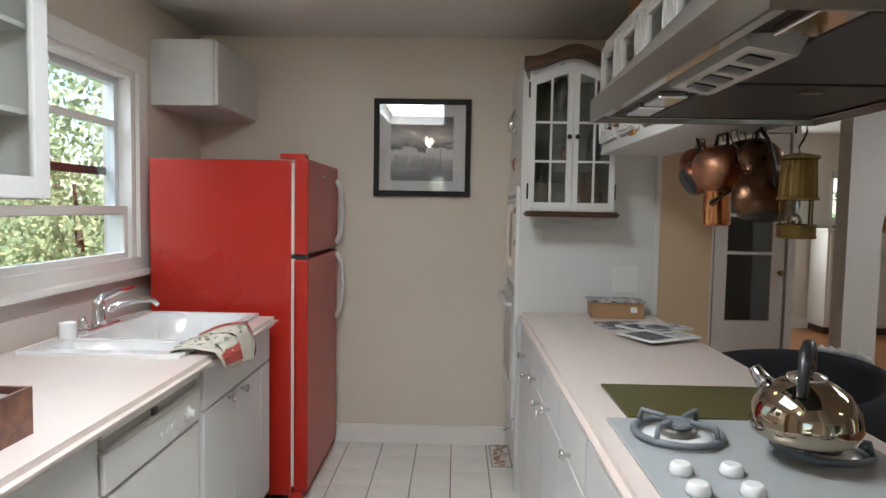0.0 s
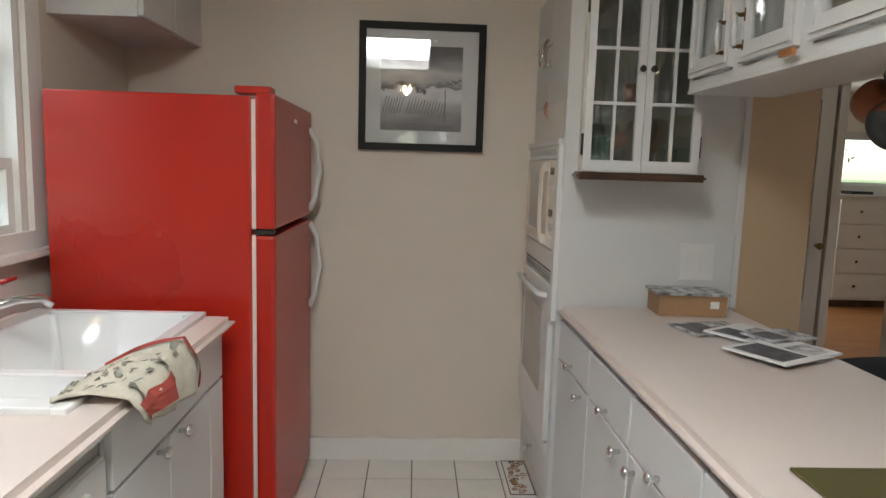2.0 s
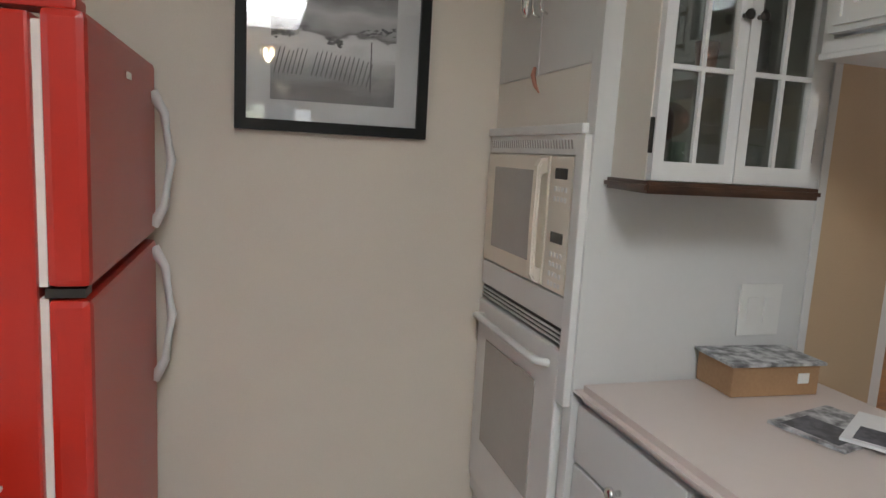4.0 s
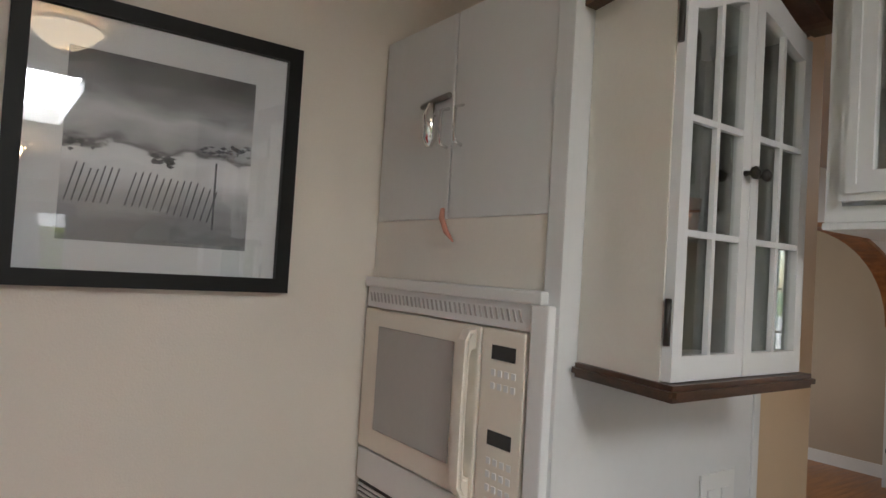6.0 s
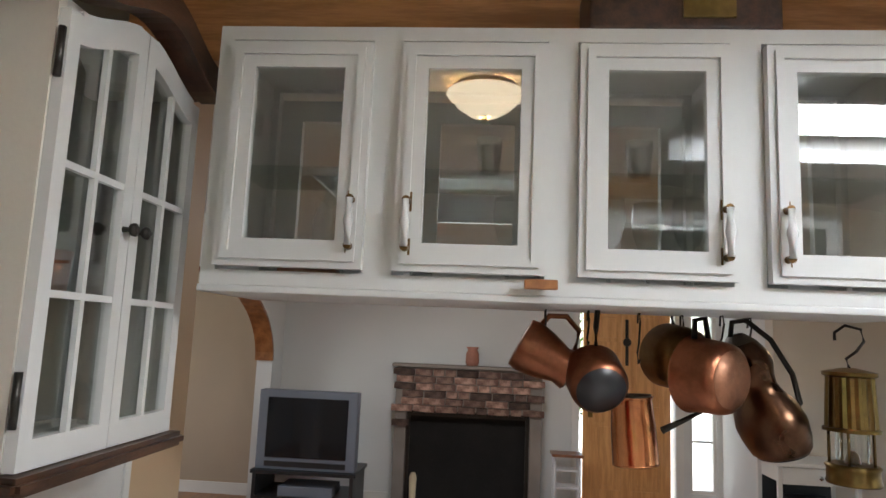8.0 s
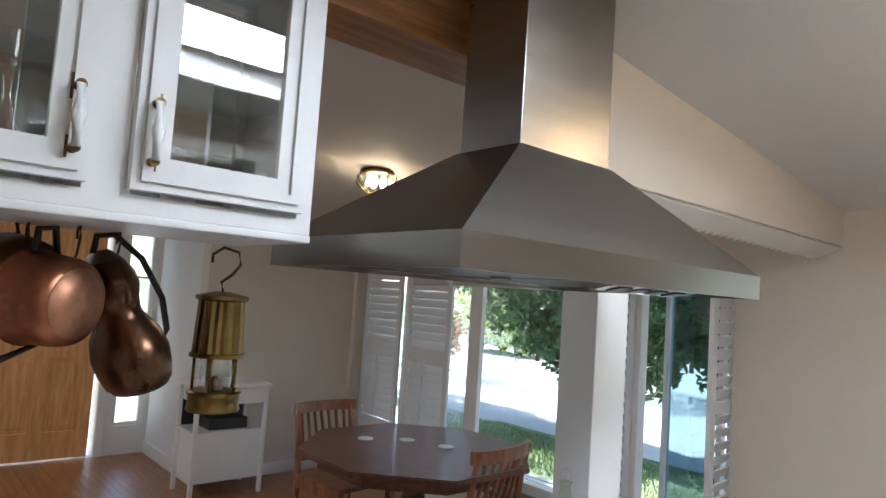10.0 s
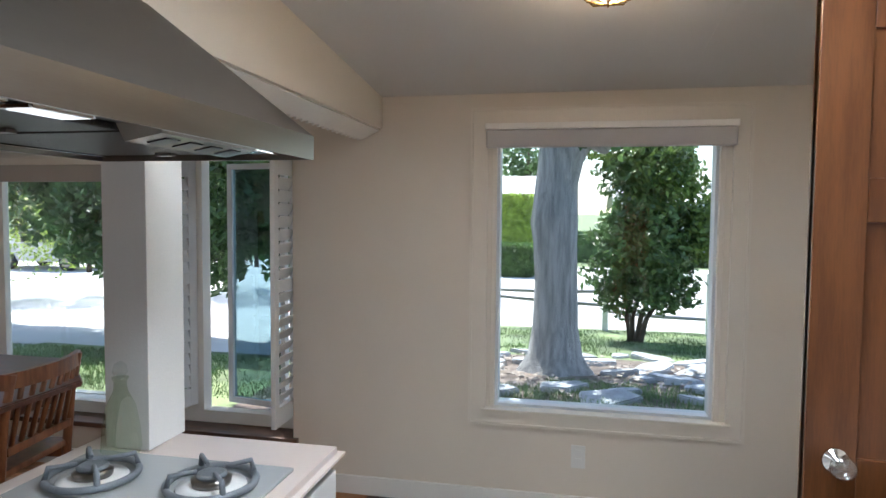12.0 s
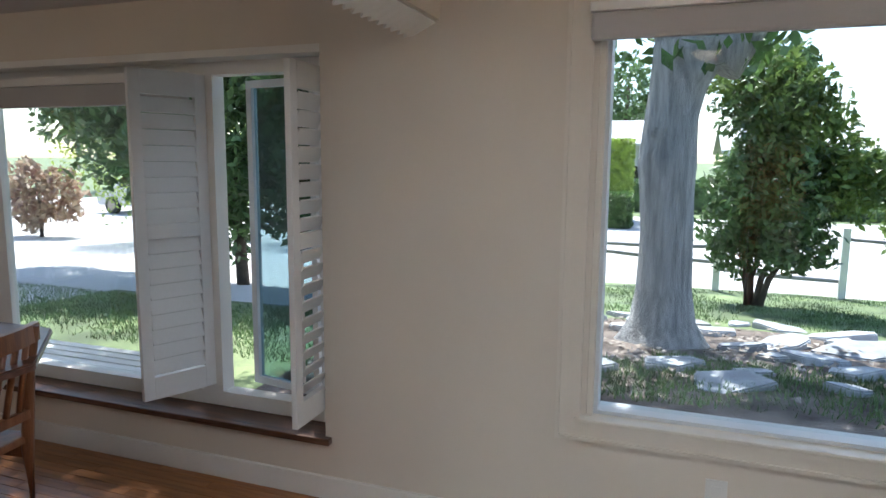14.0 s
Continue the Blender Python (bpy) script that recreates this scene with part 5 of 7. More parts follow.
for x, y, z, p, m2, l, nm, c2 in ((0.93, 3.02, 1.693, BOTTLE, "clearglass", "clear liquor bottle behind the cabinet glass", "bottle", "bottle"), (0.93, 3.13, 1.693, TUMBLER, "clearglass", "clear tumbler in the first cabinet", "glass_vessel", "glass"),
                                 (0.93, 2.68, 1.693, STEM, "clearglass", "clear stemmed glass in the second cabinet", "glass_vessel", "glass"), (0.93, 2.84, 1.693, TUMBLER, "clearglass", "clear tumbler in the second cabinet", "glass_vessel", "glass"),
                                 (0.90, 2.36, 1.693, STEM, "clearglass", "clear stemmed glass in the third cabinet", "glass_vessel", "glass"), (0.95, 2.42, 1.693, STEM, "clearglass", "clear stemmed glass in the third cabinet", "glass_vessel", "glass"),
                                 (0.90, 2.50, 1.693, STEM, "clearglass", "clear stemmed glass in the third cabinet", "glass_vessel", "glass"), (0.93, 2.10, 1.693, TUMBLER, "clearglass", "clear tumbler in the fourth cabinet", "glass_vessel", "glass"),
                                 (0.93, 2.20, 1.693, TUMBLER, "clearglass", "clear tumbler in the fourth cabinet", "glass_vessel", "glass"), (0.93, 2.72, 1.906, TUMBLER, "clearglass", "clear tumbler on the cabinet shelf", "glass_vessel", "glass"),
                                 (0.93, 2.44, 1.906, TUMBLER, "clearglass", "clear tumbler on the cabinet shelf", "glass_vessel", "glass")):
    glassware(nm, x, y, z, p, m2, l, c2, "glassware in the hanging cabinets")
bt = thing("wooden_board", (0.93, 3.06, 1.693), "small yellow wooden board lying in the cabinet", "board")
part("board", B((0.88, 0.915, 2.99, 3.10, 1.694, 1.715), bev=0.004), "chairwood", bt)
# case on top of the cabinets
cs = thing("storage_chest", (0.88, 2.385, 2.149), "dark wooden chest with brass fittings on the cabinets", "box")
part("chest_body", B((0.82, 0.96, 2.22, 2.55, 2.149, 2.268), bev=0.005), "darkwood", cs)
part("brass_plate", B((0.814, 0.82, 2.30, 2.39, 2.168, 2.215), bev=0.002), "brass", cs)

# ---- hood ----
hd = thing("range_hood", (0.78, 1.47, 1.63), "brushed steel pyramid range hood with square chimney", "range hood")
hx0, hx1, hy0, hy1 = 0.507, 1.05, 1.015, 1.925
for b in ((hx0, hx0 + 0.006, hy0, hy1), (hx1 - 0.006, hx1, hy0, hy1), (hx0 + 0.006, hx1 - 0.006, hy0, hy0 + 0.006), (hx0 + 0.006, hx1 - 0.006, hy1 - 0.006, hy1)):
    part("band", B((*b, 1.63, 1.682)), "steel", hd)
bm = bmesh.new()
lo = [bm.verts.new(p) for p in ((hx0, hy0, 1.682), (hx1, hy0, 1.682), (hx1, hy1, 1.682), (hx0, hy1, 1.682))]
hi = [bm.verts.new(p) for p in ((0.69, 1.335, 1.885), (0.865, 1.335, 1.885), (0.865, 1.625, 1.885), (0.69, 1.625, 1.885))]
for i in range(4):
    bm.faces.new((lo[i], lo[(i + 1) % 4], hi[(i + 1) % 4], hi[i]))
part("canopy", bm, "steel", hd)
part("chimney", B((0.695, 0.860, 1.34, 1.62, 1.885, 2.395), bev=0.002), "steel", hd)
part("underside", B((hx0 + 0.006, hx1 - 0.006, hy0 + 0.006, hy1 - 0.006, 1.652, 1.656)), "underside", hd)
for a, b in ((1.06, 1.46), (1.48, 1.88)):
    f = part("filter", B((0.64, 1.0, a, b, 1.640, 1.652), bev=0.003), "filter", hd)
    part("filter_handle", B((0.80, 0.84, a + 0.03, a + 0.05, 1.634, 1.640)), "steel", f)
cs2 = part("control_box", prism(bmesh.new(), [(0.555, 1.651), (0.560, 1.634), (0.625, 1.622), (0.640, 1.651)], "y", 1.185, 1.485), "ovenglass", hd, "pale grey control box")
for i in range(4):
    y = 1.215 + i * 0.066
    part("switch", prism(bmesh.new(), [(0.575, 1.633), (0.574, 1.629), (0.609, 1.6225), (0.610, 1.627)], "y", y, y + 0.038), "black", cs2)
# bright chrome strips stand in for light reflected inside the band
for b in ((hx0 + 0.007, hx0 + 0.034, hy0 + 0.007, hy1 - 0.007), (hx1 - 0.034, hx1 - 0.007, hy0 + 0.007, hy1 - 0.007), (hx0 + 0.035, hx1 - 0.035, hy1 - 0.034, hy1 - 0.007)):
    part("inner_lip", B((*b, 1.638, 1.642), bev=0.001), "chrome", hd, "chrome strip added for the glints inside the hood band")
for y in (1.10, 1.66, 1.80):
    part("light_lens", B((0.575, 0.632, y - 0.055, y + 0.055, 1.638, 1.652), bev=0.004), "chrome", hd, "shiny light lens")

# ---- peninsula ----
PX0, PX1 = 0.53, 1.13
F = []
K = []
ys = [0.86, 1.30, 1.72, 2.15, 2.62, 3.08, 3.49]
units = ((0.86, 1.27), (1.27, 1.87), (1.87, 2.275), (2.275, 2.68), (2.68, 3.07), (3.07, 3.495))
lab = ("white base cabinet at the free end of the peninsula", "wide white base cabinet under the cooktop", "white base cabinet with chrome knobs beside the cooktop", "white base cabinet with drawer and two chrome knobs", "white base cabinet with drawer and chrome knobs under the papers", "white base cabinet beside the tall oven unit")
for (a, b), l in zip(units, lab):
    if b - a > 0.55:
        base_cabinet("base_cabinet", l, PX0, PX1, a, b, -1, [("door", a + 0.005, (a + b) / 2 - 0.003, 0.11, 0.695), ("door", (a + b) / 2 + 0.003, b - 0.005, 0.11, 0.695), ("panel", a + 0.005, b - 0.005, 0.705, 0.862)], [((a + b) / 2 - 0.05, 0.64), ((a + b) / 2 + 0.05, 0.64)])
    else:
        side = {1.87: None, 2.275: b - 0.055, 2.68: a + 0.065, 3.07: a + 0.078}.get(a, a + 0.05)
        base_cabinet("base_cabinet", l, PX0, PX1, a, b, -1, [("door", a + 0.004, b - 0.004, 0.11, 0.712), ("drawer", a + 0.004, b - 0.004, 0.720, 0.862)],
                     [((a + b) / 2, 0.745)] + ([(side, 0.685)] if side else []))
counter_slab("countertop", "pale pink laminate peninsula worktop with rounded edges", 0.50, 1.165, 0.83, 3.498, CT)

ck = thing("cooktop", (0.80, 1.45, CT), "white enamel gas cooktop with four burners and knobs", "cooktop")
part("surface", B((0.555, 1.085, 1.02, 1.86, CT + 0.001, CT + 0.010), bev=0.004), "cooktop", ck)
for i, (x, y) in enumerate(((0.68, 1.73), (0.955, 1.66), (0.68, 1.16), (0.955, 1.18))):
    b = part("burner", lathe(bmesh.new(), [(0.075, 0), (0.072, 0.006), (0.045, 0.008)], 24, Matrix.Translation((x, y, CT + 0.010))), "enamel", ck)
    part("burner_ring", lathe(bmesh.new(), [(0.040, 0), (0.042, 0.012), (0.030, 0.018)], 24, Matrix.Translation((x, y, CT + 0.018))), "steel", b)
    part("burner_cap", lathe(bmesh.new(), [(0.032, 0), (0.033, 0.006), (0.026, 0.010)], 24, Matrix.Translation((x, y, CT + 0.034))), "castiron", b)
    bm = bmesh.new()
    tube(bm, [(x + 0.092 * math.cos(2 * math.pi * j / 28), y + 0.092 * math.sin(2 * math.pi * j / 28), CT + 0.022) for j in range(28)], 0.008, 8, closed=True)
    for j in range(4):
        a = math.pi / 4 + j * math.pi / 2
        ca, sa = math.cos(a), math.sin(a)
        tube(bm, [(x + 0.092 * ca, y + 0.092 * sa, CT + 0.022), (x + 0.085 * ca, y + 0.085 * sa, CT + 0.052), (x + 0.03 * ca, y + 0.03 * sa, CT + 0.050)], [0.007, 0.006, 0.005], 6)
    part("grate", bm, "castiron", ck, "grey cast iron grate")
for x, y in ((0.62, 1.53), (0.715, 1.53), (0.62, 1.44), (0.715, 1.44)):
    part("knob", lathe(bmesh.new(), [(0.022, 0), (0.0225, 0.008), (0.019, 0.020), (0.015, 0.022)], 20, Matrix.Translation((x, y, CT + 0.010))), "enamel", ck, "white round control knob")

kt = thing("kettle", (0.87, 1.57, CT + 0.062), "shiny steel whistling kettle with black handle", "kettle")
KM = Matrix.Translation((0.885, 1.60, CT + 0.058)) @ Matrix.Rotation(radians(56), 4, "Z")
bm = bmesh.new()
lathe(bm, [(0.075, 0), (0.097, 0.012), (0.102, 0.032), (0.096, 0.066), (0.076, 0.098), (0.048, 0.116), (0.036, 0.120)], 36, KM)
part("kettle_body", bm, mat("mirror_steel", (0.46, 0.385, 0.29), 0.07, 1.0, var=0.02, bump=0, rvar=0.03), kt)
part("lid", lathe(bmesh.new(), [(0.038, 0.119), (0.036, 0.128), (0.020, 0.134), (0.008, 0.136)], 24, KM), "chrome", kt)
part("lid_knob", lathe(bmesh.new(), [(0.008, 0.136), (0.014, 0.146), (0.012, 0.156), (0.005, 0.160)], 16, KM), "black", kt)
bm = bmesh.new()
tube(bm, [KM @ Vector(p) for p in ((0.03, 0.070, 0.085), (0.035, 0.090, 0.105), (0.038, 0.104, 0.122))], [0.020, 0.015, 0.013], 12)
part("spout", bm, "chrome", kt)
bm = bmesh.new()
tube(bm, [KM @ Vector((0.070 * math.cos(a), 0.0, 0.100 + 0.088 * math.sin(a))) for a in [math.pi * j / 14 for j in range(15)]], [0.009 + 0.004 * math.sin(math.pi * j / 14) for j in range(15)], 10)
part("handle", bm, "black", kt, "black arched handle")

tb = part("chopping_board", B((0.61, 1.06, 1.875, 2.17, CT + 0.001, CT + 0.008), bev=0.003), "matgreen", None, "olive green glass chopping board on the worktop", category="chopping board")

bx = thing("cardboard_box", (0.95, 3.41, CT + 0.001), "brown cardboard box with papers on top", "box")
BM = Matrix.Translation((0.95, 3.41, CT + 0.001)) @ Matrix.Rotation(radians(-3), 4, "Z")
part("carton", box(bmesh.new(), -0.12, 0.12, -0.065, 0.07, 0, 0.075, 0.003, BM), "cardboard", bx)
part("white_label", box(bmesh.new(), 0.06, 0.09, -0.067, -0.065, 0.03, 0.055, 0, BM), "paper", bx)
part("lid_sheet", box(bmesh.new(), -0.13, 0.13, -0.075, 0.075, 0.075, 0.083, 0.002, BM), "greyprint", bx, "printed sheet on the lid")
rng = random.Random(9)
for x, y, a, w2, d2, m3, nm, l in ((0.93, 3.16, 14, 0.22, 0.16, "greyprint", "magazine", "grey photo magazine lying on the worktop"), (1.00, 3.09, 32, 0.20, 0.15, "paper", "magazine", "white open leaflet lying on the worktop"),
                                (0.99, 2.86, 28, 0.26, 0.19, "paper", "newspaper", "folded newspaper with grey pictures on the worktop"), (1.06, 3.0, 20, 0.18, 0.12, "greyprint", "magazine", "grey printed leaflet lying on the worktop")):
    t = thing(nm, (x, y, CT + 0.001), l, "paper", "papers on the worktop")
    k = {0.93: 0, 1.00: 1, 0.99: 2, 1.06: 3}[x]
    m4 = Matrix.Translation((x, y, CT + 0.0015 + 0.007 * k)) @ Matrix.Rotation(radians(a), 4, "Z")
    part("cover", box(bmesh.new(), -w2 / 2, w2 / 2, -d2 / 2, d2 / 2, 0, 0.006, 0, m4), m3, t)
    part("printed_picture", box(bmesh.new(), -w2 / 2 + 0.015, 0.0, -d2 / 2 + 0.02, d2 / 2 - 0.02, 0.0062, 0.0068, 0, m4), "darkprint", t)
    part("printed_picture", box(bmesh.new(), 0.02, w2 / 2 - 0.015, -d2 / 2 + 0.02, 0.01, 0.0062, 0.0068, 0, m4), "greyprint", t)

# glass vase at the foot of the post
vs = thing("glass_decanter", (1.015, 1.012, CT + 0.001), "pale green glass decanter standing by the post", "decanter")
part("vessel", lathe(bmesh.new(), [(0.042, 0), (0.047, 0.012), (0.044, 0.06), (0.034, 0.12), (0.017, 0.155), (0.014, 0.178), (0.020, 0.190)], 20, Matrix.Translation((1.015, 1.012, CT + 0.001))), "greenglass", vs)
part("stopper", lathe(bmesh.new(), [(0.010, 0), (0.018, 0.012), (0.015, 0.030), (0.004, 0.038)], 14, Matrix.Translation((1.015, 1.012, CT + 0.192))), "clearglass", vs)
# outlets
def outlet(at, along, label):
    o = thing("electric_outlet", at, label, "outlet")
    x, y, z = at
    if along == "x":
        part("cover_plate", B((x - 0.064, x + 0.064, y - 0.006, y, z - 0.068, z + 0.068), bev=0.002), "outlet", o)
        for dx in (-0.026, 0.026):
            part("socket", B((x + dx - 0.016, x + dx + 0.016, y - 0.009, y - 0.006, z - 0.034, z + 0.034), bev=0.001), "plastic", o)
    else:
        part("cover_plate", B((x - 0.035, x + 0.035, y, y + 0.006, z - 0.058, z + 0.058), bev=0.002), "outlet", o)
        for dz in (-0.022, 0.022):
            part("socket", B((x - 0.016, x + 0.016, y + 0.006, y + 0.009, z + dz - 0.014, z + dz + 0.014), bev=0.001), "plastic", o)


outlet((1.013, 3.50, 1.088), "x", "ivory double outlet on the white end panel")
outlet((-0.10, SY, 0.30), "y", "ivory wall outlet below the kitchen window")

# ---- hanging pots ----
rack = thing("pot_hooks", (1.04, 2.30, 1.64), "dark iron hooks in a row under the cabinets", "hooks")


def s_hook(y, drop=0.05, x=1.05):
    bm = bmesh.new()
    tube(bm, [(x + 0.010, y, 1.642), (x + 0.008, y, 1.660), (x - 0.006, y, 1.662), (x - 0.012, y, 1.645), (x, y, 1.650 - drop * 0.6), (x + 0.012, y, 1.650 - drop * 0.8), (x + 0.004, y, 1.645 - drop), (x - 0.010, y, 1.652 - drop)], 0.002, 6)
    part("hook", bm, "darkmetal", rack)


def hung(name, label, cat, at, turn, profile, material, lining, handle, bottom=None, group="copper pots", oval=(1, 1)):
    """A turned pot hanging on its handle; turn is its Euler XYZ in degrees."""
    m = Matrix.Translation(at) @ Euler([radians(a) for a in turn]).to_matrix().to_4x4() @ Matrix.Diagonal((oval[0], oval[1], 1, 1))
    p = thing(name, at, label, cat, group)
    part("bowl", lathe(bmesh.new(), profile, 28, m, cap=False), material, p)
    r0, z0 = profile[0]
    part("base", lathe(bmesh.new(), [(0.001, z0 - 0.002), (r0, z0 - 0.002), (r0, z0 + 0.002), (0.001, z0 + 0.002)], 28, m, cap=False), bottom or material, p)
    ri, zi = profile[-1]
    inner = [(r - 0.003, z + 0.003) for r, z in profile]
    part("lining", lathe(bmesh.new(), inner, 28, m, cap=False), lining, p)
    bm = bmesh.new()
    tube(bm, [m @ Vector(q) for q in handle], 0.0055, 8)
    part("handle", bm, material if name == "copper_jug" else "darkmetal", p)
    return p


s_hook(2.60, 0.05, 1.02), s_hook(2.52, 0.05, 1.0), s_hook(2.42, 0.08, 1.02), s_hook(2.33, 0.05, 1.05), s_hook(2.27, 0.05, 1.0), s_hook(2.20, 0.05, 1.05)
hung("copper_jug", "copper jug hanging by its handle from a hook", "jug", (1.02, 2.60, 1.572), (118, 0, 0), [(0.050, -0.052), (0.053, -0.035), (0.048, -0.005), (0.036, 0.035), (0.040, 0.055)], "copper", "coppertin", [(0.0, 0.045, -0.035), (0.0, 0.072, -0.030), (0.0, 0.088, 0.0), (0.0, 0.075, 0.035), (0.0, 0.038, 0.045)])
hung("copper_saucepan", "small copper saucepan with blackened base", "saucepan", (0.97, 2.505, 1.525), (0, 62, 8), [(0.046, -0.02), (0.053, -0.014), (0.055, 0.0), (0.056, 0.050)], "copper", "coppertin", [(-0.050, 0, 0.045), (-0.085, 0, 0.065), (-0.14, 0.0, 0.075)], "black")
hung("copper_measure", "tall shiny copper measure with dark handle", "measure", (1.02, 2.43, 1.44), (-4, 0, 0), [(0.043, -0.062), (0.042, 0.0), (0.038, 0.055), (0.041, 0.062)], "copperbright", "coppertin", [(0.0, 0.037, 0.045), (0.0, 0.065, 0.075), (0.0, 0.055, 0.14)])
hung("copper_pan", "round worn copper pan hanging flat on its side", "pan", (0.95, 2.29, 1.547), (0, 86, 36), [(0.052, -0.022), (0.062, -0.016), (0.066, 0.0), (0.070, 0.055), (0.073, 0.058)], "copper", "coppertin", [(-0.066, 0.02, 0.045), (-0.10, 0.015, 0.05), (-0.105, -0.015, 0.05), (-0.066, -0.02, 0.045)], "copperworn")
hung("copper_saucepan", "dark copper saucepan behind the round pan", "saucepan", (1.06, 2.33, 1.578), (0, 84, 18), [(0.050, -0.032), (0.060, -0.024), (0.063, 0.0), (0.065, 0.045)], "bronze", "coppertin", [(-0.06, 0, 0.03), (-0.085, 0, 0.04), (-0.09, 0.0, 0.02)], "bronze")
hung("coffee_pot", "waisted dark copper coffee pot with a long curved handle", "coffee pot", (1.05, 2.187, 1.520), (-21, 0, 0), [(0.058, -0.118), (0.066, -0.112), (0.074, -0.088), (0.078, -0.060), (0.070, -0.030), (0.052, -0.004), (0.046, 0.012), (0.049, 0.030), (0.057, 0.052), (0.055, 0.072), (0.040, 0.096), (0.022, 0.112)], "copperdark", "coppertin", [(0.0, 0.015, 0.110), (0.0, -0.005, 0.140), (0.0, -0.040, 0.135), (0.0, -0.080, 0.085), (0.0, -0.098, 0.01), (0.0, -0.088, -0.045), (0.0, -0.072, -0.065)], "black", oval=(1.22, 0.76))
ladle = part("copper_ladle", tube(bmesh.new(), [(0.985, 2.385, 1.446), (0.995, 2.345, 1.464), (1.01, 2.305, 1.482)], [0.007, 0.005, 0.004], 8), "darkmetal", None, "dark slim iron handle sticking out between the pots", category="ladle")

ln = thing("miners_lamp", (1.06, 2.01, 1.35), "old brass miners lamp with clear glass chimney", "lantern")
LM = Matrix.Translation((1.06, 2.01, 1.355)) @ Matrix.Diagonal((1.06, 1.06, 1.0, 1.0))
part("fuel_base", lathe(bmesh.new(), [(0.043, 0), (0.045, 0.004), (0.043, 0.010), (0.043, 0.028), (0.046, 0.034), (0.040, 0.038)], 28, LM), "brass", ln)
part("glass_chimney", lathe(bmesh.new(), [(0.026, 0.038), (0.028, 0.070), (0.026, 0.098)], 24, LM, cap=False), "clearglass", ln)
part("burner", lathe(bmesh.new(), [(0.014, 0.038), (0.010, 0.055), (0.004, 0.062)], 14, LM), "brass", ln)
bm = bmesh.new()
flute = []
for r, z in ((0.047, 0.098), (0.047, 0.104), (0.041, 0.106), (0.037, 0.200), (0.045, 0.203), (0.045, 0.210), (0.012, 0.218)):
    flute.append([bm.verts.new(LM @ Vector(((r + (0.0022 if (k % 2 and 0.105 < z < 0.201) else 0)) * math.cos(2 * math.pi * k / 40), (r + (0.0022 if (k % 2 and 0.105 < z < 0.201) else 0)) * math.sin(2 * math.pi * k / 40), z))) for k in range(40)])
for a, b in zip(flute, flute[1:]):
    for k in range(40):
        bm.faces.new((a[k], a[(k + 1) % 40], b[(k + 1) % 40], b[k]))
bm.faces.new(flute[-1])
part("upper_shell", bm, "brass", ln, "fluted brass shell")
for k in range(5):
    a = k * 2 * math.pi / 5
    bm = bmesh.new()
    tube(bm, [LM @ Vector((0.037 * math.cos(a), 0.037 * math.sin(a), 0.036)), LM @ Vector((0.037 * math.cos(a), 0.037 * math.sin(a), 0.100))], 0.0028, 6)
    part("guard_rod", bm, "brass", ln)
bm = bmesh.new()
tube(bm, [(1.06, 2.01, 1.573), (1.06, 2.015, 1.590), (1.06, 1.995, 1.605), (1.06, 1.980, 1.625), (1.06, 1.985, 1.648), (1.06, 2.015, 1.655), (1.06, 2.035, 1.640), (1.06, 2.035, 1.625)], 0.003, 8)
part("hook", bm, "darkmetal", ln)

# ---- ceiling lamps ----
dl = thing("ceiling_light", (-0.1, 2.745, 2.40), "lit frosted glass bowl ceiling light with brass rim", "ceiling light")
part("canopy", lathe(bmesh.new(), [(0.09, -0.03), (0.10, 0.0)], 28, Matrix.Translation((-0.1, 2.745, 2.398))), "brass", dl)
part("shade", lathe(bmesh.new(), [(0.02, -0.098), (0.05, -0.090), (0.09, -0.062), (0.122, -0.028), (0.126, -0.022)], 32, Matrix.Translation((-0.1, 2.745, 2.395)), cap=False), "frosted", dl, "lit frosted glass bowl")
part("finial", lathe(bmesh.new(), [(0.004, -0.122), (0.010, -0.112), (0.008, -0.098)], 14, Matrix.Translation((-0.1, 2.745, 2.395))), "brass", dl)
part("stem", lathe(bmesh.new(), [(0.006, -0.098), (0.006, -0.03)], 8, Matrix.Translation((-0.1, 2.745, 2.395))), "brass", dl)


def faceted_lamp(x, y, z, label):
    f = thing("ceiling_light", (x, y, z), label, "ceiling light", "brass and glass ceiling lights")
    m = Matrix.Translation((x, y, z))
    part("canopy", lathe(bmesh.new(), [(0.085, -0.025), (0.095, -0.012), (0.08, 0.0)], 12, m), "brass", f)
    prof = [(0.105, -0.03), (0.115, -0.075), (0.060, -0.125), (0.006, -0.135)]
    for i in range(8):
        a, b = 2 * math.pi * i / 8, 2 * math.pi * (i + 1) / 8
        for (r0, z0), (r1, z1) in zip(prof, prof[1:]):
            bm = bmesh.new()
            bm.faces.new([bm.verts.new(m @ Vector(p)) for p in ((r0 * math.cos(a), r0 * math.sin(a), z0), (r0 * math.cos(b), r0 * math.sin(b), z0), (r1 * math.cos(b), r1 * math.sin(b), z1), (r1 * math.cos(a), r1 * math.sin(a), z1))])
            outside_pane("pane", bm, f, "clearglass")
        bm = bmesh.new()
        tube(bm, [m @ Vector((r * math.cos(a), r * math.sin(a), zz)) for r, zz in prof], 0.003, 5)
        part("brass_came", bm, "brass", f)
    for dx, dy in ((0.03, 0.0), (-0.02, 0.028), (-0.02, -0.028)):
        part("bulb", lathe(bmesh.new(), [(0.006, -0.03), (0.014, -0.055), (0.016, -0.075), (0.008, -0.095)], 12, Matrix.Translation((x + dx, y + dy, z))), "bulb", f, "lit bulb")


faceted_lamp(-0.15, 0.45, 2.246, "lit faceted glass and brass light on the sloping ceiling")
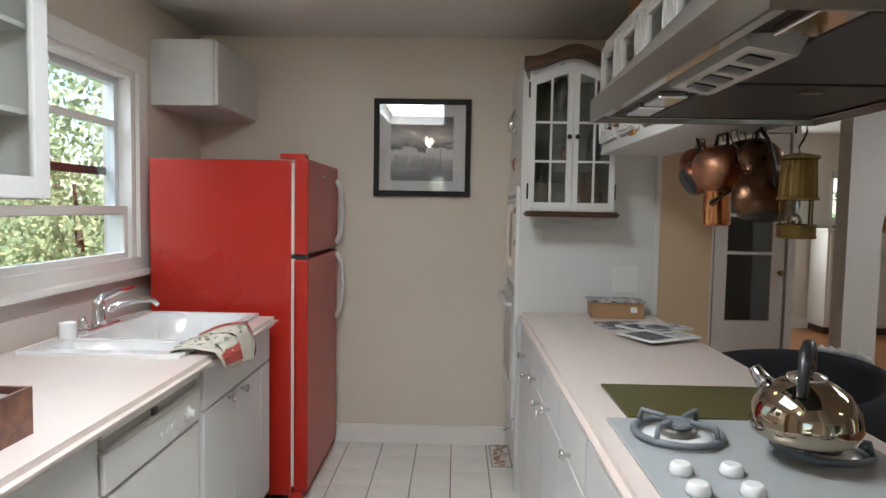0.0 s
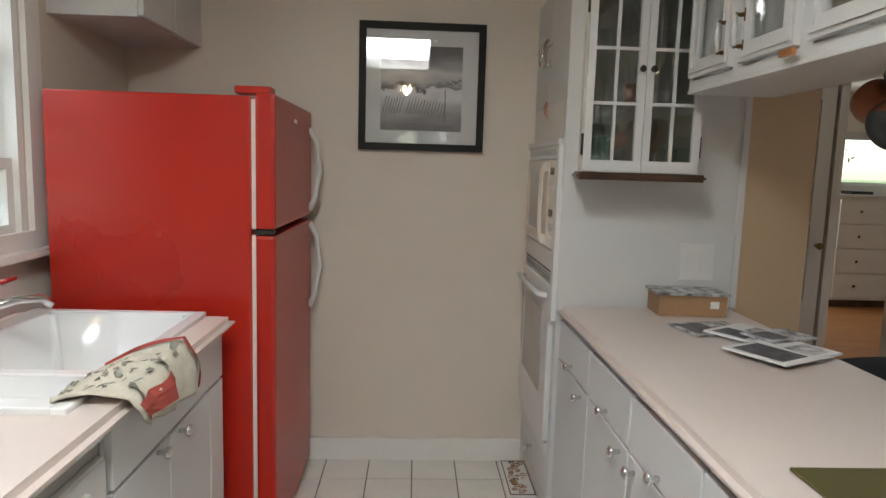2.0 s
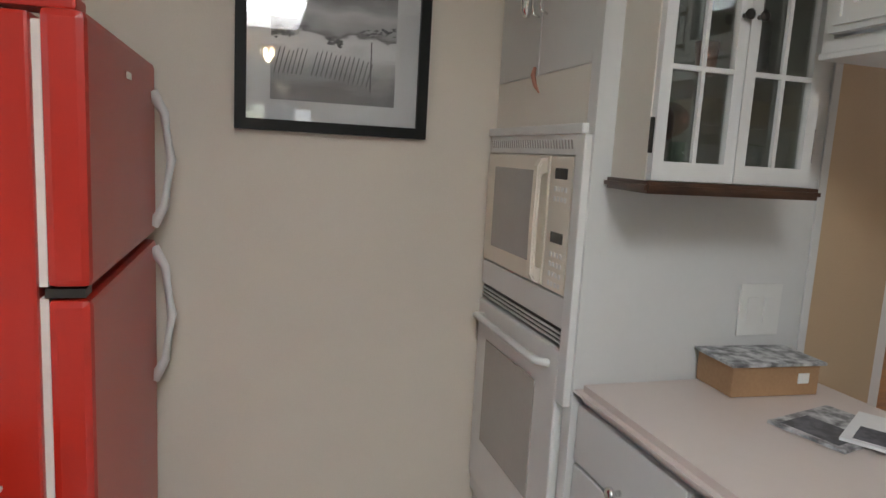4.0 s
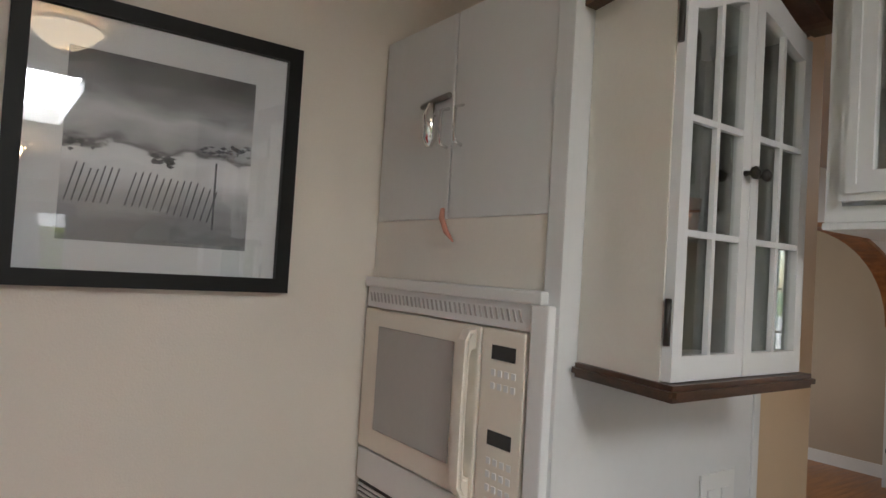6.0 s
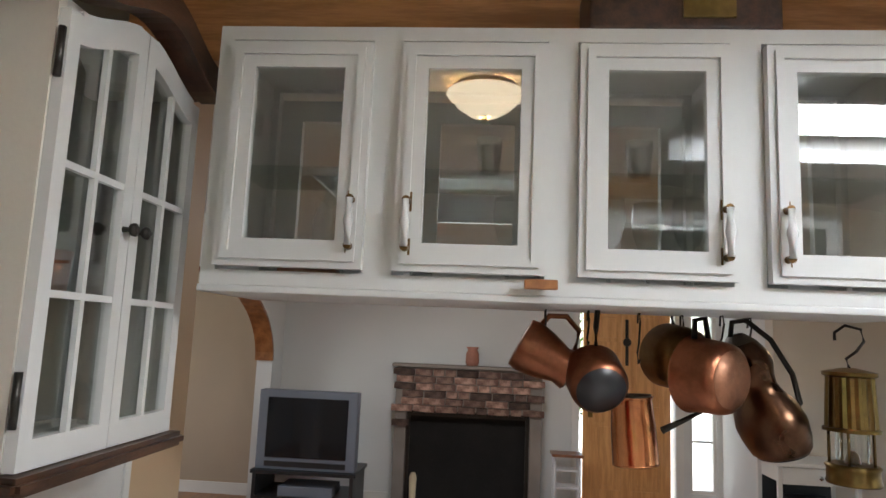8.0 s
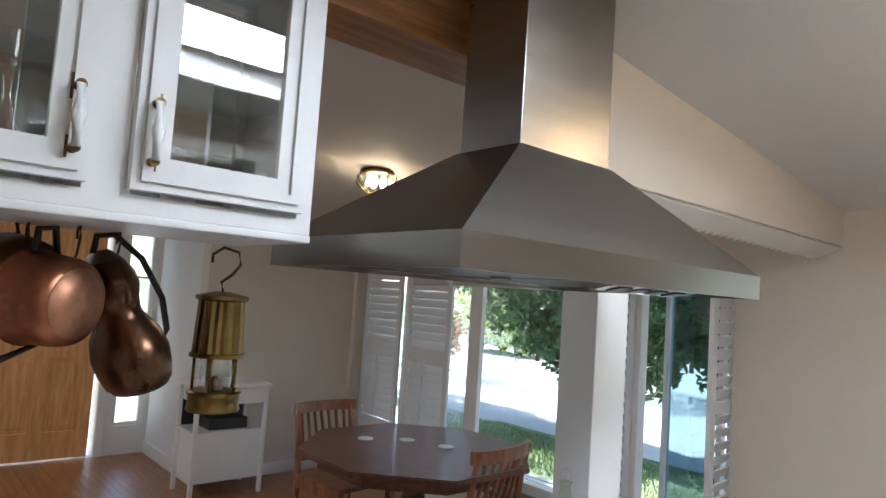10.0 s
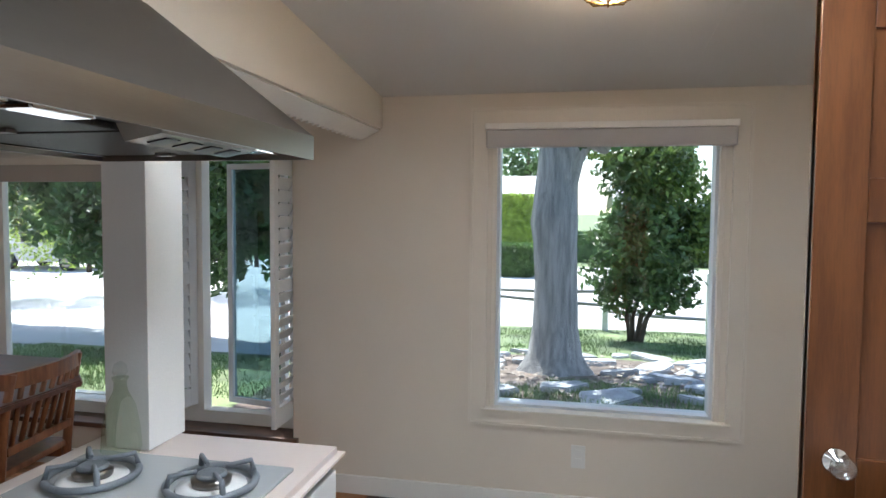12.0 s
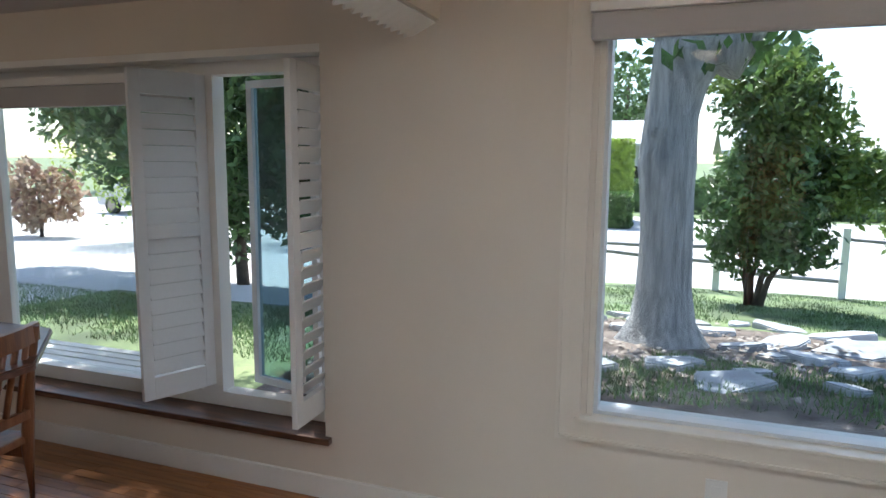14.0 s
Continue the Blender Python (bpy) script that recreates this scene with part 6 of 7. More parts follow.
faceted_lamp(2.77, 0.5, 2.250, "lit faceted glass and brass light over the dining table")

# ---- dining side ----
def round_table(x, y):
    t = thing("dining_table", (x, y, 0), "octagonal polished cherry wood dining table", "table")
    bm = bmesh.new()
    ring = [(x + 0.66 * math.cos(math.pi / 8 + i * math.pi / 4), y + 0.66 * math.sin(math.pi / 8 + i * math.pi / 4)) for i in range(8)]
    prism(bm, ring, "z", 0.722, 0.75)
    bmesh.ops.bevel(bm, geom=bm.edges[:], offset=0.006, segments=2, affect="EDGES")
    part("tabletop", bm, "tablewood", t)
    ring = [(x + 0.54 * math.cos(math.pi / 8 + i * math.pi / 4), y + 0.54 * math.sin(math.pi / 8 + i * math.pi / 4)) for i in range(8)]
    bm = bmesh.new()
    prism(bm, ring, "z", 0.65, 0.722)
    part("apron", bm, "tablewood", t)
    part("pedestal", lathe(bmesh.new(), [(0.09, 0.14), (0.07, 0.25), (0.11, 0.36), (0.06, 0.50), (0.10, 0.65)], 24, Matrix.Translation((x, y, 0))), "tablewood", t)
    for k in range(4):
        a = math.pi / 4 + k * math.pi / 2
        bm = bmesh.new()
        tube(bm, [(x + r * math.cos(a), y + r * math.sin(a), z) for r, z in ((0.04, 0.20), (0.16, 0.19), (0.28, 0.10), (0.38, 0.03))], [0.04, 0.035, 0.03, 0.028], 8)
        part("leg", bm, "tablewood", t)


def dining_chair(label):
    """A slatted chair at the origin, facing +x, with its back at -x."""
    c = thing("dining_chair", (0, 0, 0), label, "chair", "dining chairs")
    part("seat", B((-0.21, 0.22, -0.23, 0.23, 0.425, 0.455), bev=0.008), "chairwood", c)
    for x, y in ((0.19, 0.20), (0.19, -0.20)):
        part("leg", B((x - 0.02, x + 0.02, y - 0.02, y + 0.02, 0, 0.425), bev=0.003), "chairwood", c)
    for y in (0.21, -0.21):
        bm = bmesh.new()
        tube(bm, [(-0.21, y, 0.0), (-0.20, y, 0.40), (-0.23, y, 0.68), (-0.27, y, 0.86)], [0.020, 0.021, 0.019, 0.016], 8)
        part("back_leg", bm, "chairwood", c)
        part("side_stretcher", B((-0.20, 0.18, y - 0.010, y + 0.010, 0.16, 0.195)), "chairwood", c)
        part("seat_rail", B((-0.19, 0.18, y - 0.012, y + 0.012, 0.37, 0.425)), "chairwood", c)
    part("cross_stretcher", B((-0.02, 0.02, -0.20, 0.20, 0.165, 0.19)), "chairwood", c)
    bm = bmesh.new()
    n = 10
    for i in range(n):
        u, v = -0.24 + 0.48 * i / n, -0.24 + 0.48 * (i + 1) / n
        cu, cv = 0.05 * (u / 0.24) ** 2, 0.05 * (v / 0.24) ** 2
        prism(bm, [(-0.31 + cu, u), (-0.285 + cu, u), (-0.285 + cv, v), (-0.31 + cv, v)], "z", 0.80, 0.865)
    bmesh.ops.remove_doubles(bm, verts=bm.verts, dist=0.0002)
    part("top_rail", bm, "chairwood", c)
    part("lower_rail", B((-0.235, -0.21, -0.20, 0.20, 0.52, 0.555), bev=0.003), "chairwood", c)
    for i in range(7):
        y = -0.165 + i * 0.055
        cu = 0.05 * (y / 0.24) ** 2
        bm = bmesh.new()
        tube(bm, [(-0.222, y, 0.555), (-0.26 + cu * 0.5, y, 0.68), (-0.296 + cu, y, 0.80)], 0.011, 6)
        part("spindle", bm, "chairwood", c)
    return c


round_table(2.70, 0.15)
ch = dining_chair("reddish wooden dining chair with spindle back")
ch.matrix_basis = pose(2.40, 0.08, 0, 0, 0, 8)
c2 = copy_thing(ch, pose(3.30, 0.20, 0, 0, 0, 186))
for x, y in ((2.85, 0.1), (2.62, 0.0), (2.98, 0.3)):
    part("coaster", lathe(bmesh.new(), [(0.045, 0), (0.045, 0.005)], 20, Matrix.Translation((x, y, 0.751))), "paper", None, "round white coaster on the dining table", category="coaster", group="coasters")

st = thing("side_cabinet", (4.79, 0.38, 0), "small white stand with drawer and open shelf", "side table")
for x in (4.60, 4.95):
    for y in (0.10, 0.63):
        part("leg", B((x, x + 0.03, y, y + 0.03, 0, 0.80), bev=0.002), "trim", st)
part("top", B((4.58, 4.99, 0.08, 0.68, 0.80, 0.825), bev=0.005), "trim", st)
part("drawer", B((4.595, 4.97, 0.13, 0.63, 0.68, 0.795), bev=0.003), "trim", st)
part("shelf", B((4.61, 4.97, 0.10, 0.66, 0.46, 0.48)), "trim", st)
part("cupboard", B((4.61, 4.97, 0.13, 0.63, 0.12, 0.46), bev=0.002), "trim", st)
part("back_panel", B((4.96, 4.975, 0.13, 0.63, 0.48, 0.68)), "black", st)
knob(st, 4.595, 0.38, 0.735, -1)
part("receiver", B((4.68, 4.90, 0.22, 0.52, 0.481, 0.56), bev=0.003), "black", None, "dark flat device on the open shelf", category="box")

# dark tub chair with a white throw
tc = thing("tub_chair", (1.45, 2.90, 0), "black fabric barrel chair with rounded back", "armchair")
cx, cy = 1.45, 2.90
bm = bmesh.new()
ringsn = 26
rows = []
for i in range(ringsn + 1):
    a = radians(-92 + 200 * i / ringsn)
    top = 0.825 - 0.07 * (abs(i - ringsn / 2) / (ringsn / 2)) ** 2.2
    pr = [(0.34, 0.12), (0.43, 0.12), (0.465, top - 0.12), (0.44, top - 0.03), (0.405, top), (0.37, top - 0.03), (0.35, top - 0.12)]
    rows.append([bm.verts.new((cx + r * math.cos(a), cy + r * math.sin(a), z)) for r, z in pr])
for a, b in zip(rows, rows[1:]):
    for j in range(len(a)):
        bm.faces.new((a[j], a[(j + 1) % len(a)], b[(j + 1) % len(a)], b[j])).smooth = True
bm.faces.new(rows[0]), bm.faces.new(rows[-1][::-1])
part("back", bm, "blackfabric", tc)
part("seat", lathe(bmesh.new(), [(0.33, 0.14), (0.345, 0.20), (0.345, 0.40), (0.30, 0.45), (0.05, 0.46)], 28, Matrix.Translation((cx, cy, 0))), "blackfabric", tc)
part("swivel_base", lathe(bmesh.new(), [(0.24, 0), (0.24, 0.03), (0.05, 0.05), (0.05, 0.14)], 24, Matrix.Translation((cx, cy, 0))), "darkmetal", tc)
bm = bmesh.new()
n = 22
rng = random.Random(5)
rows = []
for i in range(n + 1):
    a = radians(12 + 30 * i / n)
    row = []
    for j, (r, z) in enumerate(((0.510, 0.50), (0.510, 0.60), (0.505, 0.70), (0.495, 0.78), (0.470, 0.825), (0.440, 0.842), (0.415, 0.840))):
        k = 1 + 0.03 * noise.noise((i * 0.7, j * 0.9, 0))
        row.append(bm.verts.new((cx + r * k * math.cos(a), cy + r * k * math.sin(a), z + 0.025 * noise.noise((i * 0.5, j * 0.6, 3)) * 0.6)))
    rows.append(row)
for a, b in zip(rows, rows[1:]):
    for j in range(len(a) - 1):
        bm.faces.new((a[j], a[j + 1], b[j + 1], b[j])).smooth = True
ob = part("throw", bm, mat("white_fleece", (0.72, 0.72, 0.70), 0.95, var=0.06, scale=20, fine=120, bump=0.8), None, "white fleece throw over the black chair", category="throw")
ob.modifiers.new("thick", "SOLIDIFY").thickness = 0.02

# ---- living side ----
tv = thing("television", (5.5, 4.22, 0.43), "old grey tube television with dark glass", "television")
part("shell", B((5.32, 5.45, 3.80, 4.66, 0.43, 1.09), bev=0.012), "tvgrey", tv)
part("rear_shell", B((5.45, 5.80, 3.95, 4.50, 0.46, 1.02), bev=0.04), "tvgrey", tv)
part("screen", B((5.312, 5.322, 3.88, 4.58, 0.53, 1.03), bev=0.006), "screen", tv)
part("speaker_strip", B((5.314, 5.321, 3.88, 4.58, 0.455, 0.50), bev=0.002), "black", tv)
ts = thing("tv_stand", (5.5, 4.22, 0), "black low television stand with a shelf", "tv stand")
for b in ((5.28, 5.80, 3.80, 3.83, 0, 0.40), (5.28, 5.80, 4.63, 4.66, 0, 0.40)):
    part("side_panel", B(b), "black", ts)
part("top", B((5.27, 5.81, 3.78, 4.68, 0.40, 0.43), bev=0.003), "black", ts)
part("shelf", B((5.28, 5.80, 3.83, 4.63, 0.20, 0.22)), "black", ts)
part("bottom", B((5.28, 5.80, 3.83, 4.63, 0.02, 0.05)), "black", ts)
part("player", B((5.30, 5.62, 3.98, 4.44, 0.221, 0.30), bev=0.004), "tvgrey", None, "grey video player on the stand shelf", category="video player")

fp = thing("fireplace", (6.07, 2.88, 0), "rustic brick fireplace with a dark firebox", "fireplace")
FX, Y0, Y1 = 6.0, 2.17, 3.60
part("core", B((FX + 0.025, EX - 0.001, Y0 + 0.02, 2.30, 0, 1.30), (FX + 0.025, EX - 0.001, 3.47, Y1 - 0.02, 0, 1.30), (FX + 0.025, EX - 0.001, 2.30, 3.47, 0.90, 1.30)), "mortar", fp)
part("firebox", B((EX - 0.02, EX - 0.002, 2.30, 3.47, 0, 0.90)), "firebox", fp)
part("hearth", B((5.70, FX + 0.02, 2.10, 3.67, 0.0, 0.06), bev=0.01), "mortar", fp)
part("mantel_cap", B((FX - 0.03, EX - 0.002, Y0 - 0.02, Y1 + 0.02, 1.305, 1.335), bev=0.006), "mortar", fp)
part("fire_screen", frame_bm("x", FX + 0.03, FX + 0.045, 2.31, 3.46, 0.02, 0.88, 0.03), "darkmetal", fp)
rng = random.Random(11)
meshes = []
for w2 in (0.20, 0.16, 0.10):
    bm = box(bmesh.new(), -0.02, 0.02, -w2 / 2, w2 / 2, -0.030, 0.030, 0.005)
    meshes.append((w2, mesh_of("brick", bm, M["brickred"])))
for r in range(19):
    z = 0.035 + r * 0.068
    y = Y0 + (0.0 if r % 2 else -0.08)
    while y < Y1 - 0.02:
        w2, me = meshes[rng.choice((0, 0, 1, 2))]
        yc = y + w2 / 2
        y += w2 + 0.012
        if yc - w2 / 2 < Y0 - 0.03 or yc + w2 / 2 > Y1 + 0.02:
            continue
        if z < 0.90 and yc + w2 / 2 > 2.33 and yc - w2 / 2 < 3.44:
            continue
        ob = new("brick", me)
        ob.parent = fp
        ob.location = Vector((FX + 0.018 + rng.uniform(-0.012, 0.004), yc, z)) - ORIGIN["fireplace"]
        ob.rotation_euler = (rng.uniform(-0.05, 0.05), 0, rng.uniform(-0.04, 0.04))
vz = part("vase", lathe(bmesh.new(), [(0.05, 0), (0.065, 0.03), (0.060, 0.12), (0.045, 0.15), (0.060, 0.18), (0.050, 0.18)], 20, Matrix.Translation((6.05, 2.86, 1.336))), "terracotta", None, "pinkish clay vase on the brick mantel", category="vase")
cd = part("candle", lathe(bmesh.new(), [(0.05, 0), (0.05, 0.02), (0.028, 0.04), (0.035, 0.26), (0.02, 0.30)], 16, Matrix.Translation((5.85, 3.36, 0.061))), "ivory", None, "ivory bottle shaped candle on the hearth", category="candle")

sl = thing("step_stool", (5.9, 1.97, 0), "white ladder stool with a wooden top", "stool")
for y in (1.86, 2.08):
    for x0, x1 in ((5.80, 5.86), (6.02, 5.96)):
        bm = bmesh.new()
        tube(bm, [(x0, y, 0.0), (x1, y, 0.575)], 0.014, 6)
        part("leg", bm, "vinylwhite", sl)
for z in (0.15, 0.30, 0.45):
    part("rung", B((5.81, 5.99, 1.875, 2.065, z, z + 0.018)), "vinylwhite", sl)
part("top", B((5.80, 6.02, 1.83, 2.11, 0.575, 0.60), bev=0.006), "chairwood", sl)

fd = thing("front_door", (EX + 0.05, 1.38, 0), "honey pine front door with six panels and iron knocker", "door")
part("leaf", B((EX + 0.03, EX + 0.06, 0.97, 1.79, 0.01, 2.02)), "frontwood", fd)
for a, b in ((0.97, 1.08), (1.68, 1.79), (1.33, 1.43)):
    part("stile", B((EX + 0.015, EX + 0.03, a, b, 0.01, 2.02), bev=0.003), "frontwood", fd)
for lo, hi in ((0.01, 0.24), (0.86, 1.02), (1.52, 1.62), (1.90, 2.02)):
    for a, b in ((1.08, 1.33), (1.43, 1.68)):
        part("rail", B((EX + 0.016, EX + 0.03, a, b, lo, hi), bev=0.003), "frontwood", fd)
for a, b in ((1.08, 1.33), (1.43, 1.68)):
    for lo, hi in ((0.24, 0.86), (1.02, 1.52), (1.62, 1.90)):
        part("raised_panel", B((EX + 0.020, EX + 0.031, a + 0.04, b - 0.04, lo + 0.04, hi - 0.04), bev=0.006), "frontwood", fd)
part("knocker_strap", B((EX + 0.004, EX + 0.014, 1.365, 1.395, 1.40, 1.84), bev=0.003), "darkmetal", fd)
part("knocker_ring", lathe(bmesh.new(), [(0.03, 0), (0.04, 0.008), (0.03, 0.016)], 16, Matrix.Translation((EX + 0.008, 1.38, 1.62)) @ Matrix.Rotation(radians(-90), 4, "Y")), "darkmetal", fd)
part("lock_plate", B((EX + 0.006, EX + 0.015, 1.70, 1.745, 0.90, 1.10), bev=0.002), "brass", fd)
part("door_handle", lathe(bmesh.new(), [(0.012, 0), (0.010, 0.03), (0.026, 0.045), (0.024, 0.06), (0.008, 0.068)], 16, Matrix.Translation((EX + 0.012, 1.722, 1.02)) @ Matrix.Rotation(radians(-90), 4, "Y")), "brass", fd)
w = thing_structure("window_sidelight", (EX, 0.68, 0.3), "narrow white framed sidelight by the front door")
part("window_frame", frame_bm("x", EX + 0.02, EX + 0.08, 0.55, 0.80, 0.25, 2.04, 0.03), "trim", w)
outside_pane("pane", B((EX + 0.048, EX + 0.052, 0.58, 0.77, 0.28, 2.01)), w)
for z in (0.72, 1.15, 1.58):
    part("muntin", B((EX + 0.035, EX + 0.065, 0.58, 0.77, z - 0.010, z + 0.010)), "trim", w)
structure("door_casing", B((EX - 0.018, EX, 0.86, 0.93, 0, 2.11), bev=0.003), "trim")
structure("door_casing", B((EX - 0.018, EX, 1.83, 1.90, 0, 2.11), bev=0.003), "trim")
structure("door_casing", B((EX - 0.018, EX, 0.93, 1.83, 2.04, 2.11), bev=0.003), "trim")

# hall and far room
gd = thing("french_door", (2.51, 5.52, 0), "white narrow french door with dark glass panes", "door")
part("frame", frame_bm("y", 5.50, 5.535, 2.235, 2.785, 0.01, 2.04, 0.10, 0.004, wb=0.55), "trim", gd)
for z in (1.10, 1.40, 1.70):
    part("muntin", B((2.335, 2.685, 5.503, 5.53, z - 0.012, z + 0.012)), "trim", gd)
outside_pane("pane", B((2.335, 2.685, 5.515, 5.519, 0.56, 1.94)), gd)
part("door_knob", lathe(bmesh.new(), [(0.010, 0), (0.010, 0.03), (0.024, 0.045), (0.010, 0.06)], 14, Matrix.Translation((2.74, 5.5, 0.95)) @ Matrix.Rotation(radians(90), 4, "X")), "brass", gd)
structure("door_casing", B((2.80, 2.86, 5.482, 5.5, 0, 2.12), bev=0.003), "trim")
structure("door_casing", B((2.15, 2.22, 5.482, 5.5, 0, 2.12), bev=0.003), "trim")
ds = thing("chest_of_drawers", (5.05, 8.22, 0), "tall cream chest of drawers with dark knobs", "dresser")
part("body", B((4.56, 5.60, 8.05, 8.42, 0.08, 1.22), bev=0.004), "cabcream", ds)
part("plinth", B((4.58, 5.58, 8.07, 8.42, 0.0, 0.08)), "darkwood", ds)
part("top", B((4.54, 5.62, 8.03, 8.43, 1.22, 1.25), bev=0.005), "cabcream", ds)
for r in range(4):
    z = 0.11 + r * 0.275
    part("drawer", B((4.59, 5.57, 8.032, 8.05, z, z + 0.26), bev=0.004), "cabcream", ds)
    for x in (4.82, 5.34):
        part("knob", lathe(bmesh.new(), [(0.008, 0), (0.016, 0.012), (0.008, 0.022)], 10, Matrix.Translation((x, 8.032, z + 0.13)) @ Matrix.Rotation(radians(90), 4, "X")), "darkmetal", ds)
part("tray", B((4.75, 5.0, 8.12, 8.30, 1.251, 1.285), bev=0.005), "darkmetal", None, "dark tray on the chest of drawers", category="tray")
w = thing_structure("window_far", (5.19, 8.5, 1.34), "white framed window over the chest")
part("window_frame", frame_bm("y", 8.45, 8.52, 4.78, 5.60, 1.34, 1.95, 0.04), "trim", w)
outside_pane("pane", B((4.82, 5.56, 8.485, 8.489, 1.38, 1.91)), w)
part("blind_head", B((4.79, 5.59, 8.43, 8.45, 1.86, 1.95)), "curtain", w)
w = thing_structure("window_far", (EX, 8.0, 0.92), "white framed window of the far room")
part("window_frame", frame_bm("x", EX, EX + 0.07, 7.70, 8.38, 0.92, 1.90, 0.04), "trim", w)
part("window_sill", B((EX - 0.03, EX, 7.66, 8.42, 0.89, 0.92), bev=0.004), "trim", w)
outside_pane("pane", B((EX + 0.033, EX + 0.037, 7.74, 8.34, 0.96, 1.86)), w)

# ---- outdoors ----
def ground_z(x, y):
    pts = ((9.5, -0.15), (-1.0, -0.14), (-3.0, -0.16), (-5.0, -0.25), (-8.7, -0.60), (-10.5, -0.72), (-12.5, -0.84), (-2000, -0.86))
    for (a, za), (b, zb) in zip(pts, pts[1:]):
        if y >= b:
            return za + (zb - za) * (a - y) / (a - b)
    return -0.86


xs = [-2000, -300, -60, -20] + [-14 + i * 0.8 for i in range(50)] + [40, 80, 300, 2000]
ysg = [-2000, -300, -80, -50, -40, -32, -27, -20, -14] + [-12.5 + 0.4 * i for i in range(29)] + [0, 5, 9.5, 20, 60, 300, 2000]
bm = bmesh.new()
vg = [[bm.verts.new((x, y, ground_z(x, min(y, 9.5)) + (0.03 * noise.noise((x * 0.7, y * 0.7, 0)) if -11 < y < -1.5 else 0))) for x in xs] for y in ysg]
faces = []
for j in range(len(ysg) - 1):
    for i in range(len(xs) - 1):
        f = bm.faces.new((vg[j][i], vg[j][i + 1], vg[j + 1][i + 1], vg[j + 1][i]))
        x, y = (xs[i] + xs[i + 1]) / 2, (ysg[j] + ysg[j + 1]) / 2
        f.smooth = True
        f.material_index = 1 if (-27 < y < -10.4) or (x > 3.6 and -27 < y < -4.7) or (x > 6.6 and -4.7 < y < 4) else (2 if (y > -6.2 and x < 3.0 and y < -1) else 0)
gr = structure("ground", bm, "grass")
gr.data.materials.append(M["asphalt"])
gr.data.materials.append(M["soil"])


def leaves(name, parent, material, blobs, count, size, seed, label="", kind="stuff"):
    """Many small leaf quads scattered through ellipsoids (x, y, z, rx, ry, rz)."""
    rs = np.random.RandomState(seed)
    vol = np.array([b[3] * b[4] * b[5] for b in blobs])
    pick = rs.choice(len(blobs), count, p=vol / vol.sum())
    bb = np.array(blobs)[pick]
    d = rs.normal(size=(count, 3))
    d /= np.linalg.norm(d, axis=1)[:, None]
    rad = rs.uniform(0.35, 1.0, (count, 1)) ** 0.5
    wob = 1 + 0.22 * np.sin(5 * d[:, :1] + 3 * d[:, 1:2] + pick[:, None]) + 0.12 * np.sin(11 * d[:, 2:3] + 7 * d[:, :1])
    c = bb[:, :3] + d * rad * wob * bb[:, 3:]
    u = rs.normal(size=(count, 3))
    u /= np.linalg.norm(u, axis=1)[:, None]
    v = np.cross(u, rs.normal(size=(count, 3)))
    v /= np.linalg.norm(v, axis=1)[:, None]
    s2 = size * rs.uniform(0.6, 1.3, (count, 1))
    base = ORIGIN[parent.name] if parent else Vector((0, 0, 0))
    c = c - np.array(base)
    quad = np.stack([c + u * s2, c + v * s2 * 0.45, c - u * s2, c - v * s2 * 0.45], 1).reshape(-1, 3)
    me = bpy.data.meshes.new(name)
    me.from_pydata(quad.tolist(), [], (np.arange(count * 4).reshape(-1, 4)).tolist())
    me.materials.append(M[material])
    ob = new(name, me)
    ob.parent = parent
    return tagged(ob, label, kind=kind)


def limb(parent, pts, radii, material, name="limb", n=10):
    bm = bmesh.new()
    tube(bm, pts, radii, n)
    for v in bm.verts:
        k = noise.noise(v.co * 3.0) * 0.03 * radii[0] / 0.3
        v.co += Vector((k, k * 0.7, 0))
    return part(name, bm, material, parent)


# big garden tree
t = thing("tree", (0.09, -5.0, -0.3), "tall old garden tree with grey knotted trunk", "tree")
bm = bmesh.new()
prof = [(0.50, -0.40, 0.06), (0.38, -0.22, 0.06), (0.290, -0.05, 0.06), (0.248, 0.25, 0.06), (0.235, 0.8, 0.065), (0.243, 1.2, 0.08), (0.262, 1.42, 0.09), (0.243, 1.62, 0.08), (0.232, 1.85, 0.07), (0.25, 2.1, 0.03), (0.30, 2.3, -0.03), (0.36, 2.5, -0.10)]
nseg = 36
rings = []
for r, z, off in prof:
    ring = []
    for i in range(nseg):
        a = 2 * math.pi * i / nseg
        flare = 1 + (0.22 * max(0, (0.15 - z)) * math.sin(a * 5) if z < 0.15 else 0) + 0.045 * noise.noise((math.cos(a) * 2, math.sin(a) * 2, z * 1.5)) + 0.02 * math.sin(a * 9 + z)
        ring.append(bm.verts.new((0.09 + off + r * flare * math.cos(a), -5.0 + r * flare * math.sin(a), z)))
    rings.append(ring)
for a, b in zip(rings, rings[1:]):
    for i in range(nseg):
        bm.faces.new((a[i], a[(i + 1) % nseg], b[(i + 1) % nseg], b[i])).smooth = True
part("trunk", bm, "bark", t)
for x, z, r, lift in ((0.20, 1.48, 0.085, 0.0), (0.12, 1.24, 0.07, -0.012), (-0.02, 1.34, 0.05, -0.07), (0.25, 1.70, 0.055, -0.02), (0.02, 1.86, 0.05, -0.03)):
    bm = bmesh.new()
    lathe(bm, [(r * 0.30, 0.020), (r * 0.70, 0.045), (r, 0.026), (r * 1.2, -0.03)], 14, Matrix.Translation((x + 0.03, -5.0 + 0.195 + lift, z)) @ Matrix.Rotation(radians(-90), 4, "X"), cap=True)
    part("knot", bm, "bark", t)
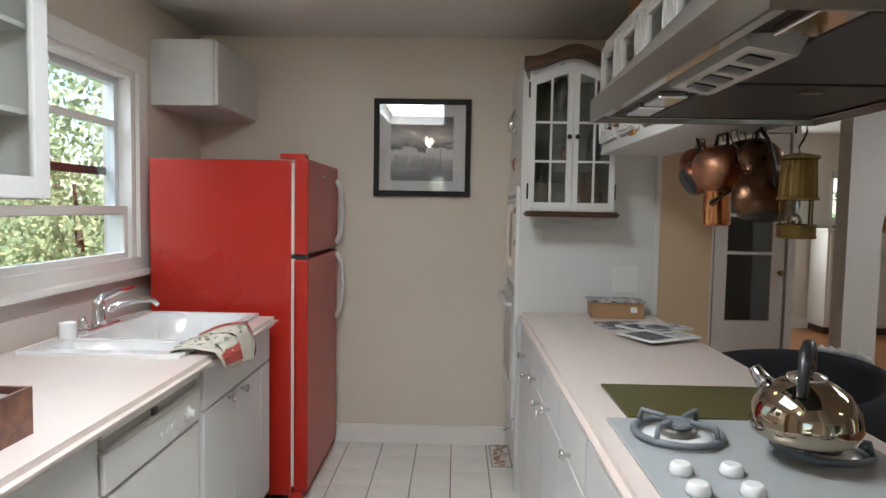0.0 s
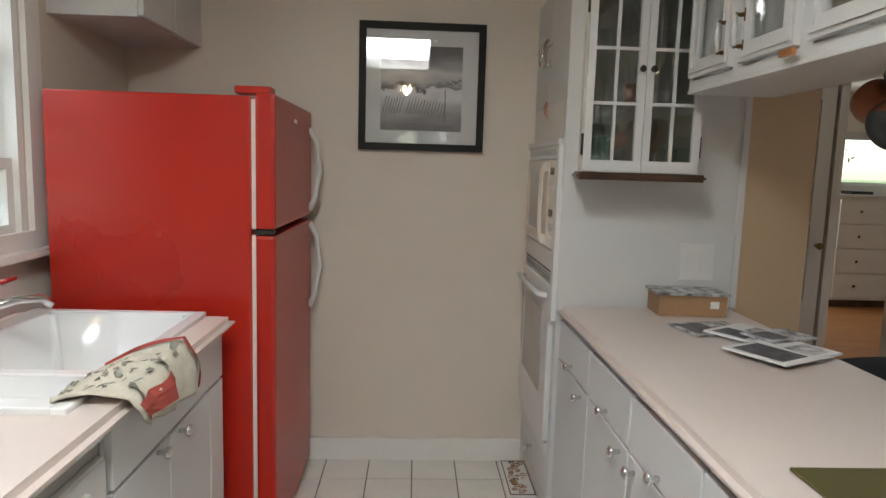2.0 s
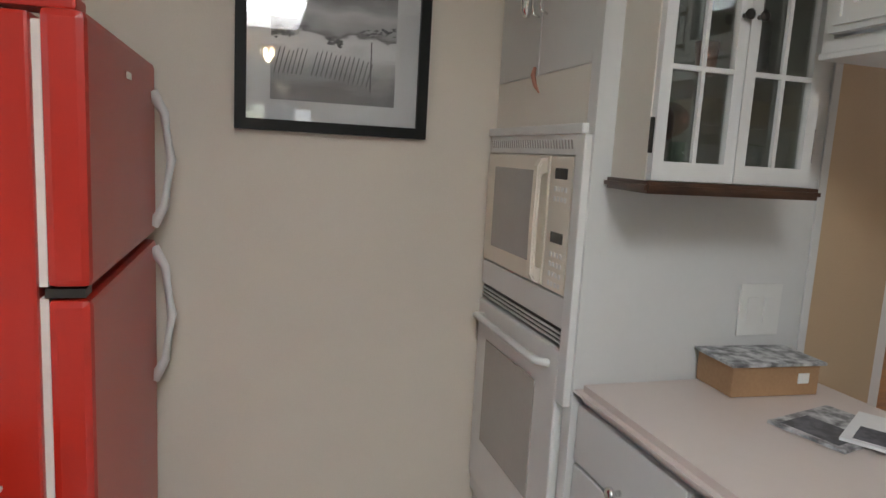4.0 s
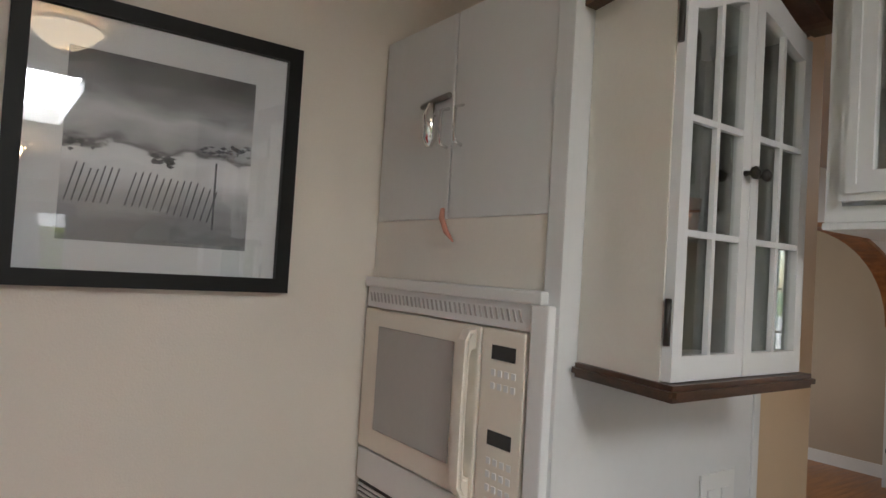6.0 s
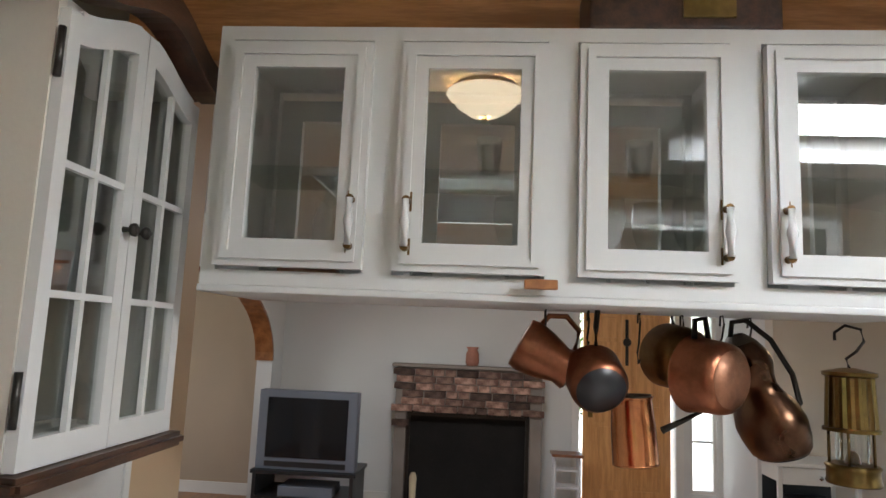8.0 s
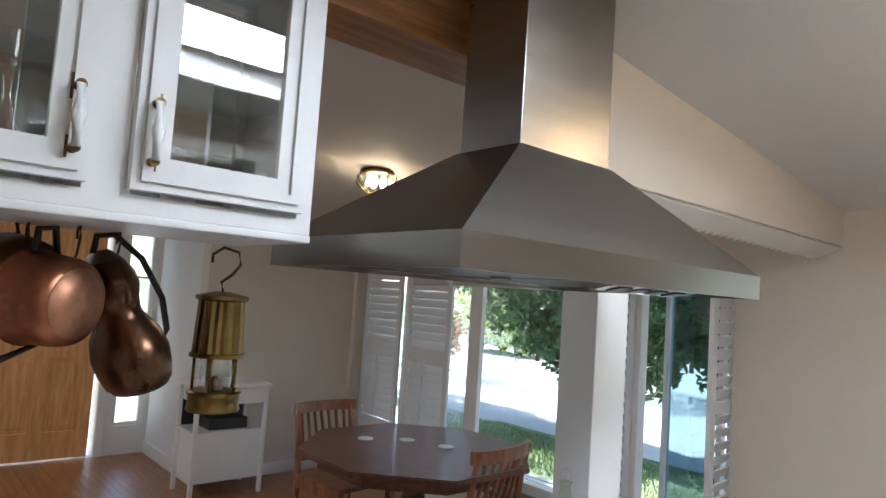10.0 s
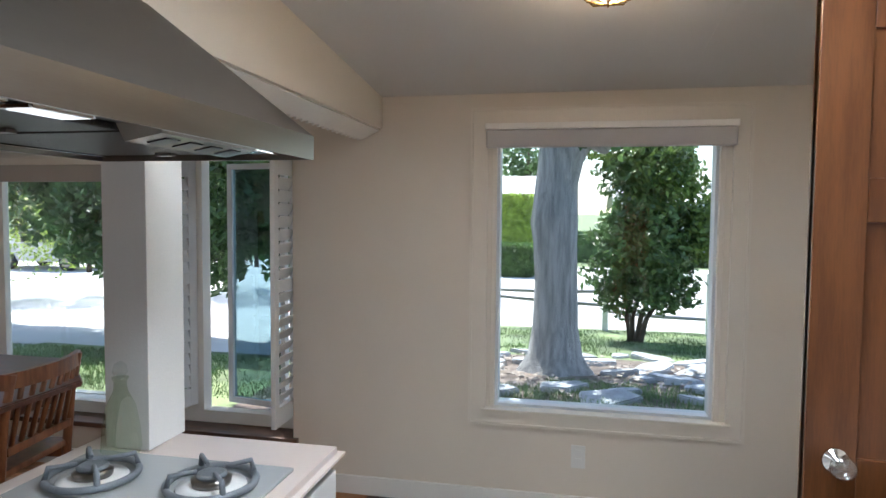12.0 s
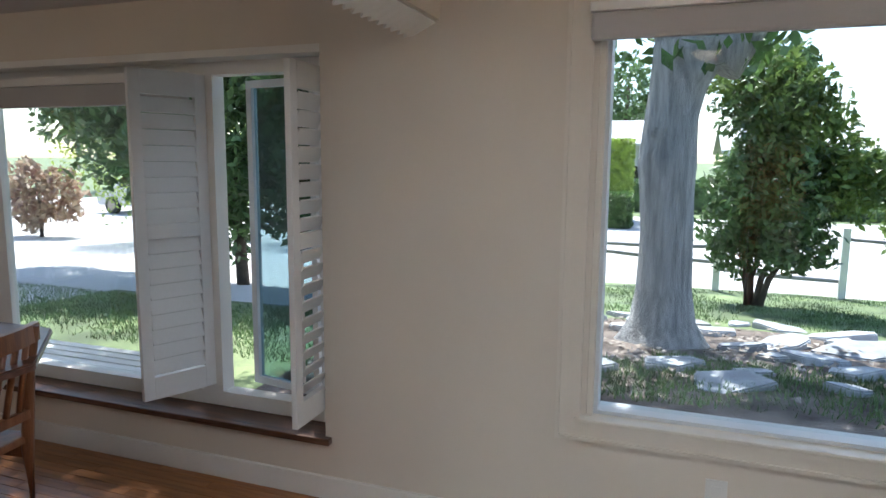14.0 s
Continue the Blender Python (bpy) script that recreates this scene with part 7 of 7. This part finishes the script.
limb(t, [(-0.18, -5.0, 2.3), (-0.6, -5.1, 3.0), (-1.2, -5.3, 3.8), (-1.9, -5.6, 4.6)], [0.24, 0.19, 0.13, 0.06], "bark")
limb(t, [(0.05, -5.0, 2.3), (0.3, -5.1, 3.1), (0.7, -5.3, 4.0), (1.0, -5.6, 5.0)], [0.24, 0.19, 0.13, 0.05], "bark")
limb(t, [(-0.1, -5.0, 2.5), (-0.2, -5.3, 3.4), (-0.1, -5.6, 4.6)], [0.18, 0.13, 0.06], "bark")
for a, b in (((-0.6, -5.1, 3.0), (-1.2, -4.8, 2.6)), ((0.3, -5.1, 3.1), (0.9, -4.7, 2.7)), ((-1.2, -5.3, 3.8), (-2.0, -4.9, 3.2)), ((0.7, -5.3, 4.0), (1.5, -5.0, 3.4))):
    limb(t, [a, tuple((p + q) / 2 + 0.1 for p, q in zip(a, b)), b], [0.06, 0.04, 0.015], "bark", "branch", 6)
# first blob is unseen high foliage, added to keep sun off the window
leaves("crown", t, "leaf", [(0.0, -4.6, 7.0, 3.4, 2.8, 1.4), (-0.4, -5.6, 4.2, 2.2, 1.9, 1.2), (-0.6, -6.4, 2.65, 0.4, 0.4, 0.35), (-0.8, -5.4, 3.6, 0.8, 0.9, 0.7), (1.0, -5.4, 3.3, 1.0, 1.0, 0.7), (-0.5, -5.1, 2.5, 0.32, 0.3, 0.22), (0.75, -5.0, 2.40, 0.35, 0.3, 0.26), (-0.35, -5.3, 2.45, 0.4, 0.4, 0.25), (0.10, -4.55, 2.32, 0.24, 0.15, 0.13), (-0.22, -4.6, 2.30, 0.30, 0.2, 0.16), (-0.62, -4.8, 2.42, 0.3, 0.2, 0.16)], 19000, 0.09, 3)

sh = thing("garden_shrub", (-1.0, -8.7, -0.6), "dense dark green shrub with several thin stems", "shrub")
for dx, dy, tx in ((-0.06, 0, -0.5), (0.05, 0.03, 0.3), (0.0, -0.06, -0.1), (-0.10, 0.05, -0.85)):
    limb(sh, [(-1.0 + dx, -8.7 + dy, -0.66), (-1.0 + dx * 2, -8.7 + dy * 2, -0.2), (-1.1 + tx * 0.5, -8.80, 0.35), (-1.12 + tx * 0.7, -8.85, 0.8)], [0.055, 0.045, 0.03, 0.012], "barkdark", "stem", 8)
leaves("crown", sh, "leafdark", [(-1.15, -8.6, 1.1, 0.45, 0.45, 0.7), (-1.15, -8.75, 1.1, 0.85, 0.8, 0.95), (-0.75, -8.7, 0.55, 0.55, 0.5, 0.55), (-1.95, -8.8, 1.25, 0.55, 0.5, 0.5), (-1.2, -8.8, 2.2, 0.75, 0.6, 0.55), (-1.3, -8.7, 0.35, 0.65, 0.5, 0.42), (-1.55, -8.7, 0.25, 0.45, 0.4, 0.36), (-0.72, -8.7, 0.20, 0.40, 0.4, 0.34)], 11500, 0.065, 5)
# paler leaf copy painted as the sunlit part of this crown
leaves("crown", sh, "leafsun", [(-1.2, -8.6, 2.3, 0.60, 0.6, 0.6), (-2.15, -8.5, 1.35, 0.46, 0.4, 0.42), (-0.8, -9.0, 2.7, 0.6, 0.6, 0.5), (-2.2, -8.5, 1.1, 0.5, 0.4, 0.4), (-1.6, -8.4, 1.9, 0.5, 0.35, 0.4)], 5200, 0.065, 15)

dt = thing("tree", (5.9, -6.3, -0.4), "dark leafy tree spreading low before the bay window", "tree")
limb(dt, [(5.9, -6.3, -0.5), (5.95, -6.3, 0.4), (6.2, -6.35, 1.3), (6.6, -6.4, 2.4)], [0.10, 0.08, 0.06, 0.03], "barkdark", "trunk")
limb(dt, [(6.0, -6.3, 0.5), (6.9, -6.2, 1.3), (7.9, -6.1, 1.7)], [0.06, 0.045, 0.02], "barkdark")
limb(dt, [(6.1, -6.3, 1.0), (5.6, -6.3, 1.8), (5.3, -6.3, 2.6)], [0.05, 0.035, 0.015], "barkdark")
# the blob at height 5.4 is unseen, added to shade the bay
leaves("crown", dt, "leafdark", [(6.9, -6.4, 2.3, 1.7, 1.1, 1.3), (6.4, -6.2, 1.1, 1.0, 0.8, 0.8), (7.7, -6.4, 1.5, 0.9, 0.8, 0.7), (6.1, -6.3, 0.45, 0.5, 0.5, 0.45), (8.8, -6.6, 2.5, 1.0, 0.9, 0.8), (7.6, -6.6, 3.6, 1.8, 1.1, 0.9), (4.6, -3.7, 5.4, 2.7, 1.7, 1.0), (9.6, -7.4, 2.9, 1.7, 1.1, 1.1), (5.1, -6.4, 1.7, 1.1, 0.8, 1.1), (4.4, -6.5, 1.4, 0.7, 0.7, 0.8), (5.3, -6.2, 0.85, 0.75, 0.6, 0.5), (5.0, -6.3, 2.7, 1.2, 0.9, 0.7)], 50000, 0.08, 8)
eb = thing("garden_shrub", (-3.45, -10.9, -0.75), "green shrub standing beside the fence post", "shrub")
limb(eb, [(-3.45, -10.9, -0.8), (-3.45, -10.9, -0.2), (-3.5, -10.9, 0.4)], [0.05, 0.035, 0.02], "barkdark", "stem", 6)
leaves("crown", eb, "leafsun", [(-3.5, -10.9, 0.65, 0.42, 0.4, 0.62)], 1800, 0.065, 19)
rb = thing("garden_shrub", (17.0, -12.0, -0.8), "reddish leafed shrub across the drive", "shrub")
limb(rb, [(17.0, -12.0, -0.85), (17.0, -12, 0.2), (17.1, -12, 0.8)], [0.06, 0.05, 0.02], "barkdark", "stem", 6)
leaves("crown", rb, "leafred", [(17.0, -12.0, 0.4, 1.1, 0.9, 0.9)], 1800, 0.12, 12)


def hedge(name, label, b, material, count, size, seed):
    """A clipped hedge: a dark inner mass under many small leaves."""
    h = thing(name, ((b[0] + b[1]) / 2, (b[2] + b[3]) / 2, b[4]), label, "hedge")
    part("inner_mass", B((b[0] + 0.08, b[1] - 0.08, b[2] + 0.08, b[3] - 0.08, b[4], b[5] - 0.08), bev=0.06), material, h)
    rs = np.random.RandomState(seed)
    p = rs.uniform(0, 1, (count, 3))
    side = rs.randint(0, 5, count)
    for k, (ax, v) in enumerate(((0, 0.0), (0, 1.0), (1, 0.0), (1, 1.0), (2, 1.0))):
        p[side == k, ax] = v
    lo, hi = np.array([b[0], b[2], b[4]]), np.array([b[1], b[3], b[5]])
    c = lo + p * (hi - lo) + rs.normal(0, 0.03, (count, 3)) - np.array(ORIGIN[h.name])
    u = rs.normal(size=(count, 3))
    u /= np.linalg.norm(u, axis=1)[:, None]
    v = np.cross(u, rs.normal(size=(count, 3)))
    v /= np.linalg.norm(v, axis=1)[:, None]
    q = np.stack([c + u * size, c + v * size * 0.5, c - u * size, c - v * size * 0.5], 1).reshape(-1, 3)
    me = bpy.data.meshes.new("foliage")
    me.from_pydata(q.tolist(), [], np.arange(count * 4).reshape(-1, 4).tolist())
    me.materials.append(M[material])
    ob = new("foliage", me)
    ob.parent = h
    tagged(ob, kind="stuff")


hedge("hedge", "tall clipped bright green hedge across the road", (1.75, 3.2, -25.5, -24.2, -0.86, 2.25), "leafbright", 4000, 0.09, 1)
hedge("hedge", "round clipped grey green bush by the road", (1.55, 2.75, -22.7, -21.6, -0.86, 0.35), "leaf", 2500, 0.07, 2)
hedge("hedge", "long low clipped hedge before the far house", (-14.0, -3.8, -29.2, -28.2, -0.86, -0.30), "leafdark", 4000, 0.09, 3)
hedge("hedge", "long dark hedge before the far houses", (-3.6, 9.0, -31.0, -30.0, -0.86, 0.6), "leafdark", 4500, 0.11, 4)
hedge("hedge", "tall dark green hedge at the far house", (-14, -6.5, -32.0, -30.8, -0.86, 1.9), "leafdark", 4500, 0.12, 6)


def house(x0, x1, y0, y1, wz, rz, label):
    """A low house with a gable roof that shows its eaves to the street, with windows and a garage door."""
    h = thing("house", ((x0 + x1) / 2, (y0 + y1) / 2, -0.86), label, "house", "houses across the road")
    part("wall", B((x0, x1, y0, y1, -0.9, wz)), "house", h)
    bm = bmesh.new()
    prism(bm, [(y1 + 0.7, wz - 0.05), ((y0 + y1) / 2, rz), (y0 - 0.7, wz - 0.05), (y0 - 0.7, wz + 0.10), ((y0 + y1) / 2, rz + 0.15), (y1 + 0.7, wz + 0.10)], "x", x0 - 0.6, x1 + 0.6)
    part("roof", bm, "roof", h)
    n = 3
    for i in range(n):
        xc = x0 + (x1 - x0) * (i + 0.5) / n
        wd = part("window", frame_bm("y", y1, y1 + 0.06, xc - 0.7, xc + 0.7, 0.2, 1.3, 0.08), "trim", h)
        part("pane", B((xc - 0.62, xc + 0.62, y1 + 0.02, y1 + 0.03, 0.28, 1.22)), "screen", wd)


house(-16, -2.6, -44, -36, 2.0, 3.4, "pale low house with a light shingle roof")
house(1.0, 10.5, -46, -38, 2.4, 3.9, "pale low house with a gabled roof and windows")
house(16, 30, -46, -38, 2.2, 3.8, "pale low house farther along the road")
for x, y, h2, sc, sd in ((-7.6, -50, 9.0, 1.1, 21), (4, -52, 9, 3.0, 23), (14, -50, 8, 3.0, 24), (26, -40, 8, 3.4, 25), (36, -34, 8, 3.6, 26)):
    b = thing("tree", (x, y, -0.86), "tall leafy tree behind the far houses", "tree", "far trees")
    limb(b, [(x, y, -0.9), (x + 0.1, y, h2 * 0.4), (x, y, h2 * 0.8)], [0.45, 0.35, 0.1], "barkdark", "trunk", 8)
    leaves("crown", b, "leafdark", [(x, y, h2 * 0.75, sc, sc, h2 * 0.32), (x + sc * 0.6, y, h2 * 0.55, sc * 0.7, sc * 0.7, sc * 0.6), (x - sc * 0.6, y, h2 * 0.6, sc * 0.7, sc * 0.7, sc * 0.6)], 2200, 0.28, sd)

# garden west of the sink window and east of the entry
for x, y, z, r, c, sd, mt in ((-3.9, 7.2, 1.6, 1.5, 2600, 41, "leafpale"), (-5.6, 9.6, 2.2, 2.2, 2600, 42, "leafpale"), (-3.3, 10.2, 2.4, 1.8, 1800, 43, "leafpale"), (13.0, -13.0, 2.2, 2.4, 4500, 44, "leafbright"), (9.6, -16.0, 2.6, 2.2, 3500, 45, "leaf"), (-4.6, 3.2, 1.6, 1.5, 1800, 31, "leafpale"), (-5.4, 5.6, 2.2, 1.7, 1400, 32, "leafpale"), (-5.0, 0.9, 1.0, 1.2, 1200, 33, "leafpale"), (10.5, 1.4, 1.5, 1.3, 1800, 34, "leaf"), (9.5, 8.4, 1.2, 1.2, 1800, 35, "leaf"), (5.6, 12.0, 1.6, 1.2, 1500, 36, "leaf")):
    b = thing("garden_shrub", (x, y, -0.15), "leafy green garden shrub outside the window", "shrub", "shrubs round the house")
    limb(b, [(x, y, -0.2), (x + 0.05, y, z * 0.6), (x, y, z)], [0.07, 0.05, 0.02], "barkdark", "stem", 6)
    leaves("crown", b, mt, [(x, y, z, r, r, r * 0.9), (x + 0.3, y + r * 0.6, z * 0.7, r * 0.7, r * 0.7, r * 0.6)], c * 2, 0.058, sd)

# rail fence and posts by the road
fn = thing("rail_fence", (0.0, -10.3, -0.75), "weathered grey split rail fence along the road", "fence")
for x in (1.62, -0.62, -2.48):
    part("fence_post", B((x - 0.055, x + 0.055, -10.36, -10.25, -0.9, 0.30 if x > -2 else 0.44), bev=0.012), "fencewood", fn)
for a, b, za, zb in ((-0.565, 1.565, 0.04, 0.02), (-0.565, 1.565, -0.22, -0.10), (-0.565, 1.565, -0.80, -0.74), (-2.425, -0.675, -0.42, -0.34), (-4.4, -2.535, 0.20, 0.26)):
    bm = bmesh.new()
    tube(bm, [(a, -10.305, za), ((a + b) / 2, -10.30, (za + zb) / 2 - 0.015), (b, -10.305, zb)], [0.032, 0.040, 0.030], 7)
    part("rail", bm, "greyrail", fn)

# slatted bench under the bay
be = thing("garden_bench", (4.3, -2.5, -0.15), "low white slatted bench outside the bay window", "bench")
for i in range(5):
    part("slat", B((3.0, 5.6, -2.10 + i * 0.095, -2.03 + i * 0.095, 0.03, 0.06), bev=0.004), "fencewood", be)
for x in (3.1, 4.3, 5.5):
    part("leg", B((x - 0.03, x + 0.03, -2.08, -1.66, -0.2, 0.03)), "fencewood", be)

# vehicle along the road
ca = thing("parked_car", (20.5, -20, -0.86), "silver grey utility vehicle standing on the road", "car")
bm = bmesh.new()
prism(bm, [(-2.2, 0.35), (2.2, 0.35), (2.25, 0.95), (1.2, 1.05), (0.75, 1.62), (-1.5, 1.68), (-2.1, 1.1), (-2.2, 0.9)], "y", -0.9, 0.9)
bmesh.ops.bevel(bm, geom=bm.edges[:], offset=0.06, segments=2, affect="EDGES")
for v in bm.verts:
    v.co += Vector((20.5, -20, -0.86))
part("body", bm, "carpaint", ca)
bm = bmesh.new()
prism(bm, [(-1.45, 1.10), (1.0, 1.10), (0.68, 1.55), (-1.40, 1.58)], "y", -0.915, 0.915)
for v in bm.verts:
    v.co += Vector((20.5, -20, -0.86))
part("side_windows", bm, "screen", ca)
for dx in (-1.35, 1.35):
    for dy in (-0.86, 0.86):
        wl = part("wheel", lathe(bmesh.new(), [(0.34, -0.1), (0.36, -0.08), (0.36, 0.08), (0.34, 0.1)], 24, Matrix.Translation((20.5 + dx, -20 + dy, -0.50)) @ Matrix.Rotation(radians(90), 4, "X")), "rubber", ca)
        part("rim", lathe(bmesh.new(), [(0.20, -0.112), (0.22, -0.10), (0.22, 0.10), (0.20, 0.112)], 16, Matrix.Translation((20.5 + dx, -20 + dy, -0.50)) @ Matrix.Rotation(radians(90), 4, "X")), "steel", wl)

# flagstones
rng = random.Random(17)
placed = []
tries = 0
while len(placed) < 62 and tries < 3000:
    tries += 1
    x, y = rng.uniform(-3.4, 2.4), rng.uniform(-6.4, -2.9)
    r = 0.13 + 0.26 * rng.random() ** 1.3
    if math.hypot(x - 0.09, (y + 5.0)) < 0.50 + r * 0.8 or any(math.hypot(x - a, y - b) < (r + c) * 0.80 for a, b, c in placed):
        continue
    if y > -3.5 and rng.random() < 0.6:
        continue
    placed.append((x, y, r))
for x, y, r in placed:
    k = rng.randint(5, 8)
    sx, sy, rot = rng.uniform(0.9, 1.35), rng.uniform(0.6, 0.95), rng.uniform(0, 3)
    out = []
    for i in range(k):
        a = 2 * math.pi * (i + rng.uniform(-0.28, 0.28)) / k
        q = r * rng.uniform(0.8, 1.12)
        px, py = q * math.cos(a) * sx, q * math.sin(a) * sy
        out.append((px * math.cos(rot * 0.3) - py * math.sin(rot * 0.3), px * math.sin(rot * 0.3) + py * math.cos(rot * 0.3)))
    bm = bmesh.new()
    prism(bm, out, "z", -0.06, 0.055)
    bmesh.ops.bevel(bm, geom=bm.edges[:], offset=0.014, segments=2, affect="EDGES")
    gz = ground_z(x, y)
    m = Matrix.Translation((x, y, gz - 0.005)) @ Euler((rng.uniform(-0.12, 0.16), rng.uniform(-0.14, 0.14), 0)).to_matrix().to_4x4()
    for v in bm.verts:
        v.co = m @ v.co
    part("flagstone", bm, "stone", None, "flat pale flagstone lying in the garden soil", category="stone", group="garden flagstones")


def blades(name, regions, count, height, seed, material, label):
    """Grass as thin upright blades over rectangles (x0, x1, y0, y1)."""
    rs = np.random.RandomState(seed)
    ar = np.array([(r[1] - r[0]) * (r[3] - r[2]) for r in regions])
    pk = rs.choice(len(regions), count, p=ar / ar.sum())
    rg2 = np.array(regions)[pk]
    x = rs.uniform(rg2[:, 0], rg2[:, 1])
    y = rs.uniform(rg2[:, 2], rg2[:, 3])
    keep = np.sin(x * 3.1 + 1.0) + np.sin(y * 2.7 + x) + rs.normal(0, 0.6, count) > -0.7
    x, y = x[keep], y[keep]
    z = np.array([ground_z(a, b) for a, b in zip(x, y)]) - 0.02
    n2 = len(x)
    a = rs.uniform(0, 6.28, n2)
    w2 = 0.008
    h2 = height * rs.uniform(0.5, 1.3, n2)
    lx, ly = rs.normal(0, 0.35, n2) * h2, rs.normal(0, 0.35, n2) * h2
    p0 = np.stack([x - w2 * np.cos(a), y - w2 * np.sin(a), z], 1)
    p1 = np.stack([x + w2 * np.cos(a), y + w2 * np.sin(a), z], 1)
    p2 = np.stack([x + lx, y + ly, z + h2], 1)
    q = np.stack([p0, p1, p2], 1).reshape(-1, 3)
    me = bpy.data.meshes.new(name)
    me.from_pydata(q.tolist(), [], np.arange(n2 * 3).reshape(-1, 3).tolist())
    me.materials.append(M[material])
    tagged(new(name, me), label, kind="stuff")


M["blade"] = mat("grass_blades", (0.09, 0.16, 0.055), 0.7, var=0.35, scale=2, fine=30, c2=(0.17, 0.26, 0.10), bump=0)
blades("grass_tufts", [(-3.0, 1.3, -4.0, -3.0), (-1.9, 0.2, -4.4, -3.8)], 9000, 0.075, 2, "blade", "green grass tufts between the stones")
blades("lawn", [(-5, 3.6, -10.3, -6.4)], 36000, 0.06, 3, "blade", "sunlit lawn grass at the roadside")
blades("lawn", [(2.6, 9, -4.7, -2.8)], 24000, 0.055, 4, "blade", "green lawn grass below the bay window")
# leaf litter by the trunk
rs = np.random.RandomState(6)
bm = bmesh.new()
for _ in range(700):
    a, r = rs.uniform(0, 6.28), 0.45 + abs(rs.normal(0, 0.5))
    x, y = 0.09 + r * math.cos(a) * 1.5, -5.0 + r * math.sin(a)
    s2, b = rs.uniform(0.015, 0.045), rs.uniform(0, 3)
    z = ground_z(x, y) + 0.02
    bm.faces.new([bm.verts.new((x + s2 * math.cos(b + k * 2.1), y + s2 * math.sin(b + k * 2.1), z + rs.uniform(0, 0.03))) for k in range(3)])
part("leaf_litter", bm, mat("dry_leaf_litter", (0.20, 0.15, 0.11), 0.9, var=0.3, scale=6, c2=(0.36, 0.32, 0.28)), None, "dry leaf litter round the trunk", kind="stuff")

# ---- floor pieces, last ----
floor_t = bpy.data.objects["floor_tile_base"]
me = mesh_of("tile", box(bmesh.new(), -0.1, 0.1, -0.1, 0.1, -0.008, 0.0, 0.002), M["tile"])
o0 = ORIGIN["floor_tile_base"]
for i in range(-4, 4):
    for j in range(-24, 1):
        x, y = 0.2825 + i * 0.205, 4.0525 + j * 0.205
        if y < SY + 0.05:
            continue
        ob = new("tile", me)
        ob.parent = floor_t
        ob.location = Vector((x, y, 0.0)) - o0
floor_w = bpy.data.objects["floor_wood_base"]
o1 = ORIGIN["floor_wood_base"]
lens = (1.05, 0.8)
mes = [mesh_of("plank", box(bmesh.new(), -l / 2 + 0.001, l / 2 - 0.001, -0.0285, 0.0285, -0.011, 0.0, 0.0015), M["oak"]) for l in lens]
rng = random.Random(23)
count = 0
rest = []
for j in range(160):
    y = SY + 0.029 + j * 0.0585
    if y > 8.4:
        break
    x = 1.0 - rng.uniform(0, 0.6)
    while x < EX:
        k = rng.randint(0, 1)
        l = lens[k]
        a, b = max(x, 1.001), min(x + l, EX - 0.001)
        whole = a == x and b == x + l
        if whole and count < 290 and y < 1.6 and x < 5:
            ob = new("plank", mes[k])
            ob.parent = floor_w
            ob.location = Vector((x + l / 2, y, 0.0)) - o1
            count += 1
        elif b - a > 0.02:
            rest.append((a + 0.001, b - 0.001, y - 0.0285, y + 0.0285))
        x += l
V, Fc = [], []
for a, b, c, d in rest:
    n0 = len(V)
    V += [(a, c, -0.011), (b, c, -0.011), (b, d, -0.011), (a, d, -0.011), (a, c, 0), (b, c, 0), (b, d, 0), (a, d, 0)]
    Fc += [(n0 + 4, n0 + 5, n0 + 6, n0 + 7), (n0, n0 + 1, n0 + 5, n0 + 4), (n0 + 1, n0 + 2, n0 + 6, n0 + 5), (n0 + 2, n0 + 3, n0 + 7, n0 + 6), (n0 + 3, n0, n0 + 4, n0 + 7)]
me = bpy.data.meshes.new("planks")
me.from_pydata([tuple(Vector(v) - o1) for v in V], [], Fc)
me.materials.append(M["oak"])
ob = new("planks", me)
ob.parent = floor_w
tagged(ob, "orange oak strip flooring", kind="stuff")
